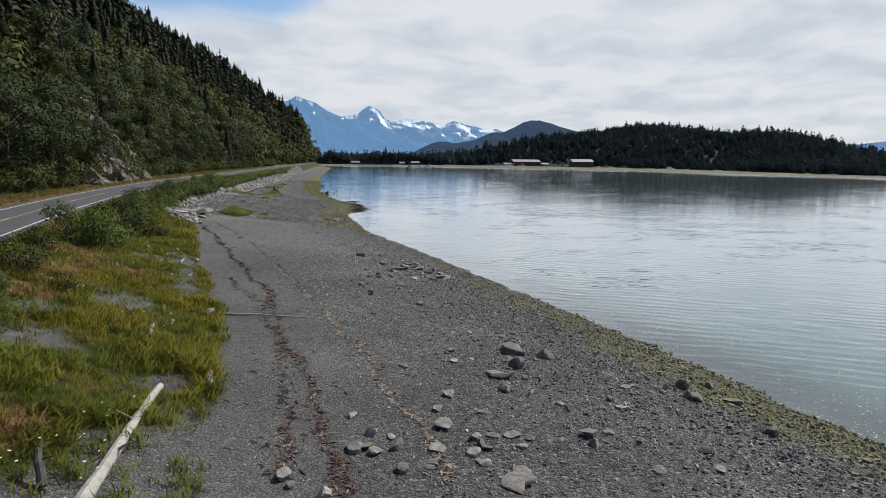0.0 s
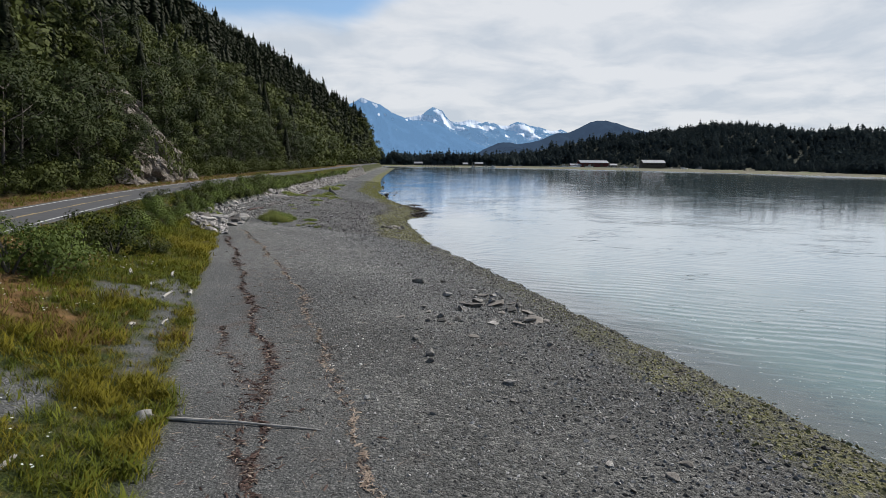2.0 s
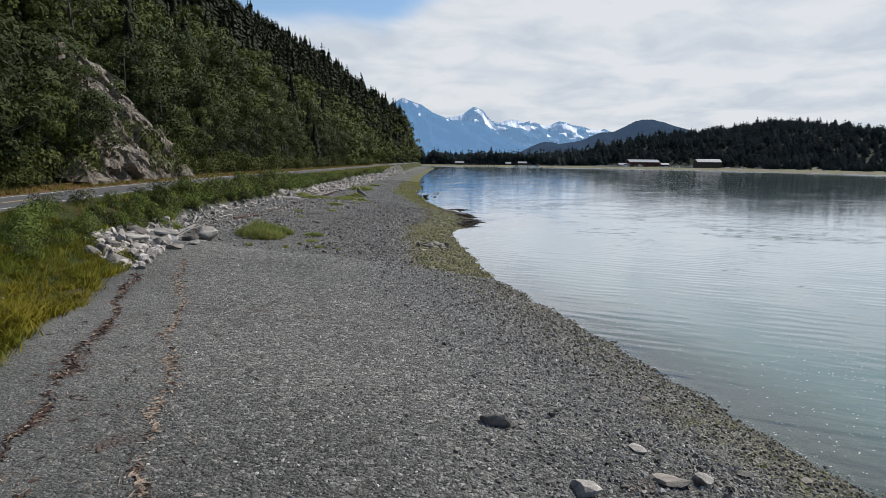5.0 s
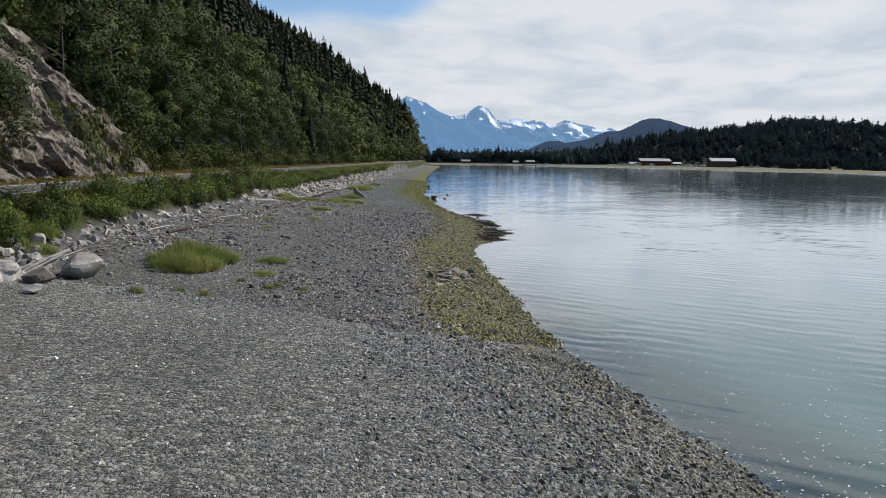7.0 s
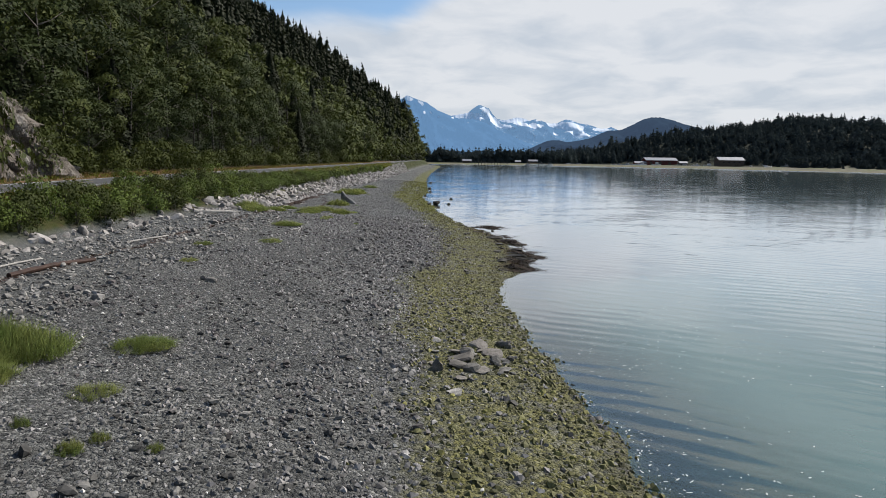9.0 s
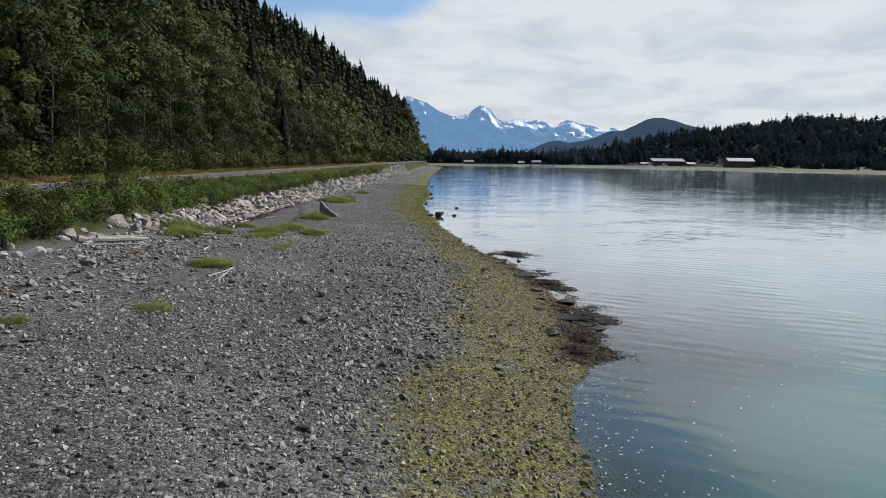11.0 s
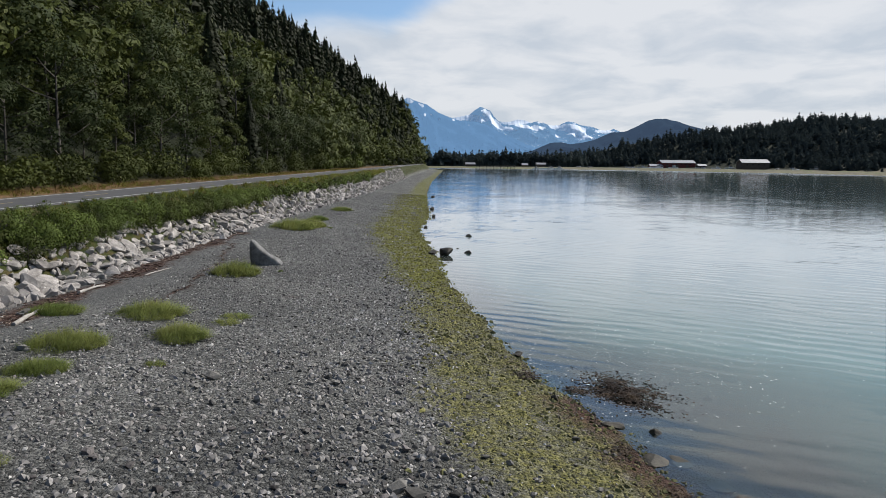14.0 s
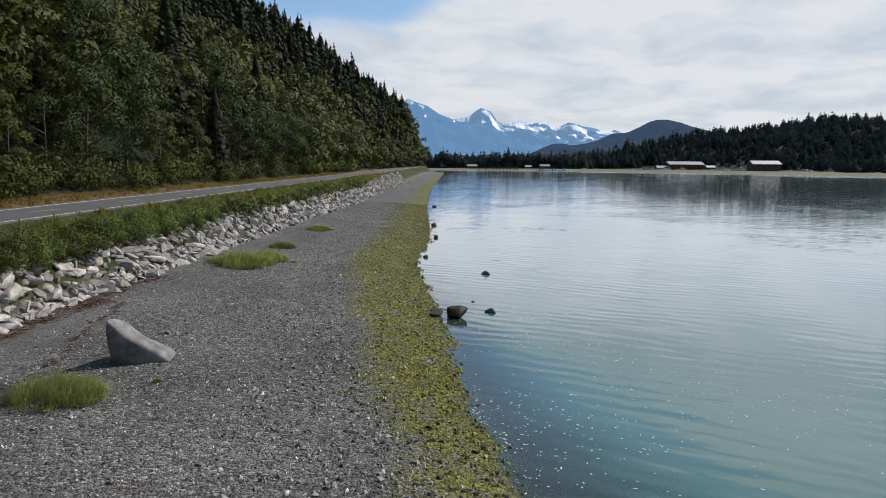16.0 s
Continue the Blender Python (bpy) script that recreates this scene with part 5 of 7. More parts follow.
def build_beach_stones():
    slabs = [(8.1, 43.7, 1.74), (6.3, 39.2, 1.19), (3.8, 29.2, 0.9), (4.2, 29.5, 0.9), (7.4, 70.3, 1.4), (9.0, 66.7, 1.3), (5.8, 69.4, 1.3), (8.7, 66.4, 1.2), (7.8, 65.2, 0.9), (6.9, 72.9, 0.95), (9.2, 68.9, 0.95), (9.2, 67.5, 0.85), (16.2, 37.5, 0.92), (1.2, 64.5, 0.6), (4.7, 61.3, 0.62), (9.7, 66.7, 0.8), (1.9, 122.9, 1.05), (1.2, 121.0, 1.2), (2.3, 121.8, 1.1), (0.9, 119.9, 0.9)]
    for n, (x, y, w) in enumerate(slabs):
        lay_rock(x, y, w, "slab%d" % (n % 4), 0.24, material="slab", label="flat brownish grey stone slab on the gravel beach", tilt=0.12, sink=0.2)
    pale = [(0.3, 32.7, 0.5), (-0.2, 31.6, 0.6), (0.3, 31.4, 0.45), (2.7, 33.3, 0.75), (2.8, 34.8, 0.5), (3.6, 32.4, 0.5), (3.3, 31.3, 0.54), (3.4, 30.6, 0.38), (7.6, 32.9, 0.75), (-2.2, 30.1, 0.65), (-1.1, 28.9, 0.65), (5.2, 54.1, 0.58), (8.8, 30.4, 0.42), (11.0, 30.7, 0.44), (3.5, 36.4, 0.7),
            (7.2, 70.5, 0.9), (6.2, 70.6, 0.9), (4.4, 72.2, 0.7), (2.6, 67.3, 0.44), (7.7, 73.1, 0.68), (-5.2, 143.5, 0.67), (-4.9, 113.7, 0.32), (-1.8, 112.8, 0.22), (-8.1, 148.8, 0.37)]
    for n, (x, y, w) in enumerate(pale):
        lay_rock(x, y, w, "pale%d" % (n % 5), 0.62, label="pale grey angular stone on the gravel beach", tilt=0.2)
    dark = [(9.6, 42.9, 0.88), (7.5, 40.8, 0.9), (6.0, 37.6, 0.63), (1.0, 31.7, 0.6), (1.0, 30.3, 0.53), (3.6, 31.8, 0.6), (7.4, 32.1, 0.47), (15.3, 33.9, 0.67), (11.3, 32.0, 0.52), (13.9, 33.9, 0.37), (-2.0, 29.5, 0.36), (1.8, 50.0, 0.39), (2.1, 56.1, 0.45), (14.8, 39.2, 0.76), (14.5, 37.7, 0.82), (16.3, 39.6, 0.57), (10.2, 36.9, 0.45),
            (4.8, 67.6, 0.63), (3.4, 65.4, 0.53), (4.3, 65.0, 0.48), (8.0, 68.9, 0.71), (8.9, 70.4, 0.6), (1.7, 59.7, 0.49), (2.2, 57.2, 0.7), (8.5, 61.0, 0.41), (2.6, 64.1, 0.35), (3.3, 64.5, 0.51), (2.6, 75.6, 0.75), (1.5, 119.7, 0.72), (0.2, 119.4, 0.83), (2.4, 120.9, 0.63), (3.0, 121.4, 0.43), (1.3, 121.6, 0.8), (2.9, 123.4, 0.6),
            (-10.9, 129.3, 0.6), (-11.3, 129.6, 0.45), (-7.9, 148.0, 0.3), (-5.2, 148.1, 0.5), (-4.4, 148.4, 0.34), (-4.4, 145.5, 0.42), (2.8, 149.7, 0.4), (1.7, 149.2, 0.33), (-1.9, 144.8, 0.44), (-3.8, 141.3, 0.34), (-7.1, 139.7, 0.34), (-10.2, 187.3, 0.3), (-12.6, 200.0, 0.35), (-12.1, 199.9, 0.35)]
    for n, (x, y, w) in enumerate(dark):
        lay_rock(x, y, w, "dark%d" % (n % 6), 0.6, material="dark_rock", label="dark grey stone lying on the gravel beach", tilt=0.2)
    # flat fragments round the slab groups
    r = np.random.RandomState(61)
    for n in range(64):
        cx, cy, sx, sy = ((7.2, 68.5, 2.0, 4.0), (7.5, 41.0, 2.2, 3.5), (4.5, 32.0, 3.0, 1.6), (1.6, 121.3, 1.1, 1.4))[n % 4]
        x, y = cx + r.normal(0, sx), cy + r.normal(0, sy)
        if x < float(shore_x(y)) - 1.0:
            lay_rock(x, y, r.uniform(0.28, 0.62), "flat%d" % (n % 5), 0.3, material="slab" if n % 3 else "rock", label="small flat brownish stone fragment on the gravel", tilt=r.uniform(-0.2, 0.2), sink=0.22)
    # the group of big blocks where the meadow ends
    for n, (x, y, w) in enumerate([(-18.6, 106.6, 2.0), (-16.4, 106.2, 1.6), (-15.6, 104.0, 1.0), (-19.6, 104.4, 1.8), (-17.4, 103.0, 1.5), (-15.9, 101.5, 1.2), (-18.6, 101.2, 1.6), (-20.3, 108.6, 1.2)]):
        lay_rock(x, y, w, "block%d" % (1 + n % 3), 0.42, material="slab" if n % 2 else "rock", label="broad pale stone block at the meadow's edge", tilt=0.1, sink=0.25)
    # stones standing in the water
    for n, (x, y, w) in enumerate([(1.3, 206.9, 1.45), (2.6, 211.2, 0.55), (3.4, 208.2, 1.0), (0.2, 207.4, 0.9), (4.3, 221.6, 0.85), (10.7, 161.3, 0.35), (11.9, 160.5, 0.3), (11.5, 157.9, 0.4), (0.4, 262, 1.0), (0.9, 300, 1.2), (0.5, 247, 0.7), (-0.6, 231, 0.6), (5.9, 175.0, 0.3), (6.4, 175.0, 0.25), (6.8, 175.3, 0.3), (5.7, 173.0, 0.35), (7.6, 174.1, 0.3), (9.3, 173.1, 0.3), (8.9, 171.8, 0.35), (10.0, 171.4, 0.35), (6.9, 167.9, 0.5), (10.4, 173.2, 0.2), (8.7, 170.2, 0.4), (4.2, 170.6, 0.4), (3.7, 176.3, 0.45)]):
        lay_rock(x, y, w, "wet%d" % (n % 3) if n else "wet_large", 0.62 if n else 0.78, material="wet_rock", label="dark wet boulder standing in the shallow water", sink=0.2, cuts=13 if n else 30, rough=0.06 if n else 0.09, group="boulders in the water", cat="boulder", name="boulder")


build_beach_stones()


def build_leaning_boulder():
    """The wedge-shaped boulder: a tall prow over a low tail, its shaded face overhanging."""
    outline = [(-0.92, -0.3), (-1.08, 0.5), (-1.02, 1.25), (-0.9, 1.78), (-0.74, 1.86), (-0.5, 1.48), (-0.1, 1.02), (0.4, 0.68), (0.95, 0.34), (1.24, 0.02), (1.2, -0.3)]
    bm = bmesh.new()
    front = [bm.verts.new((x, -0.1 - 0.4 * max(z, 0) + 0.14 * x, z)) for x, z in outline]
    back = [bm.verts.new((x * 0.92 + 0.1 * max(z, 0), 1.35 - 0.5 * max(z, 0), z * 0.8)) for x, z in outline]
    n = len(outline)
    bm.faces.new(front)
    bm.faces.new(back[::-1])
    for k in range(n):
        bm.faces.new((front[k], back[k], back[(k + 1) % n], front[(k + 1) % n]))
    bmesh.ops.recalc_face_normals(bm, faces=bm.faces)
    bmesh.ops.triangulate(bm, faces=bm.faces)
    bmesh.ops.bevel(bm, geom=[e for e in bm.edges if e.calc_face_angle(0) > 0.35], offset=0.1, segments=3, affect="EDGES")
    bmesh.ops.subdivide_edges(bm, edges=[e for e in bm.edges if e.calc_length() > 0.25], cuts=3, use_grid_fill=True)
    bmesh.ops.triangulate(bm, faces=bm.faces)
    for k in range(5):
        bmesh.ops.smooth_vert(bm, verts=bm.verts[:], factor=0.5, use_axis_x=True, use_axis_y=True, use_axis_z=True)
    for q in bm.verts:
        q.co *= 1 + 0.018 * float(wave(q.co.x * 4 + q.co.y * 3, q.co.z * 4, 1.0)) + 0.01 * float(wave(q.co.x * 9, q.co.z * 11, 1.0, 3))
    bmesh.ops.recalc_face_normals(bm, faces=bm.faces)
    ob = part("boulder", bm, M["grey_boulder"], smooth=True)
    x, y = -12.05, 195.6
    ob.matrix_basis = Matrix.LocRotScale((x, y, float(land(x, y))), Euler((0, 0, 0.1)), (1.0, 1.1, 1.14))
    tagged(ob, "large wedge-shaped grey boulder leaning on the beach", "boulder")


build_leaning_boulder()


def build_pebbles():
    """Loose stones over the gravel; larger ones towards the water and the far stretch."""
    r = np.random.RandomState(9)
    shapes = []
    for k in range(6):
        v = np.array([(1, 0.1, -0.35), (0.1, 1, -0.35), (-1, -0.1, -0.35), (0, -1, -0.35), (0.45, -0.05, 0.6), (-0.4, 0.1, 0.55)], float)
        v = v * r.uniform(0.7, 1.25, v.shape) * [1, 0.8, 0.72]
        f = np.array([(0, 1, 4), (1, 5, 4), (1, 2, 5), (2, 3, 5), (3, 4, 5), (3, 0, 4)], int)
        shapes.append((v, f))
    n = 156000
    y = np.where(r.rand(n) < 0.2, r.uniform(66, 108, n), 20 + 285 * r.rand(n) ** 1.15)
    x = shore_x(y) - 0.2 + 0.6 * r.rand(n) - 19 * r.rand(n) ** 1.15
    toe = smooth_along(y, Y_TOE, X_TOE)
    sparse = np.where(y < 104, np.interp(shore_x(y) - x, [6, 16], [1.0, 0.5]), 1.0)
    keep = (x > toe + 0.3) & (r.rand(n) < sparse * (1 - 0.97 * sand_strip(x, y)))
    x, y = x[keep], y[keep]
    n = len(x)
    d = shore_x(y) - x
    big = 0.75 + 0.45 * ease(d, 14, 3) * ease(y, 60, 110) + (0.3 * ease(d, 4, 8) - 0.42 * ease(d, 8, 4)) * ease(y, 125, 142) * ease(y, 178, 165)
    size = 0.062 * big * np.minimum(np.exp(r.normal(0, 0.40, n)), 2.2) * np.where(y < 104, np.interp(d, [5, 16], [1.0, 0.62]), 1.0) * np.interp(y, [55, 70, 80, 104, 107, 178, 190], [1.3, 1.0, 0.85, 0.85, 1.0, 1.0, 0.8])
    pos = np.stack([x, y, land(x, y) + size * 0.28], 1)
    ang, tilt = r.uniform(0, 6.28, n), r.normal(0, 0.25, n)
    wide = np.interp(y, [20, 46, 60, 80, 107, 140, 155, 175, 187, 200, 214, 242], [3.5, 4.2, 3.0, 2.5, 5.4, 5.5, 7.0, 4.0, 2.8, 3.8, 5.2, 7.0])
    green = (d < wide + r.normal(0, 0.7, n) + 1.1 * wave(x, y, 0.6, 3) * ease(y, 175, 190)) & (grain(x, y, 0.9, 44) + 0.25 * grain(x, y, 3.0, 45) > 0.34 * ease(y, 170, 185) * ease(d, 0.4, 1.6)) & (r.rand(n) < np.where(y < sheet_y(x), np.interp(y, [25, 48, 62, 80], [0.75, 0.65, 0.3, 0.1]), np.interp(y, [108, 180], [0.85, 0.95])))
    yy = y + r.normal(0, 4, n)
    olive = ~green & (y < 104) & (d < r.uniform(1.0, 8.0, n))
    zone = np.where((yy > 73) & (y < sheet_y(x)), 1, np.where((y >= sheet_y(x)) & (yy < 173), 2, 0))
    for name, sel, m, label in (("beach_pebbles", ~green & ~olive & (zone == 0), M["pebble"], "loose grey pebbles on the beach"), ("pale_gravel", ~green & ~olive & (zone == 1), M["pale_gravel"], "loose pale grey gravel on the beach"), ("dark_gravel", ~green & (zone == 2), M["dark_gravel"], "loose dark grey coarse gravel on the beach"), ("brown_pebbles", olive, M["brown_pebble"], "loose brownish olive pebbles near the waterline"), ("algae_pebbles", green & (y + r.normal(0, 5, n) < 187), M["algae_stone"], "pebbles with olive green algae near the waterline"), ("bright_algae_pebbles", green & (y + r.normal(0, 5, n) >= 187), M["bright_algae"], "pebbles with bright yellow green algae near the waterline")):
        sets = []
        for k in range(6):
            i = np.where(sel)[0]
            i = i[i % 6 == k]
            sets.append(scatter(shapes[k], placed(pos[i], ang[i], size[i], tilt[i])))
        v, f = joined(sets)
        tagged(mesh_object(name, v, f, m), label, "pebbles", kind="stuff")
    # coarser dark stones over the middle of the beach
    n = 15000
    y = np.where(r.rand(n) < 0.22, r.uniform(24, 100, n), r.uniform(104, 186, n))
    d = np.where(y < 100, 1.0 + 9 * r.rand(n), 14 * r.rand(n) ** 0.8)
    x = shore_x(y) - d
    keep = (x > smooth_along(y, Y_TOE, X_TOE) + 0.5) & ((y < 100) | (y > sheet_y(x))) & ((d > 5.5) | (r.rand(n) < 0.3) | (y < 100)) & (wave(x, y, 0.4, 8) + r.normal(0, 0.6, n) > 2.5 * ease(y, 168, 188))
    x, y = x[keep], y[keep]
    n = len(x)
    size = 0.082 * np.exp(r.normal(0, 0.45, n)) * np.where(y < 100, 0.75, 1.0)
    pos = np.stack([x, y, land(x, y) + size * 0.25], 1)
    lows = [rock_shape(320 + k, ICO1, 0.6) for k in range(6)]
    sets = [scatter(lows[k], placed(pos[k::6], r.uniform(0, 6.28, len(pos[k::6])), size[k::6], r.normal(0, 0.3, len(pos[k::6])))) for k in range(6)]
    v, f = joined(sets)
    tagged(mesh_object("beach_cobbles", v, f, M["cobble"]), "dark grey cobbles scattered over the gravel", "cobbles", kind="stuff")
    # angular stones of mixed tone over the first stretch, thicker towards the water
    n = 5200
    y = 20 + 58 * r.rand(n) ** 1.25
    d = 0.6 + 16 * r.rand(n) ** 1.1
    x = shore_x(y) - d
    keep = (x > smooth_along(y, Y_TOE, X_TOE) + 3) & (wave(x, y, 0.55, 4) + 0.5 * wave(x, y, 1.4, 2) + r.normal(0, 0.5, n) > np.interp(d, [3, 9, 16], [-0.5, -0.2, 0.7]))
    x, y = x[keep], y[keep]
    n = len(x)
    size = 0.075 * np.exp(r.normal(0, 0.45, n))
    pos = np.stack([x, y, land(x, y) + size * 0.2], 1)
    chips = [rock_shape(360 + k, ICO1, (0.45, 0.6, 0.35)[k % 3]) for k in range(6)]
    v, f = joined([scatter(chips[k], placed(pos[k::6], r.uniform(0, 6.28, len(pos[k::6])), size[k::6], r.normal(0, 0.3, len(pos[k::6])))) for k in range(6)])
    tagged(mesh_object("angular_cobbles", v, f, M["rock"]), "angular grey cobbles lying over the near gravel", "cobbles", kind="stuff")
    # dark stones caught along the foot of the step
    n = 420
    x = r.uniform(-17, 5, n)
    y = sheet_y(x) - 0.15 + np.abs(r.normal(0, 0.3, n))
    size = 0.06 * np.exp(r.normal(0, 0.4, n)) * (1 + 0.8 * ease(np.abs(x + 2.6), 1.2, 0.3))
    v, f = scatter(rock_shape(370, ICO1, 0.6), placed(np.stack([x, y, land(x, y) + size * 0.2], 1), r.uniform(0, 6.28, n), size, r.normal(0, 0.3, n)))
    tagged(mesh_object("step_cobbles", v, f, M["dark_cobble"]), "small dark stones along the foot of the gravel step", "cobbles", kind="stuff")
    # dark stones in loose drifts
    n = 3400
    y = r.uniform(112, 166, n)
    x = shore_x(y) - 5 - 15 * r.rand(n) ** 0.8
    keep = (x > smooth_along(y, Y_TOE, X_TOE) + 0.5) & (wave(x, y, 0.45, 2) + 0.6 * wave(x, y, 1.1, 5) + r.normal(0, 0.4, n) > 0.25)
    x, y = x[keep], y[keep]
    n = len(x)
    size = 0.1 * np.exp(r.normal(0, 0.38, n))
    pos = np.stack([x, y, land(x, y) + size * 0.25], 1)
    rounds = [rock_shape(340 + k, ICO1, 0.55, 11, 0.05) for k in range(4)]
    v, f = joined([scatter(rounds[k], placed(pos[k::4], r.uniform(0, 6.28, len(pos[k::4])), size[k::4], r.normal(0, 0.25, len(pos[k::4])))) for k in range(4)])
    tagged(mesh_object("dark_cobbles", v, f, M["dark_cobble"]), "dark mauve-grey cobbles lying in drifts on the gravel", "cobbles", kind="stuff")
    # pale chips that catch the light
    n = 5500
    y = 20 + 240 * r.rand(n)
    x = shore_x(y) - 2.5 - 16 * r.rand(n)
    keep = x > smooth_along(y, Y_TOE, X_TOE) + 0.3
    x, y = x[keep], y[keep]
    n = len(x)
    size = 0.042 * np.exp(r.normal(0, 0.35, n))
    pos = np.stack([x, y, land(x, y) + size * 0.4], 1)
    v, f = joined([scatter(shapes[k], placed(pos[k::6], r.uniform(0, 6.28, len(pos[k::6])), size[k::6], r.normal(0, 0.25, len(pos[k::6])))) for k in range(6)])
    tagged(mesh_object("pale_pebbles", v, f, M["pale_pebble"]), "small whitish pebbles scattered over the beach", "pebbles", kind="stuff")
    # cobbles strewn below the stone bank
    n = 1500
    y = r.uniform(108, 178, n)
    toe = smooth_along(y, Y_TOE, X_TOE)
    x = toe + 0.2 + 6.5 * r.rand(n) ** 1.4
    size = 0.11 * np.exp(r.normal(0, 0.45, n))
    sets = []
    for k in range(4):
        i = np.arange(n)[np.arange(n) % 4 == k]
        sets.append(scatter(rock_shape(300 + k, ICO1, 0.6), placed(np.stack([x[i], y[i], land(x[i], y[i]) + size[i] * 0.2], 1), r.uniform(0, 6.28, len(i)), size[i], r.normal(0, 0.3, len(i)))))
    n = 4200
    y = r.uniform(117, 164, n)
    x = smooth_along(y, Y_TOE, X_TOE) + 0.3 + 8.5 * r.rand(n) ** 1.2
    keep = wave(x, y, 0.5, 3) + r.normal(0, 0.5, n) > -0.3
    x, y = x[keep], y[keep]
    n = len(x)
    size = 0.125 * np.exp(r.normal(0, 0.4, n))
    for k in range(4):
        i = np.arange(k, n, 4)
        sets.append(scatter(rock_shape(310 + k, ICO1, 0.6), placed(np.stack([x[i], y[i], land(x[i], y[i]) + size[i] * 0.2], 1), r.uniform(0, 6.28, len(i)), size[i], r.normal(0, 0.3, len(i)))))
    v, f = joined(sets)
    tagged(mesh_object("strewn_cobbles", v, f, M["rock"]), "pale cobbles strewn below the stone bank", "cobbles", kind="stuff")


M["algae_stone"] = mat("algae_stone", build_plain, a=(0.05, 0.048, 0.024), b=(0.14, 0.134, 0.058), c=(0.24, 0.22, 0.056), scale=0.9, rough=0.7, bump=0.3, dist=0.01, island=0.5)
M["brown_pebble"] = mat("brown_pebble", build_plain, a=(0.052, 0.049, 0.041), b=(0.26, 0.249, 0.215), scale=2.2, rough=0.75, bump=0.3, dist=0.01, island=0.8)
M["bright_algae"] = mat("bright_algae", build_plain, a=(0.035, 0.038, 0.018), b=(0.138, 0.138, 0.02), c=(0.235, 0.226, 0.045), scale=1.4, rough=0.7, bump=0.3, dist=0.01, island=0.5)
M["pale_pebble"] = mat("pale_pebble", build_plain, a=(0.34, 0.33, 0.30), b=(0.62, 0.60, 0.56), scale=3.0, rough=0.8, bump=0.2, dist=0.01, island=0.3)
M["dark_cobble"] = mat("dark_cobble", build_plain, a=(0.05, 0.044, 0.042), b=(0.15, 0.135, 0.128), scale=2.2, rough=0.8, bump=0.4, dist=0.02, island=0.6)
M["cobble"] = mat("cobble", build_plain, a=(0.07, 0.066, 0.06), b=(0.21, 0.20, 0.182), scale=2.2, rough=0.8, bump=0.4, dist=0.02, island=0.6)
build_pebbles()


# ---- shrubs and grass ----
def shrub_shape(seed, count, size):
    r = np.random.RandomState(seed)
    centres = [(r.uniform(-0.55, 0.55), r.uniform(-0.55, 0.55), r.uniform(0.25, 0.85)) for _ in range(9)]
    radii = r.uniform(0.28, 0.5, 9)
    for k in range(6):
        a = 1.05 * k + r.uniform(-0.3, 0.3)
        centres.append((0.5 * math.cos(a), 0.5 * math.sin(a), r.uniform(0.12, 0.3)))
    radii = np.concatenate([radii, r.uniform(0.3, 0.44, 6)])
    stems = [tube([(0, 0, -0.1), (c[0] * 0.5, c[1] * 0.5, c[2] * 0.6), c], [0.035, 0.025, 0.008], 5) for c in centres[:6]]
    v, f, q = leaf_cloud(np.array(centres), radii, count, size, seed + 5, 0.85)
    v[:, 2] = np.maximum(v[:, 2], -0.05)
    return joined(stems), (v, f, q)


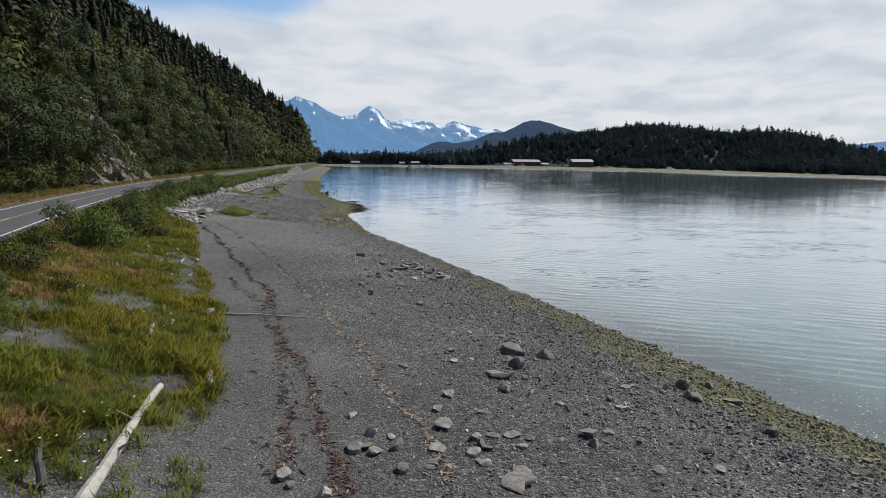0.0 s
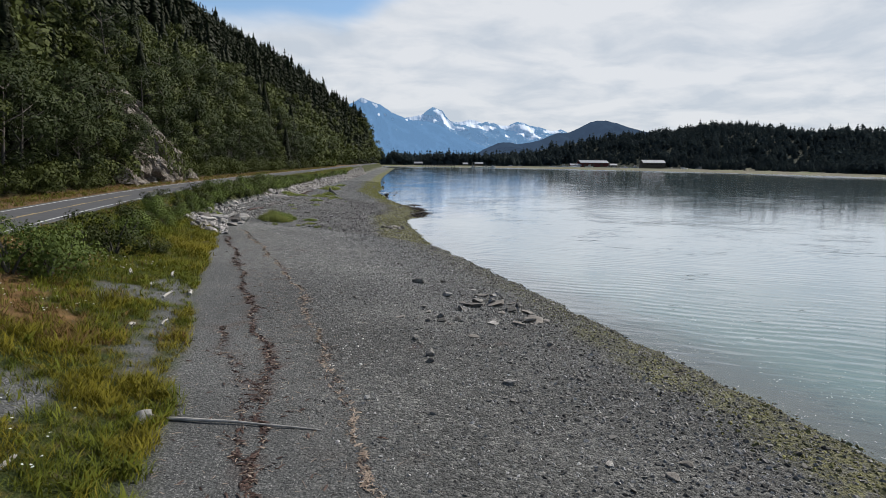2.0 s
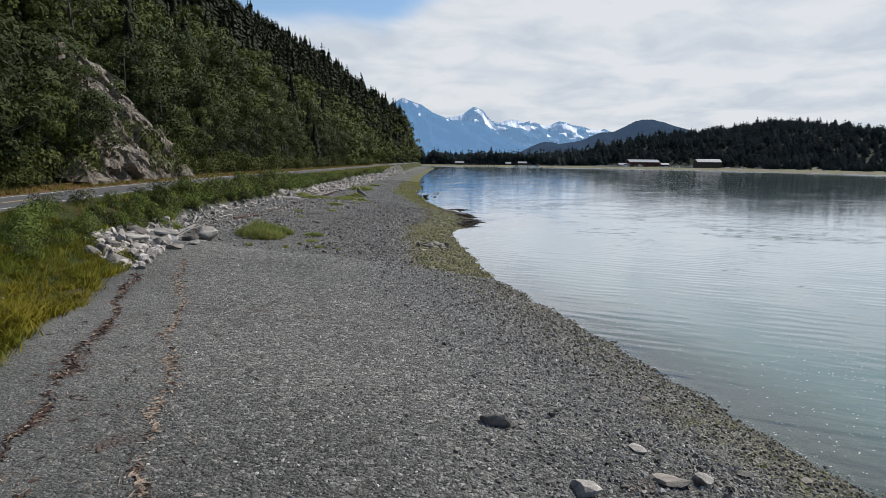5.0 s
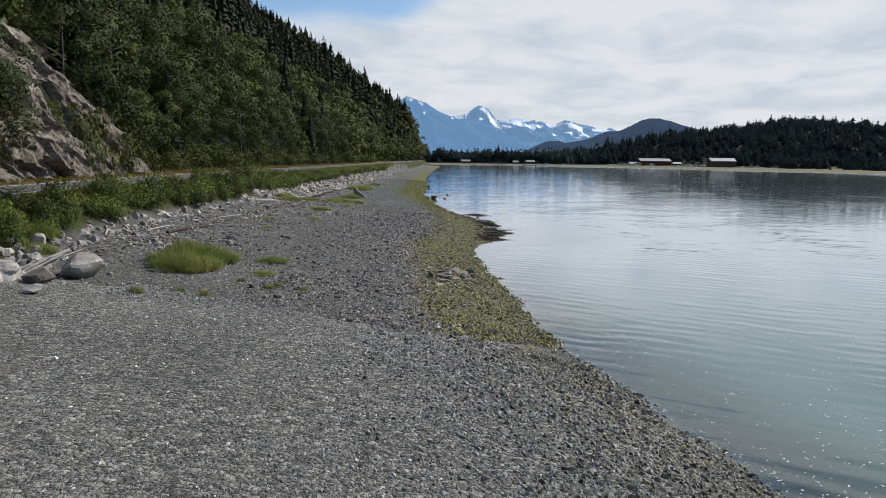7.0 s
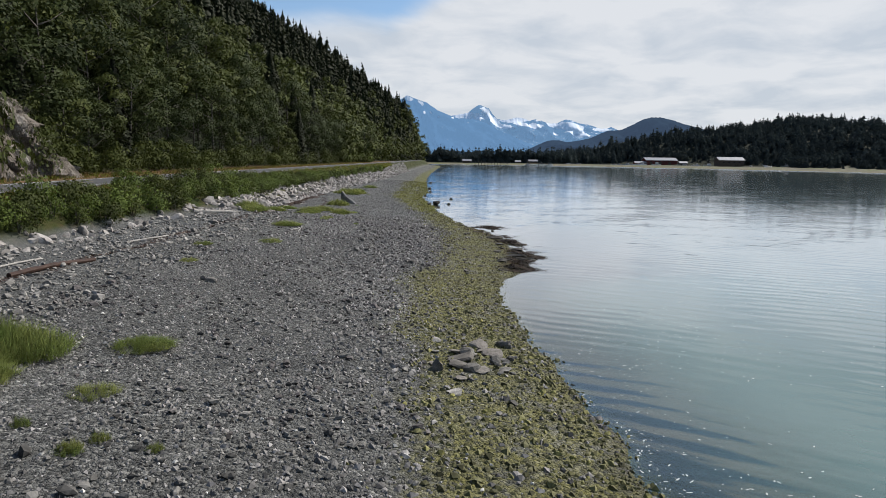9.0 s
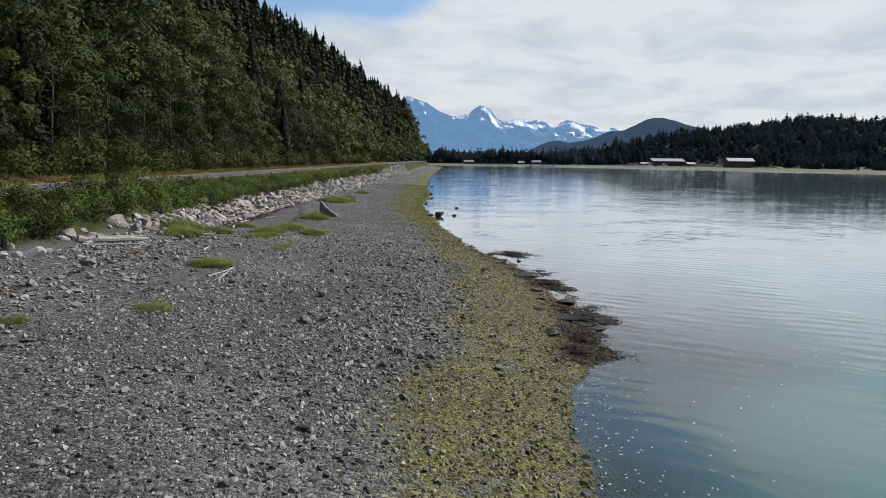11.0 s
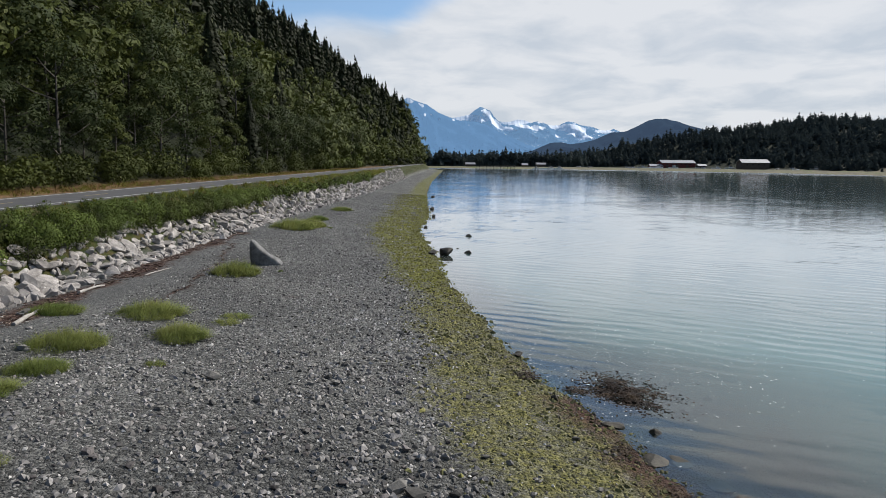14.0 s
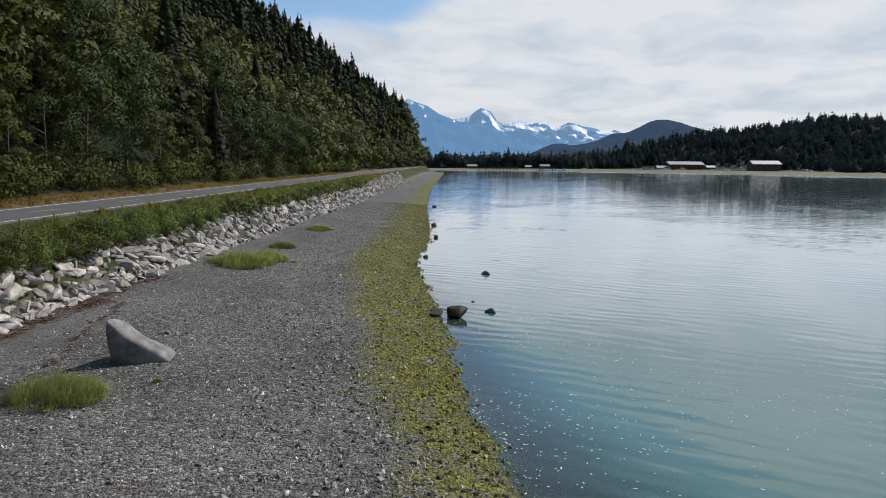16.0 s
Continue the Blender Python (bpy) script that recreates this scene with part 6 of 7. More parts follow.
def build_shrubs():
    r = np.random.RandomState(17)
    kinds = []
    for k in range(11):
        wood, leaves = shrub_shape(400 + k, 760 if k < 5 else 240 if k < 8 else 1500, 0.115 if k < 5 else 0.24 if k < 8 else 0.08)
        t = new("shrub")
        mesh_object("stem", wood[0], wood[1], M["bark"], t)
        mesh_object("foliage", leaves[0], leaves[1], M["leaf"] if k in (3, 4, 7, 9) else M["shrub"], t, normals=leaves[2])
        kinds.append(tagged(t, "dense green roadside alder shrub", "shrub", "shrubs along the road"))
    spots = []
    # bank between stones and road
    y = 93.0
    while y < 330:
        y += r.uniform(0.55, 1.1) * (0.6 if 180 < y < 232 else 1 + max(0, y - 200) / 110)
        toe, road = float(smooth_along(y, Y_TOE, X_TOE)), float(smooth_along(y, Y_ROAD, X_ROAD, 12))
        wide = np.interp(y, [93, 97, 108, 118, 150, 163, 180, 430], [0.8, 2.2, 1.6, 0.9, 0.7, 1.4, 1.7, 2.2])
        x = r.uniform(road + 4.4 + 1.0 * ease(y, 176, 186), max(toe - wide, road + 4.8 + 1.0 * ease(y, 176, 186)))
        h = np.interp(y, [93, 105, 125, 165, 184, 196, 208, 214, 235, 330], [1.0, 0.95, 1.5, 1.65, 1.6, 1.4, 1.5, 1.4, 1.15, 1.15])
        spots.append((x, y, h * r.uniform(0.75, 1.2), r.uniform(0.85, 1.2)))
    # clumps above the meadow
    for x, y, w in [(-17.8, 62.5, 2.2), (-16.6, 64.0, 2.3), (-17.0, 66.5, 1.9), (-17.4, 74.0, 2.4), (-18.6, 72.0, 2.0), (-15.8, 76.5, 1.8), (-18.5, 79.5, 2.2), (-19.0, 83.5, 2.3), (-20.5, 87, 2.0), (-20.8, 92.5, 2.2), (-22.3, 90, 1.8), (-19.2, 90.5, 1.4), (-22.3, 96, 2.0), (-20.4, 98.5, 1.7), (-16.5, 50.0, 1.5), (-18.2, 57.5, 1.3), (-13.7, 48.5, 0.8), (-14.0, 41.8, 1.1), (-13.2, 39.5, 1.0), (-15.6, 44.5, 1.2)]:
        spots.append((x, y, w * (1.2 if y < 76 else 0.85), 1.05))
    # forest edge across the road
    y = 40.0
    while y < 400:
        y += r.uniform(0.9, 2.0) * (1 + max(0, y - 150) / 160)
        if 138 < y < 166 and r.rand() < 0.7:
            continue
        hill = float(smooth_along(y, Y_HILL, X_HILL, 14))
        spots.append((hill + r.uniform(-3.2, 0.3), y, r.uniform(1.6, 4.2), r.uniform(0.8, 1.2)))
    for x, y, h in ((-39.4, 158.0, 8.0), (-39.2, 165.4, 5.0), (-39.3, 155.6, 3.0), (-39.3, 150.5, 2.2), (-42.0, 154, 3.6), (-39.9, 140.5, 3.4), (-41.0, 137.6, 4.4)):
        spots.append((x, y, h, 0.55))
    used, thicket = set(), []
    for x, y, h, wide in spots:
        turn, size = r.uniform(0, 6.28), h * wide * 0.85
        if x < -31:
            thicket.append((x, y, float(land(x, y)) - 0.08, turn, size, h))
            continue
        k = r.randint(8, 11) if y < 100 or 183 < y < 222 else r.randint(0, 5) if y < 235 else r.randint(5, 8)
        ob = copy_thing(kinds[k], Matrix.Identity(4)) if k in used else kinds[k]
        used.add(k)
        ob.matrix_basis = Matrix.LocRotScale((x, y, float(land(x, y)) - 0.08), Euler((0, 0, turn)), (size, size, h))
    thicket = np.array(thicket)
    sets = []
    for k in range(4):
        leaves = shrub_shape(430 + k, 700, 0.115)[1]
        t = thicket[k::4]
        sets.append(scatter(leaves, placed(t[:, :3], t[:, 3], t[:, [4, 4, 5]])))
    v, f, q = joined(sets)
    tagged(mesh_object("thicket", v, f, M["leaf"], normals=q), "dense green alder thicket along the forest edge", "shrubs", kind="stuff")


build_shrubs()


def tuft_shape(seed, blades, spread, lean, thick=1.0):
    """A tuft of bent grass blades, unit height."""
    r = np.random.RandomState(seed)
    v, f = [], []
    for k in range(blades):
        a, b = r.uniform(0, 6.28), r.uniform(0, 6.28)
        px, py = spread * r.rand() * math.cos(a), spread * r.rand() * math.sin(a)
        h, ln, w = r.uniform(0.55, 1.0), lean * r.uniform(0.3, 1.0), (0.012 + 0.014 * r.rand()) * thick
        dx, dy = math.cos(b), math.sin(b)
        i = len(v)
        v += [(px - dy * w, py + dx * w, 0), (px + dy * w, py - dx * w, 0), (px + dx * ln * 0.4 + dy * w, py + dy * ln * 0.4 - dx * w, h * 0.6), (px + dx * ln * 0.4 - dy * w, py + dy * ln * 0.4 + dx * w, h * 0.6), (px + dx * ln, py + dy * ln, h * 0.92)]
        f += [(i, i + 1, i + 2), (i, i + 2, i + 3), (i + 3, i + 2, i + 4)]
    v = np.array(v, float)
    return v, np.array(f, int), unit(np.stack([0.55 * v[:, 0] / max(spread, 0.1), 0.55 * v[:, 1] / max(spread, 0.1), 0.9 + 0 * v[:, 0]], 1) + np.repeat(r.normal(0, 0.22, (blades, 3)), 5, 0))


def build_meadow():
    r = np.random.RandomState(23)
    tufts = [tuft_shape(500 + k, 10, 0.6, 0.95, 1.25) for k in range(4)]
    n = 25000
    y = 20 + 80 * r.rand(n) ** 1.2
    toe, road = smooth_along(y, Y_TOE, X_TOE), smooth_along(y, Y_ROAD, X_ROAD, 12)
    x = toe + 0.6 - (toe + 0.6 - road - 4.2) * r.rand(n) ** 1.1
    gap = wave(x, y, 2.6, 3) + 0.5 * wave(x, y, 5.0, 1)
    lush = ease(y, 70, 78) * ease(y, 98, 92) * ease(x, toe - 6, toe - 1)
    dry = ease(wave(x, y, 0.3, 9) + 0.45 * wave(x, y, 0.9, 4) + 0.7 * ease(toe - x, 3.5, 8), 0.42, 0.7) * (1 - lush)
    dry = np.maximum(0.3 * dry, patches(x, y, DRY))
    keep = (gap < 0.6) & (r.rand(n) > patches(x, y, BARE) * 0.86) & (r.rand(n) < np.where(dry > 0.5, 0.75, 1.0)) & (x < toe + 0.5 * wave(x, y, 0.8))
    x, y, dry, lush = x[keep], y[keep], dry[keep], lush[keep]
    h = r.uniform(0.14, 0.40, len(x)) * np.interp(y, [45, 65], [1.3, 1.0]) * (1 + 0.35 * lush) * (1 + 0.5 * wave(x, y, 0.9, 7))
    pos = np.stack([x, y, land(x, y) - 0.03], 1)
    brown = r.rand(len(x)) < dry * 0.65
    gold = r.rand(len(x)) < 0.2 + 0.8 * patches(x, y, GOLD) + 0.45 * lush
    for name, sel, m, label in (("meadow_grass", ~brown & ~gold, M["grass"], "deep green meadow grass above the beach"), ("yellow_grass", gold & ~brown, M["yellow_grass"], "yellowish green grass patches in the meadow"), ("dry_grass", brown, M["dry_grass"], "dry rust-coloured grass patches in the meadow")):
        sets = []
        idx = np.where(sel)[0]
        for k in range(4):
            i = idx[idx % 4 == k]
            sets.append(scatter(tufts[k], placed(pos[i], r.uniform(0, 6.28, len(i)), np.stack([h[i] * 1.35, h[i] * 1.35, h[i]], 1))))
        v, f, q = joined(sets)
        tagged(mesh_object(name, v, f, m, normals=q), label, "grass", kind="stuff")
    # roadside verges
    n = 7000
    y = 40 + 330 * r.rand(n) ** 1.2
    road, hill, toe = smooth_along(y, Y_ROAD, X_ROAD, 12), smooth_along(y, Y_HILL, X_HILL, 14), smooth_along(y, Y_TOE, X_TOE)
    side = r.rand(n) < 0.55
    near = (toe - 2.6) - (toe - 2.6 - road - 4.0) * r.rand(n)
    x = np.where(side, np.minimum(near, toe), hill + 0.8 - (hill + 0.8 - road + 4.4) * r.rand(n) ** 1.3)
    sets = {0: [], 1: []}
    for k in range(4):
        for g in (0, 1):
            i = np.where((np.arange(n) % 4 == k) & ((r.rand(n) < np.where(side, 0.12, 0.5)) == bool(g)))[0]
            hh = r.uniform(0.25, 0.6, len(i))
            sets[g].append(scatter(tufts[k], placed(np.stack([x[i], y[i], land(x[i], y[i]) - 0.03], 1), r.uniform(0, 6.28, len(i)), np.stack([hh * 1.3, hh * 1.3, hh], 1))))
    for g, m, name, label in ((0, M["grass"], "verge_grass", "green grass along the road verges"), (1, M["dry_grass"], "dry_verge_grass", "dry brown grass along the road verges")):
        v, f, q = joined(sets[g])
        tagged(mesh_object(name, v, f, m, normals=q), label, "grass", kind="stuff")
    # daisies in the meadow
    n = 900
    y = 24 + 60 * r.rand(n)
    toe = smooth_along(y, Y_TOE, X_TOE)
    x = toe - 2.0 - 9 * r.rand(n)
    keep = (wave(x, y, 0.5, 4) > 0.15) & (land(x, y) < 5)
    x, y = x[keep], y[keep]
    petal = (np.array([(math.cos(a) * (1 if j % 2 else 0.55), math.sin(a) * (1 if j % 2 else 0.55), 0.2 * (j % 2)) for j, a in enumerate(np.linspace(0, 6.28, 11)[:-1])] + [(0, 0, 0.35)]), np.array([(10, j, (j + 1) % 10) for j in range(10)]))
    v, f = scatter(petal, placed(np.stack([x, y, land(x, y) + r.uniform(0.3, 0.5, len(x))], 1), r.uniform(0, 6, len(x)), r.uniform(0.03, 0.055, len(x)), r.normal(0, 0.3, len(x))))
    tagged(mesh_object("daisies", v, f, M["daisy"]), "small white daisies in the meadow", "flowers", kind="stuff")


build_meadow()


def build_grass_clumps():
    """Separate tussocks on the open gravel."""
    r = np.random.RandomState(31)
    kinds = []
    for k in range(5):
        sets = []
        n = 150 if k < 3 else 60
        a, q = r.uniform(0, 6.28, n), np.sqrt(r.rand(n))
        pos = np.stack([q * np.cos(a), q * np.sin(a) * 0.8, 0 * a - 0.02], 1)
        h = (0.3 + 0.7 * (1 - q ** 2)) * r.uniform(0.7, 1.1, n)
        for j in range(3):
            i = np.arange(n) % 3 == j
            sets.append(scatter(tuft_shape(600 + 3 * k + j, 17, 0.16, 0.6, 0.3), placed(pos[i], r.uniform(0, 6, i.sum()), np.stack([h[i] * 0 + 0.75, h[i] * 0 + 0.75, h[i]], 1))))
        kinds.append(joined(sets))
    meshes = {}
    big = [(-13.9, 115.2, 3.8, 0.9), (-12.6, 116.5, 3.4, 0.8), (-13.9, 115.9, 2.6, 1.15), (-13.3, 116.9, 2.2, 0.9), (-12.1, 153.0, 2.7, 0.42), (-19.6, 168.6, 3.4, 0.8), (-17.0, 169.5, 3.0, 0.6), (-17.4, 178.2, 2.6, 0.5), (-13.2, 178.7, 3.4, 0.74), (-10.4, 174.7, 2.5, 0.7), (-13.6, 172.0, 2.8, 0.74), (-13.2, 113.4, 3.4, 0.9), (-12.2, 114.0, 2.4, 0.7), (-15.0, 220.6, 5.4, 0.95), (-13.5, 223.2, 3.4, 0.8), (-14.1, 231.5, 2.6, 0.7), (-13.3, 247.6, 3.6, 0.7), (-12.9, 191.1, 3.1, 0.8), (-18.0, 164.5, 3.2, 0.7), (-19.3, 169.3, 3.0, 0.8), (-18.9, 167.0, 2.6, 0.7), (-20.9, 113.5, 2.6, 0.7), (-22.4, 116.5, 2.2, 0.8)]
    small = [(-9.6, 179.5, 1.7, 0.3), (-9.7, 170.4, 0.8, 0.3), (-9.6, 107.2, 0.8, 0.25), (-9.5, 118.2, 2.0, 0.4), (-9.0, 114.1, 1.4, 0.35), (-12.0, 105.2, 0.75, 0.4), (-9.5, 105.9, 0.55, 0.35), (-11.1, 107.5, 0.6, 0.4), (-8.0, 110.9, 0.7, 0.25), (-9.6, 111.9, 0.5, 0.3), (-7.6, 111.5, 0.5, 0.3), (-8.0, 111.0, 0.55, 0.3), (-6.3, 111.3, 0.45, 0.25), (-11.2, 143.0, 1.7, 0.4), (-10.1, 160.1, 1.0, 0.3), (-13.0, 166.4, 2.3, 0.4), (-9.6, 178.0, 1.4, 0.3), (-12.8, 168.9, 2.0, 0.45), (-10.0, 161.8, 1.3, 0.35), (-6.9, 159.0, 0.5, 0.25), (-10.5, 193.5, 0.4, 0.2), (-11.4, 223.1, 0.7, 0.25), (-14.8, 140.0, 1.3, 0.35), (-13.6, 134.0, 1.1, 0.3)]
    for x, y, w, h in big + small:
        k = r.randint(0, 3) if w > 1.75 else r.randint(3, 5)
        if k not in meshes:
            ob = mesh_object("grass_clump", kinds[k][0], kinds[k][1], M["beach_grass"], normals=kinds[k][2])
            meshes[k] = ob.data
        else:
            ob = new("grass_clump", meshes[k])
        ob.matrix_basis = Matrix.LocRotScale((x, y, float(land(x, y))), Euler((0, 0, r.uniform(-0.4, 0.4))), (w / 2, w / 2, h * (1.7 if h > 0.75 else 1.25)))
        tagged(ob, "bushy clump of green beach grass on the gravel" if h > 0.45 else "small tuft of green grass on the gravel", "grass clump", "grass clumps on the beach")


build_grass_clumps()


# ---- driftwood and wrack ----
def lay_log(a, b, r0, r1, seed, label, name="driftwood_log", stubs=0, material="driftwood", lift=(0, 0)):
    r = np.random.RandomState(seed)
    n = 9
    pts, rad = [], []
    for i in range(n):
        s = i / (n - 1)
        x, y = a[0] + (b[0] - a[0]) * s, a[1] + (b[1] - a[1]) * s
        k = math.hypot(b[0] - a[0], b[1] - a[1]) * (0.03 if r0 < 0.15 else 0.008)
        x += k * math.sin(4 * s + seed)
        rr = (r0 + (r1 - r0) * s) * r.uniform(0.88, 1.12)
        pts.append((x, y, float(land(x, y)) + rr * 0.75 + 0.05 * math.sin(s * 3.1) + lift[0] + (lift[1] - lift[0]) * s))
        rad.append(rr)
    v, f = tube(pts, rad, 9)
    v = v + 0.08 * np.mean(rad) * np.stack([wave(v[:, 1] * 5, v[:, 2] * 9, 1.0, seed), wave(v[:, 0] * 7, v[:, 2] * 8, 1.0, seed), wave(v[:, 0] * 6, v[:, 1] * 4, 1.0, seed)], 1)
    sets = [(v, f)]
    for k in range(stubs):
        i = r.randint(1, n - 1)
        p = np.array(pts[i])
        d = np.array([r.uniform(-1, 1), r.uniform(-1, 1), r.uniform(0.2, 0.8)]) * rad[i] * r.uniform(3, 6)
        sets.append(tube([p, p + d * 0.6, p + d], [rad[i] * 0.4, rad[i] * 0.25, rad[i] * 0.1], 5))
    v, f = joined(sets)
    ob = mesh_object(name, v, f, M[material], smooth=False)
    return tagged(ob, label, "log" if r0 > 0.08 else "branch", "driftwood")


def build_driftwood():
    lay_log((-6.55, 27.6), (-6.55, 36.5), 0.19, 0.12, 1, "long bleached driftwood log lying in the meadow's edge", stubs=2)
    lay_log((-5.4, 38.8), (-5.0, 37.2), 0.12, 0.10, 2, "short bleached log on the gravel")
    lay_log((-8.3, 42.6), (-8.8, 45.4), 0.1, 0.06, 3, "weathered grey stump lying in the grass", stubs=3)
    lay_log((-6.7, 48.8), (-1.8, 48.2), 0.06, 0.025, 4, "long thin branch with a root end on the gravel", "driftwood_branch", stubs=3)
    lay_log((-19.3, 127.0), (-17.9, 132.4), 0.14, 0.1, 71, "dark reddish brown log lying below the bank", stubs=1, material="kelp")
    for a, b, r0, lift in (((-18.9, 108.7), (-17.2, 110.3), 0.09, (0.1, 1.15)), ((-19.2, 109.1), (-17.6, 110.9), 0.1, (0.15, 1.1)), ((-18.6, 108.2), (-17.3, 109.8), 0.07, (0.05, 1.0)), ((-18.3, 109.3), (-17.0, 111.0), 0.06, (0.3, 1.2))):
        lay_log(a, b, r0, r0 * 0.7, int(r0 * 1000), "bleached driftwood pole leaning on the large boulder", lift=lift)
    lay_log((-7.5, 28.9), (-7.75, 29.5), 0.12, 0.08, 33, "dark weathered stump standing in the meadow's edge", "driftwood_stump", stubs=3, material="bark", lift=(0, 0.7))
    lay_rock(-6.85, 48.5, 0.6, "root", 0.8, material="driftwood", label="knotted root end of a washed-up branch", name="root_stock", rough=0.3, cat="root", group="driftwood")
    for n, (a, b, r0) in enumerate([((-12.5, 70.1), (-13.2, 72.4), 0.12), ((-11.3, 64.6), (-11.5, 66.4), 0.11), ((-10.4, 66.1), (-10.7, 67.2), 0.15), ((-14.5, 68.6), (-15.0, 70.2), 0.15), ((-12.8, 66.9), (-12.9, 67.8), 0.12), ((-10.6, 57.8), (-10.7, 58.7), 0.16), ((-9.7, 59.2), (-9.9, 60.5), 0.08), ((-13.2, 73.7), (-12.6, 74.8), 0.07),
                                    ((-11.0, 149.6), (-10.6, 152.4), 0.06), ((-10.5, 149.4), (-10.7, 152.6), 0.05), ((-17.5, 175.2), (-18.1, 179.3), 0.12), ((-19.0, 183.3), (-18.7, 185.6), 0.12), ((-16.7, 165.7), (-16.3, 167.2), 0.07), ((-13.8, 157.3), (-14.3, 159.4), 0.09), ((-19.0, 139), (-18.0, 143), 0.08), ((-21.0, 128), (-20.4, 132), 0.09), ((-18.0, 189.2), (-17.5, 192.6), 0.06), ((-21.5, 157.5), (-18.3, 160.2), 0.3), ((-21.8, 159.5), (-19.2, 161.8), 0.12), ((-20.6, 156.6), (-17.6, 158.4), 0.08)]):
        lay_log(a, b, r0 * 0.75, r0 * 0.45, 10 + n, "bleached driftwood log among grass and stones" if r0 > 0.08 else "bleached driftwood branch on the gravel", "driftwood_log" if r0 > 0.08 else "driftwood_branch", stubs=n % 3)


build_driftwood()


def build_wrack():
    """Lines of dried kelp and straw left by the tide."""
    r = np.random.RandomState(41)
    strand = (np.array([(-1, -0.12, 0), (-0.3, 0.18, 0.16), (0.35, -0.12, 0.1), (1, 0.1, 0.0), (-0.9, 0.2, 0.06), (0.3, 0.3, 0.02)], float), np.array([(0, 1, 4), (0, 2, 1), (1, 2, 5), (2, 3, 5)], int))
    kelp, straw = [], []
    for ys, xs, rich, wide in WRACK:
        n = int((ys[-1] - ys[0]) * 60 * rich)
        y = r.uniform(ys[0], ys[-1], n)
        lump = wave(y, y * 0.3, 1.7, rich)
        keep = r.rand(n) < np.clip(0.62 + 0.5 * lump, 0.15, 1)
        y = y[keep]
        x = np.interp(y, ys, xs) + wander(y, rich) + r.normal(0, wide * 0.5, len(y)) * (0.65 + 0.35 * np.sin(y * 0.5))
        pos = np.stack([x, y, land(x, y) + 0.02], 1)
        m = placed(pos, r.uniform(0, 6.28, len(y)), r.uniform(0.05, 0.17, len(y)), r.normal(0, 0.35, len(y)))
        dark = r.rand(len(y)) < (0.2 if rich == 0.8 else 0.86)
        kelp.append(scatter(strand, m[dark]))
        straw.append(scatter(strand, m[~dark]))
    # loose scraps of kelp between the lines
    y = r.uniform(30, 84, 420)
    x = np.interp(y, [30, 50, 75, 100], [-1.5, -3.4, -8.5, -14.5]) + r.normal(0, 1.5, 420) + 0.6 * wave(y, y, 0.8, 3)
    kelp.append(scatter(strand, placed(np.stack([x, y, land(x, y) + 0.02], 1), r.uniform(0, 6.28, 420), r.uniform(0.06, 0.2, 420), r.normal(0, 0.3, 420))))
    v, f = joined(kelp)
    tagged(mesh_object("kelp_wrack", v, f, M["kelp"]), "lines of dried red-brown kelp along the tide marks", "seaweed", kind="stuff")
    # pale straw and twigs
    n = 1500
    y = r.uniform(24, 100, n)
    x = np.interp(y, [24, 50, 75, 100], [-1.5, -3, -8, -14.5]) + r.normal(0, 2.2, n)
    straw.append(scatter(strand, placed(np.stack([x, y, land(x, y) + 0.02], 1), r.uniform(0, 6.28, n), np.stack([r.uniform(0.08, 0.25, n), r.uniform(0.03, 0.07, n), r.uniform(0.05, 0.1, n)], 1))))
    v, f = joined(straw)
    tagged(mesh_object("straw_litter", v, f, M["straw"]), "pale straw and twigs scattered along the tide marks", "litter", kind="stuff")


build_wrack()


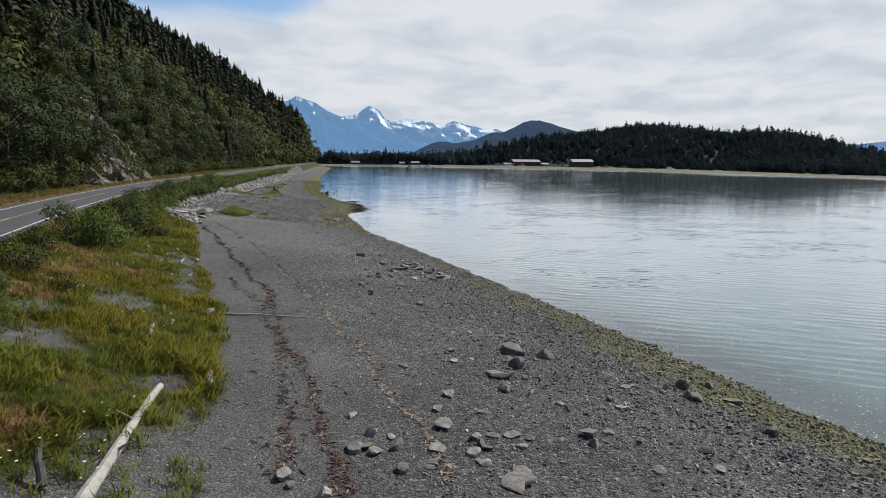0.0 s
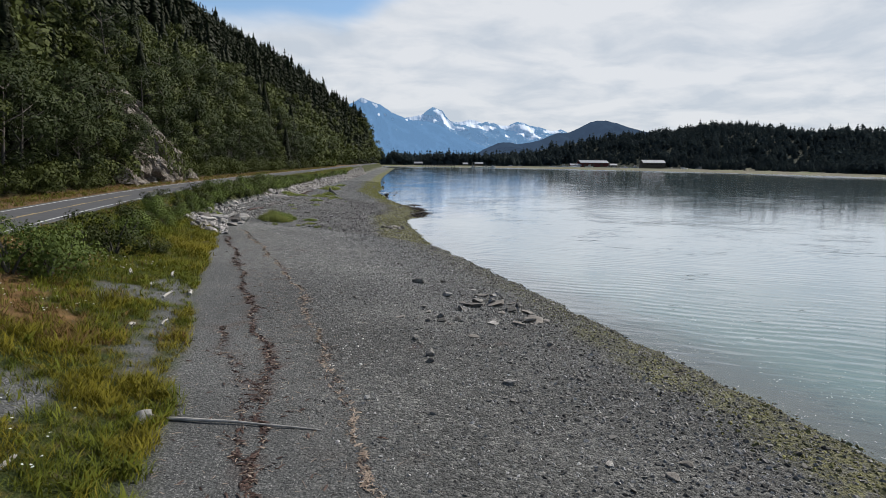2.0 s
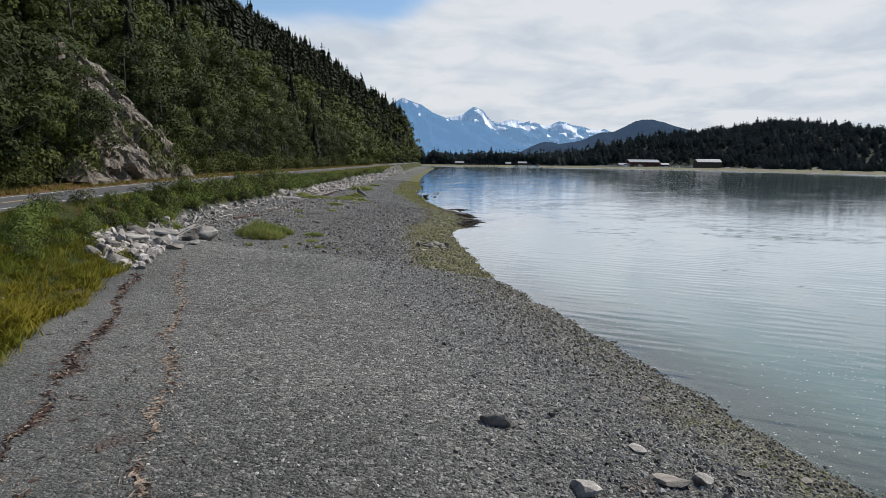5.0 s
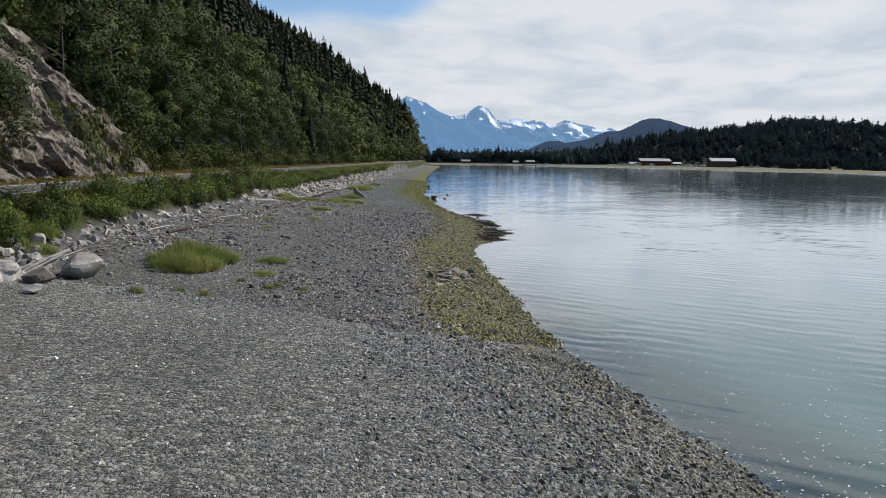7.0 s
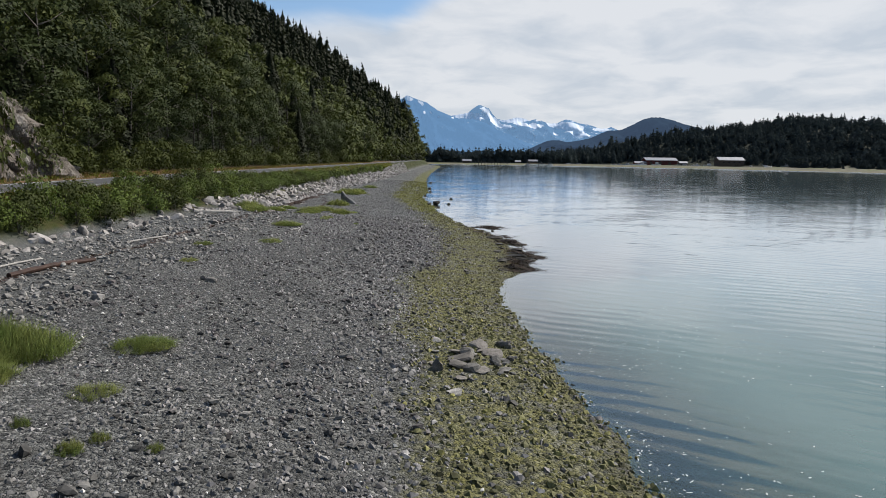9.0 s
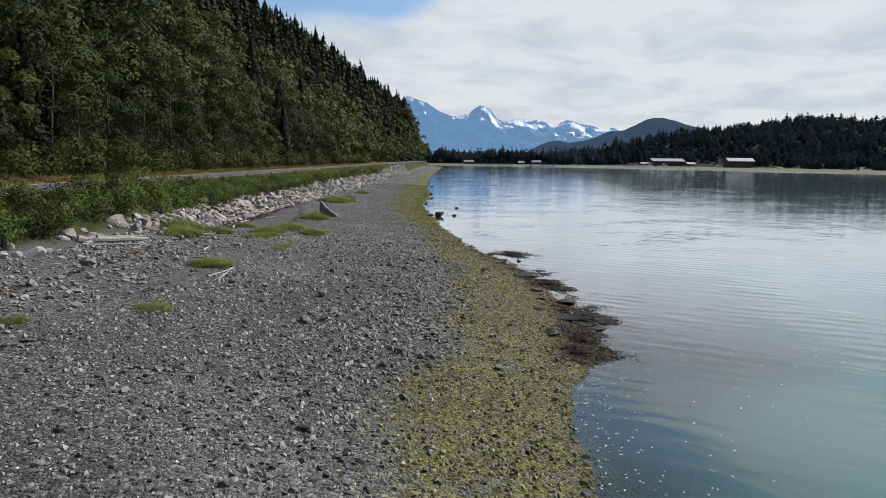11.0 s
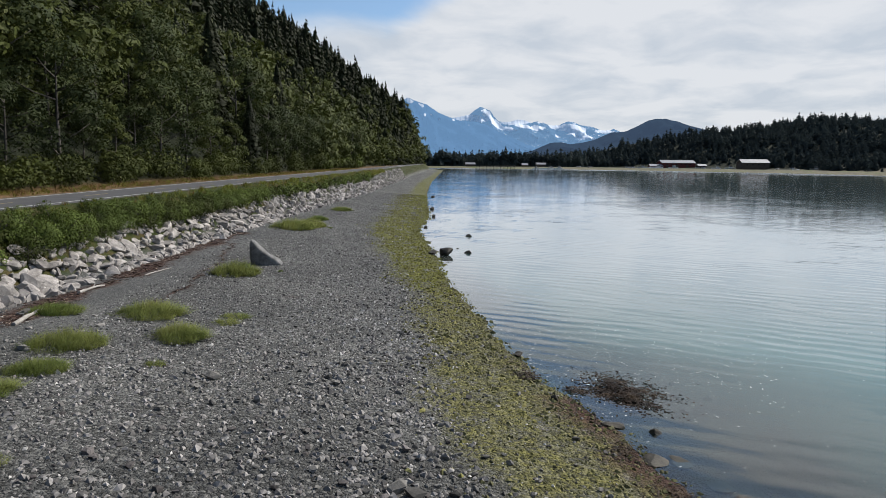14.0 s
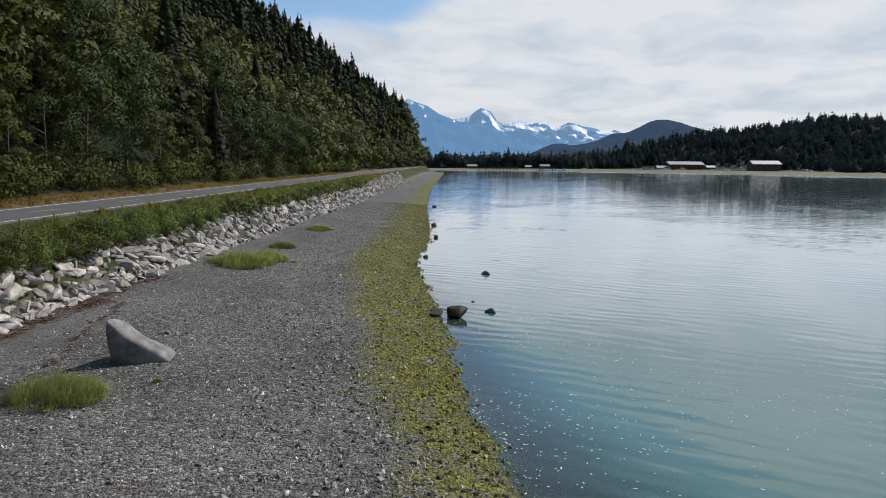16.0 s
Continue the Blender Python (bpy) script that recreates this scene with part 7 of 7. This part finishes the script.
def build_rockweed():
    """Ledges with brown rockweed at the little point."""
    r = np.random.RandomState(53)
    spots = [(6.7, 172.4, 1.3), (7.2, 171.2, 1.5), (7.4, 170.2, 0.9), (7.9, 158.5, 1.7), (7.5, 153.4, 2.1), (6.9, 149.0, 2.4), (6.8, 162.2, 1.6), (8.3, 151.6, 1.0), (8.0, 173.8, 0.7), (8.9, 173.9, 0.5), (9.1, 171.1, 0.75), (8.0, 147.6, 1.5), (7.0, 145.4, 1.9), (5.9, 147.2, 1.4), (6.4, 156.0, 1.5), (6.2, 166.0, 1.3), (7.4, 164.5, 1.0), (5.6, 151.0, 1.2)]
    spots += [(7.2 + 0.9 * math.sin(2.1 * k) - 0.03 * abs(k - 12) ** 1.5, 143.5 + 1.25 * k, 1.5 + 0.5 * math.sin(3.7 * k)) for k in range(0, 24, 2)]
    for n, (x, y, w) in enumerate(spots):
        v, f = rock_shape(700 + n, ICO2, 0.24, 9, 0.12)
        v = v * (w * 0.42)
        ob = mesh_object("weedy_ledge", v, f, M["wet_rock"])
        ob.matrix_basis = Matrix.LocRotScale((x, y, max(float(land(x, y)), -0.12) + 0.04 * w), Euler((0, 0, r.uniform(0, 6.28))), None)
        tagged(ob, "low dark stone ledge among brown rockweed at the waterline", "rock", "weedy ledges at the point")
    # fronds lie over ledges and shore stones
    frond = (np.array([(0, -0.1, 0), (0.1, 0.16, 0.1), (0.6, 0.05, 0.12), (1.0, -0.12, -0.08), (0.55, -0.22, 0.02)], float), np.array([(0, 1, 2), (0, 2, 4), (2, 3, 4)], int))
    n = 36000
    y = r.uniform(142, 175, n)
    d = r.normal(0.3, 0.75, n)
    x = shore_x(y) + d
    keep = wave(x, y, 0.8, 4) + 0.7 * wave(x, y, 2.1, 2) + r.normal(0, 0.2, n) > 0.05 - 0.25 * ease(y, 153, 149) + 0.5 * ease(d, 0.4, 1.6) + 0.9 * ease(y, 163, 166)
    x, y, d = x[keep], y[keep], d[keep]
    # the mat on the outer ledge
    m = 4200
    ox, oy = r.normal(0, 0.62, m), r.normal(0, 0.85, m)
    ox, oy = 7.0 + ox - 0.25 * oy, 171.6 + oy
    on = wave(ox, oy, 2.6, 3) + r.normal(0, 0.3, m) > -0.25
    x, y = np.concatenate([x, ox[on]]), np.concatenate([y, oy[on]])
    d = x - shore_x(y)
    z = np.maximum(land(x, y), -0.03) + 0.03 + 0.1 * ease(np.abs(d), 1.0, 0.0) * (0.5 + 0.5 * wave(x, y, 2.4, 1))
    for sx, sy, w in spots:
        q = np.hypot(x - sx, y - sy) / (0.5 * w)
        z = np.where(q < 1, np.maximum(z, max(float(land(sx, sy)), -0.12) + 0.17 * w * np.sqrt(np.maximum(1 - q * q, 0)) + 0.02), z)
    v, f = scatter(frond, placed(np.stack([x, y, z], 1), r.uniform(0, 6.28, len(x)), r.uniform(0.07, 0.19, len(x)), r.normal(0, 0.35, len(x))))
    tagged(mesh_object("rockweed", v, f, M["rockweed"]), "mats of dark red-brown rockweed along the waterline", "seaweed", kind="stuff")
    # drifting foam flecks
    n = 20000
    y = 20 + 225 * r.rand(n)
    x = shore_x(y) + 0.15 + 20 * r.rand(n) ** 1.7
    keep = wave(x, y, 0.35, 6) + r.normal(0, 0.5, n) > 0.1
    x, y = x[keep], y[keep]
    blob = (np.array([(math.cos(a) * q, math.sin(a) * q, 0) for a, q in zip(np.linspace(0, 6.28, 6)[:-1], (1, 0.6, 0.9, 0.7, 1.1))] + [(0, 0, 0.25)]), np.array([(5, j, (j + 1) % 5) for j in range(5)]))
    v, f = scatter(blob, placed(np.stack([x, y, 0 * x + 0.006], 1), r.uniform(0, 6, len(x)), np.stack([r.uniform(0.02, 0.11, len(x)) * r.rand(len(x)) + 0.02, r.uniform(0.015, 0.035, len(x)), 0 * x + 0.02], 1)))
    tagged(mesh_object("foam_flecks", v, f, M["foam"]), "small white foam flecks drifting on the water", "foam", kind="stuff")


build_rockweed()


# ---- far shore: sheds, houses, pier, boats and cars ----
def box_bm(sx, sy, sz, bevel=0.03):
    bm = bmesh.new()
    bmesh.ops.create_cube(bm, size=1.0)
    for v in bm.verts:
        v.co = (v.co.x * sx, v.co.y * sy, (v.co.z + 0.5) * sz)
    if bevel:
        bmesh.ops.bevel(bm, geom=bm.edges[:], offset=bevel, segments=1, affect="EDGES")
    return bm


def gable_bm(length, width, low, high, over):
    """A gabled roof slab along x with thickness."""
    bm = bmesh.new()
    t = 0.25
    prof = [(-width / 2 - over, low), (0, high), (width / 2 + over, low), (width / 2 + over, low - t), (0, high - t), (-width / 2 - over, low - t)]
    ends = []
    for x in (-length / 2 - over, length / 2 + over):
        ends.append([bm.verts.new((x, y, z)) for y, z in prof])
    for j in range(6):
        k = (j + 1) % 6
        bm.faces.new((ends[0][j], ends[0][k], ends[1][k], ends[1][j]))
    for e in ends:
        bm.faces.new((e[0], e[1], e[4], e[5]))
        bm.faces.new((e[1], e[2], e[3], e[4]))
    bmesh.ops.recalc_face_normals(bm, faces=bm.faces[:])
    return bm


def build_shed(name, x, y, length, width, eave, ridge, wall, label, doors=3, windows=4, turn=0.0):
    z = float(land(x, y))
    t = new(name)
    t.matrix_basis = pose(x, y, z - 0.1, 0, 0, turn)
    bm = bmesh.new()
    eave, ridge = eave - z, ridge - z
    prof = [(-width / 2, 0), (width / 2, 0), (width / 2, eave), (0, ridge - 0.4), (-width / 2, eave)]
    ends = [[bm.verts.new((xx, yy, zz)) for yy, zz in prof] for xx in (-length / 2, length / 2)]
    for j in range(5):
        k = (j + 1) % 5
        bm.faces.new((ends[0][j], ends[0][k], ends[1][k], ends[1][j]))
    for e in ends:
        bm.faces.new(e)
    bmesh.ops.recalc_face_normals(bm, faces=bm.faces[:])
    part("shell", bm, M[wall], t)
    part("roof", gable_bm(length, width, eave, ridge, 0.6), M["tin"], t, "pale corrugated metal roof")
    for k in range(doors):
        d = part("door", box_bm(3.0, 0.14, min(3.2, eave * 0.7)), M["brown_wall"], t)
        d.location = (-length * 0.35 + k * length * 0.3, -width / 2 - 0.07, 0.05)
    for k in range(windows):
        w = part("window", box_bm(1.5, 0.12, 1.0), M["dark_glass"], t)
        w.location = (-length * 0.42 + (k + 0.5) * length * 0.84 / windows, -width / 2 - 0.06, eave * 0.62)
    return tagged(t, label, "building")


def build_boat(x, y, length, turn, cabin=True):
    t = new("boat")
    t.matrix_basis = pose(x, y, max(float(land(x, y)), 0.0), 0, 0, turn)
    bm = bmesh.new()
    rings = []
    for s in np.linspace(-1, 1, 9):
        w = length * 0.16 * (1 - max(0, s) ** 2.2)
        k = length * 0.03 * max(0, s) ** 2
        rings.append([bm.verts.new((s * length / 2, yy * w, zz)) for yy, zz in ((-1, length * 0.12 + k), (-0.75, 0.15), (0, -0.1), (0.75, 0.15), (1, length * 0.12 + k))])
    for a, b in zip(rings, rings[1:]):
        for j in range(4):
            bm.faces.new((a[j], a[j + 1], b[j + 1], b[j]))
        bm.faces.new((a[0], b[0], b[4], a[4]))
    bm.faces.new(rings[0])
    bmesh.ops.remove_doubles(bm, verts=bm.verts[:], dist=0.01)
    bmesh.ops.recalc_face_normals(bm, faces=bm.faces[:])
    part("hull", bm, M["white_hull"], t)
    if cabin:
        c = part("cabin", box_bm(length * 0.3, length * 0.2, length * 0.2, 0.1), M["white_hull"], t)
        c.location = (0.05 * length, 0, length * 0.11)
        g = part("windscreen", box_bm(length * 0.305, length * 0.205, length * 0.06, 0.02), M["dark_glass"], c)
        g.location = (0, 0, length * 0.11)
        m = part("mast", box_bm(0.12, 0.12, length * 0.45, 0.02), M["timber"], t)
        m.location = (-0.05 * length, 0, length * 0.2)
    tagged(t, "small pale fishing boat on the far shore", "boat", "boats")


def build_car(x, y, turn):
    t = new("car")
    t.matrix_basis = pose(x, y, float(land(x, y)), 0, 0, turn)
    b = part("body", box_bm(4.5, 1.8, 0.75, 0.16), M["white_hull"], t)
    b.location.z = 0.35
    c = part("cab", box_bm(2.3, 1.6, 0.65, 0.2), M["dark_glass"], t)
    c.location = (-0.2, 0, 1.05)
    for sx in (-1.4, 1.4):
        for sy in (-0.85, 0.85):
            bm = bmesh.new()
            bmesh.ops.create_cone(bm, cap_ends=True, segments=14, radius1=0.34, radius2=0.34, depth=0.22)
            w = part("wheel", bm, M["dark_glass"], t)
            w.matrix_basis = pose(sx, sy, 0.34, 90)
    tagged(t, "parked pale car near the far sheds", "car", "parked cars")


def build_pier():
    t = new("pier")
    x0, x1, y = 46.0, 84.0, 792.0
    t.matrix_basis = pose(0, 0, 0)
    d = part("deck", box_bm(x1 - x0, 3.0, 0.35), M["timber"], t)
    d.location = ((x0 + x1) / 2, y, 2.3)
    for k, x in enumerate(np.linspace(x0 + 0.5, x1 - 0.5, 12)):
        for yy in (-1.2, 1.2):
            p = part("pile", box_bm(0.4, 0.4, 5.0, 0.08), M["timber"], t)
            p.location = (x, y + yy, -1.2)
    r = part("rail", box_bm(x1 - x0, 0.12, 0.15, 0.02), M["timber"], t)
    r.location = ((x0 + x1) / 2, y - 1.35, 3.5)
    tagged(t, "grey timber pier on piles in the bay", "pier")
    for x, yy, h in ((101, 770, 7.0), (103.5, 772, 6.2), (118, 800, 4.0)):
        p = part("mooring_post", box_bm(0.7, 0.7, h, 0.1), M["timber"])
        p.location = (x, yy, -1)
        tagged(p, "dark timber mooring post standing in the bay", "post", "mooring posts")


def build_far_shore():
    build_shed("warehouse", 277, 886, 38, 16, 7.4, 10.6, "red_wall", "long red cannery shed with a pale metal roof", 4, 6, 3)
    build_shed("warehouse", 329, 815, 27, 14, 8.4, 11.8, "brown_wall", "dark shed with a pale metal gable roof", 2, 4, -3)
    build_shed("boathouse", 252, 880, 14, 8, 3.8, 6.0, "red_wall", "low red shed beside the cannery", 1, 2)
    for x, y, l, h in ((47, 890, 10, 6.0), (109, 897, 6, 5.6), (127, 897, 10, 6.4), (300, 872, 9, 6.5)):
        build_shed("house", x, y, l, 6, h - 2.0, h, "brown_wall", "small house with a pale metal roof on the far shore", 1, 2)
    r = np.random.RandomState(61)
    for k, (x, y) in enumerate([(225, 842), (236, 838), (243, 846), (262, 852), (300, 835), (306, 846), (312, 828), (352, 775), (366, 768), (108, 815), (116, 812), (124, 818), (131, 812)]):
        build_boat(x, y, r.uniform(7, 11), r.uniform(-30, 30), k % 3 != 1)
    for x, y in ((212, 850), (218, 852), (290, 858), (296, 856), (345, 798), (357, 792), (372, 778), (384, 770), (164, 870), (176, 868)):
        build_car(x, y, r.uniform(-25, 25))
    build_pier()


build_far_shore()
build_riprap()
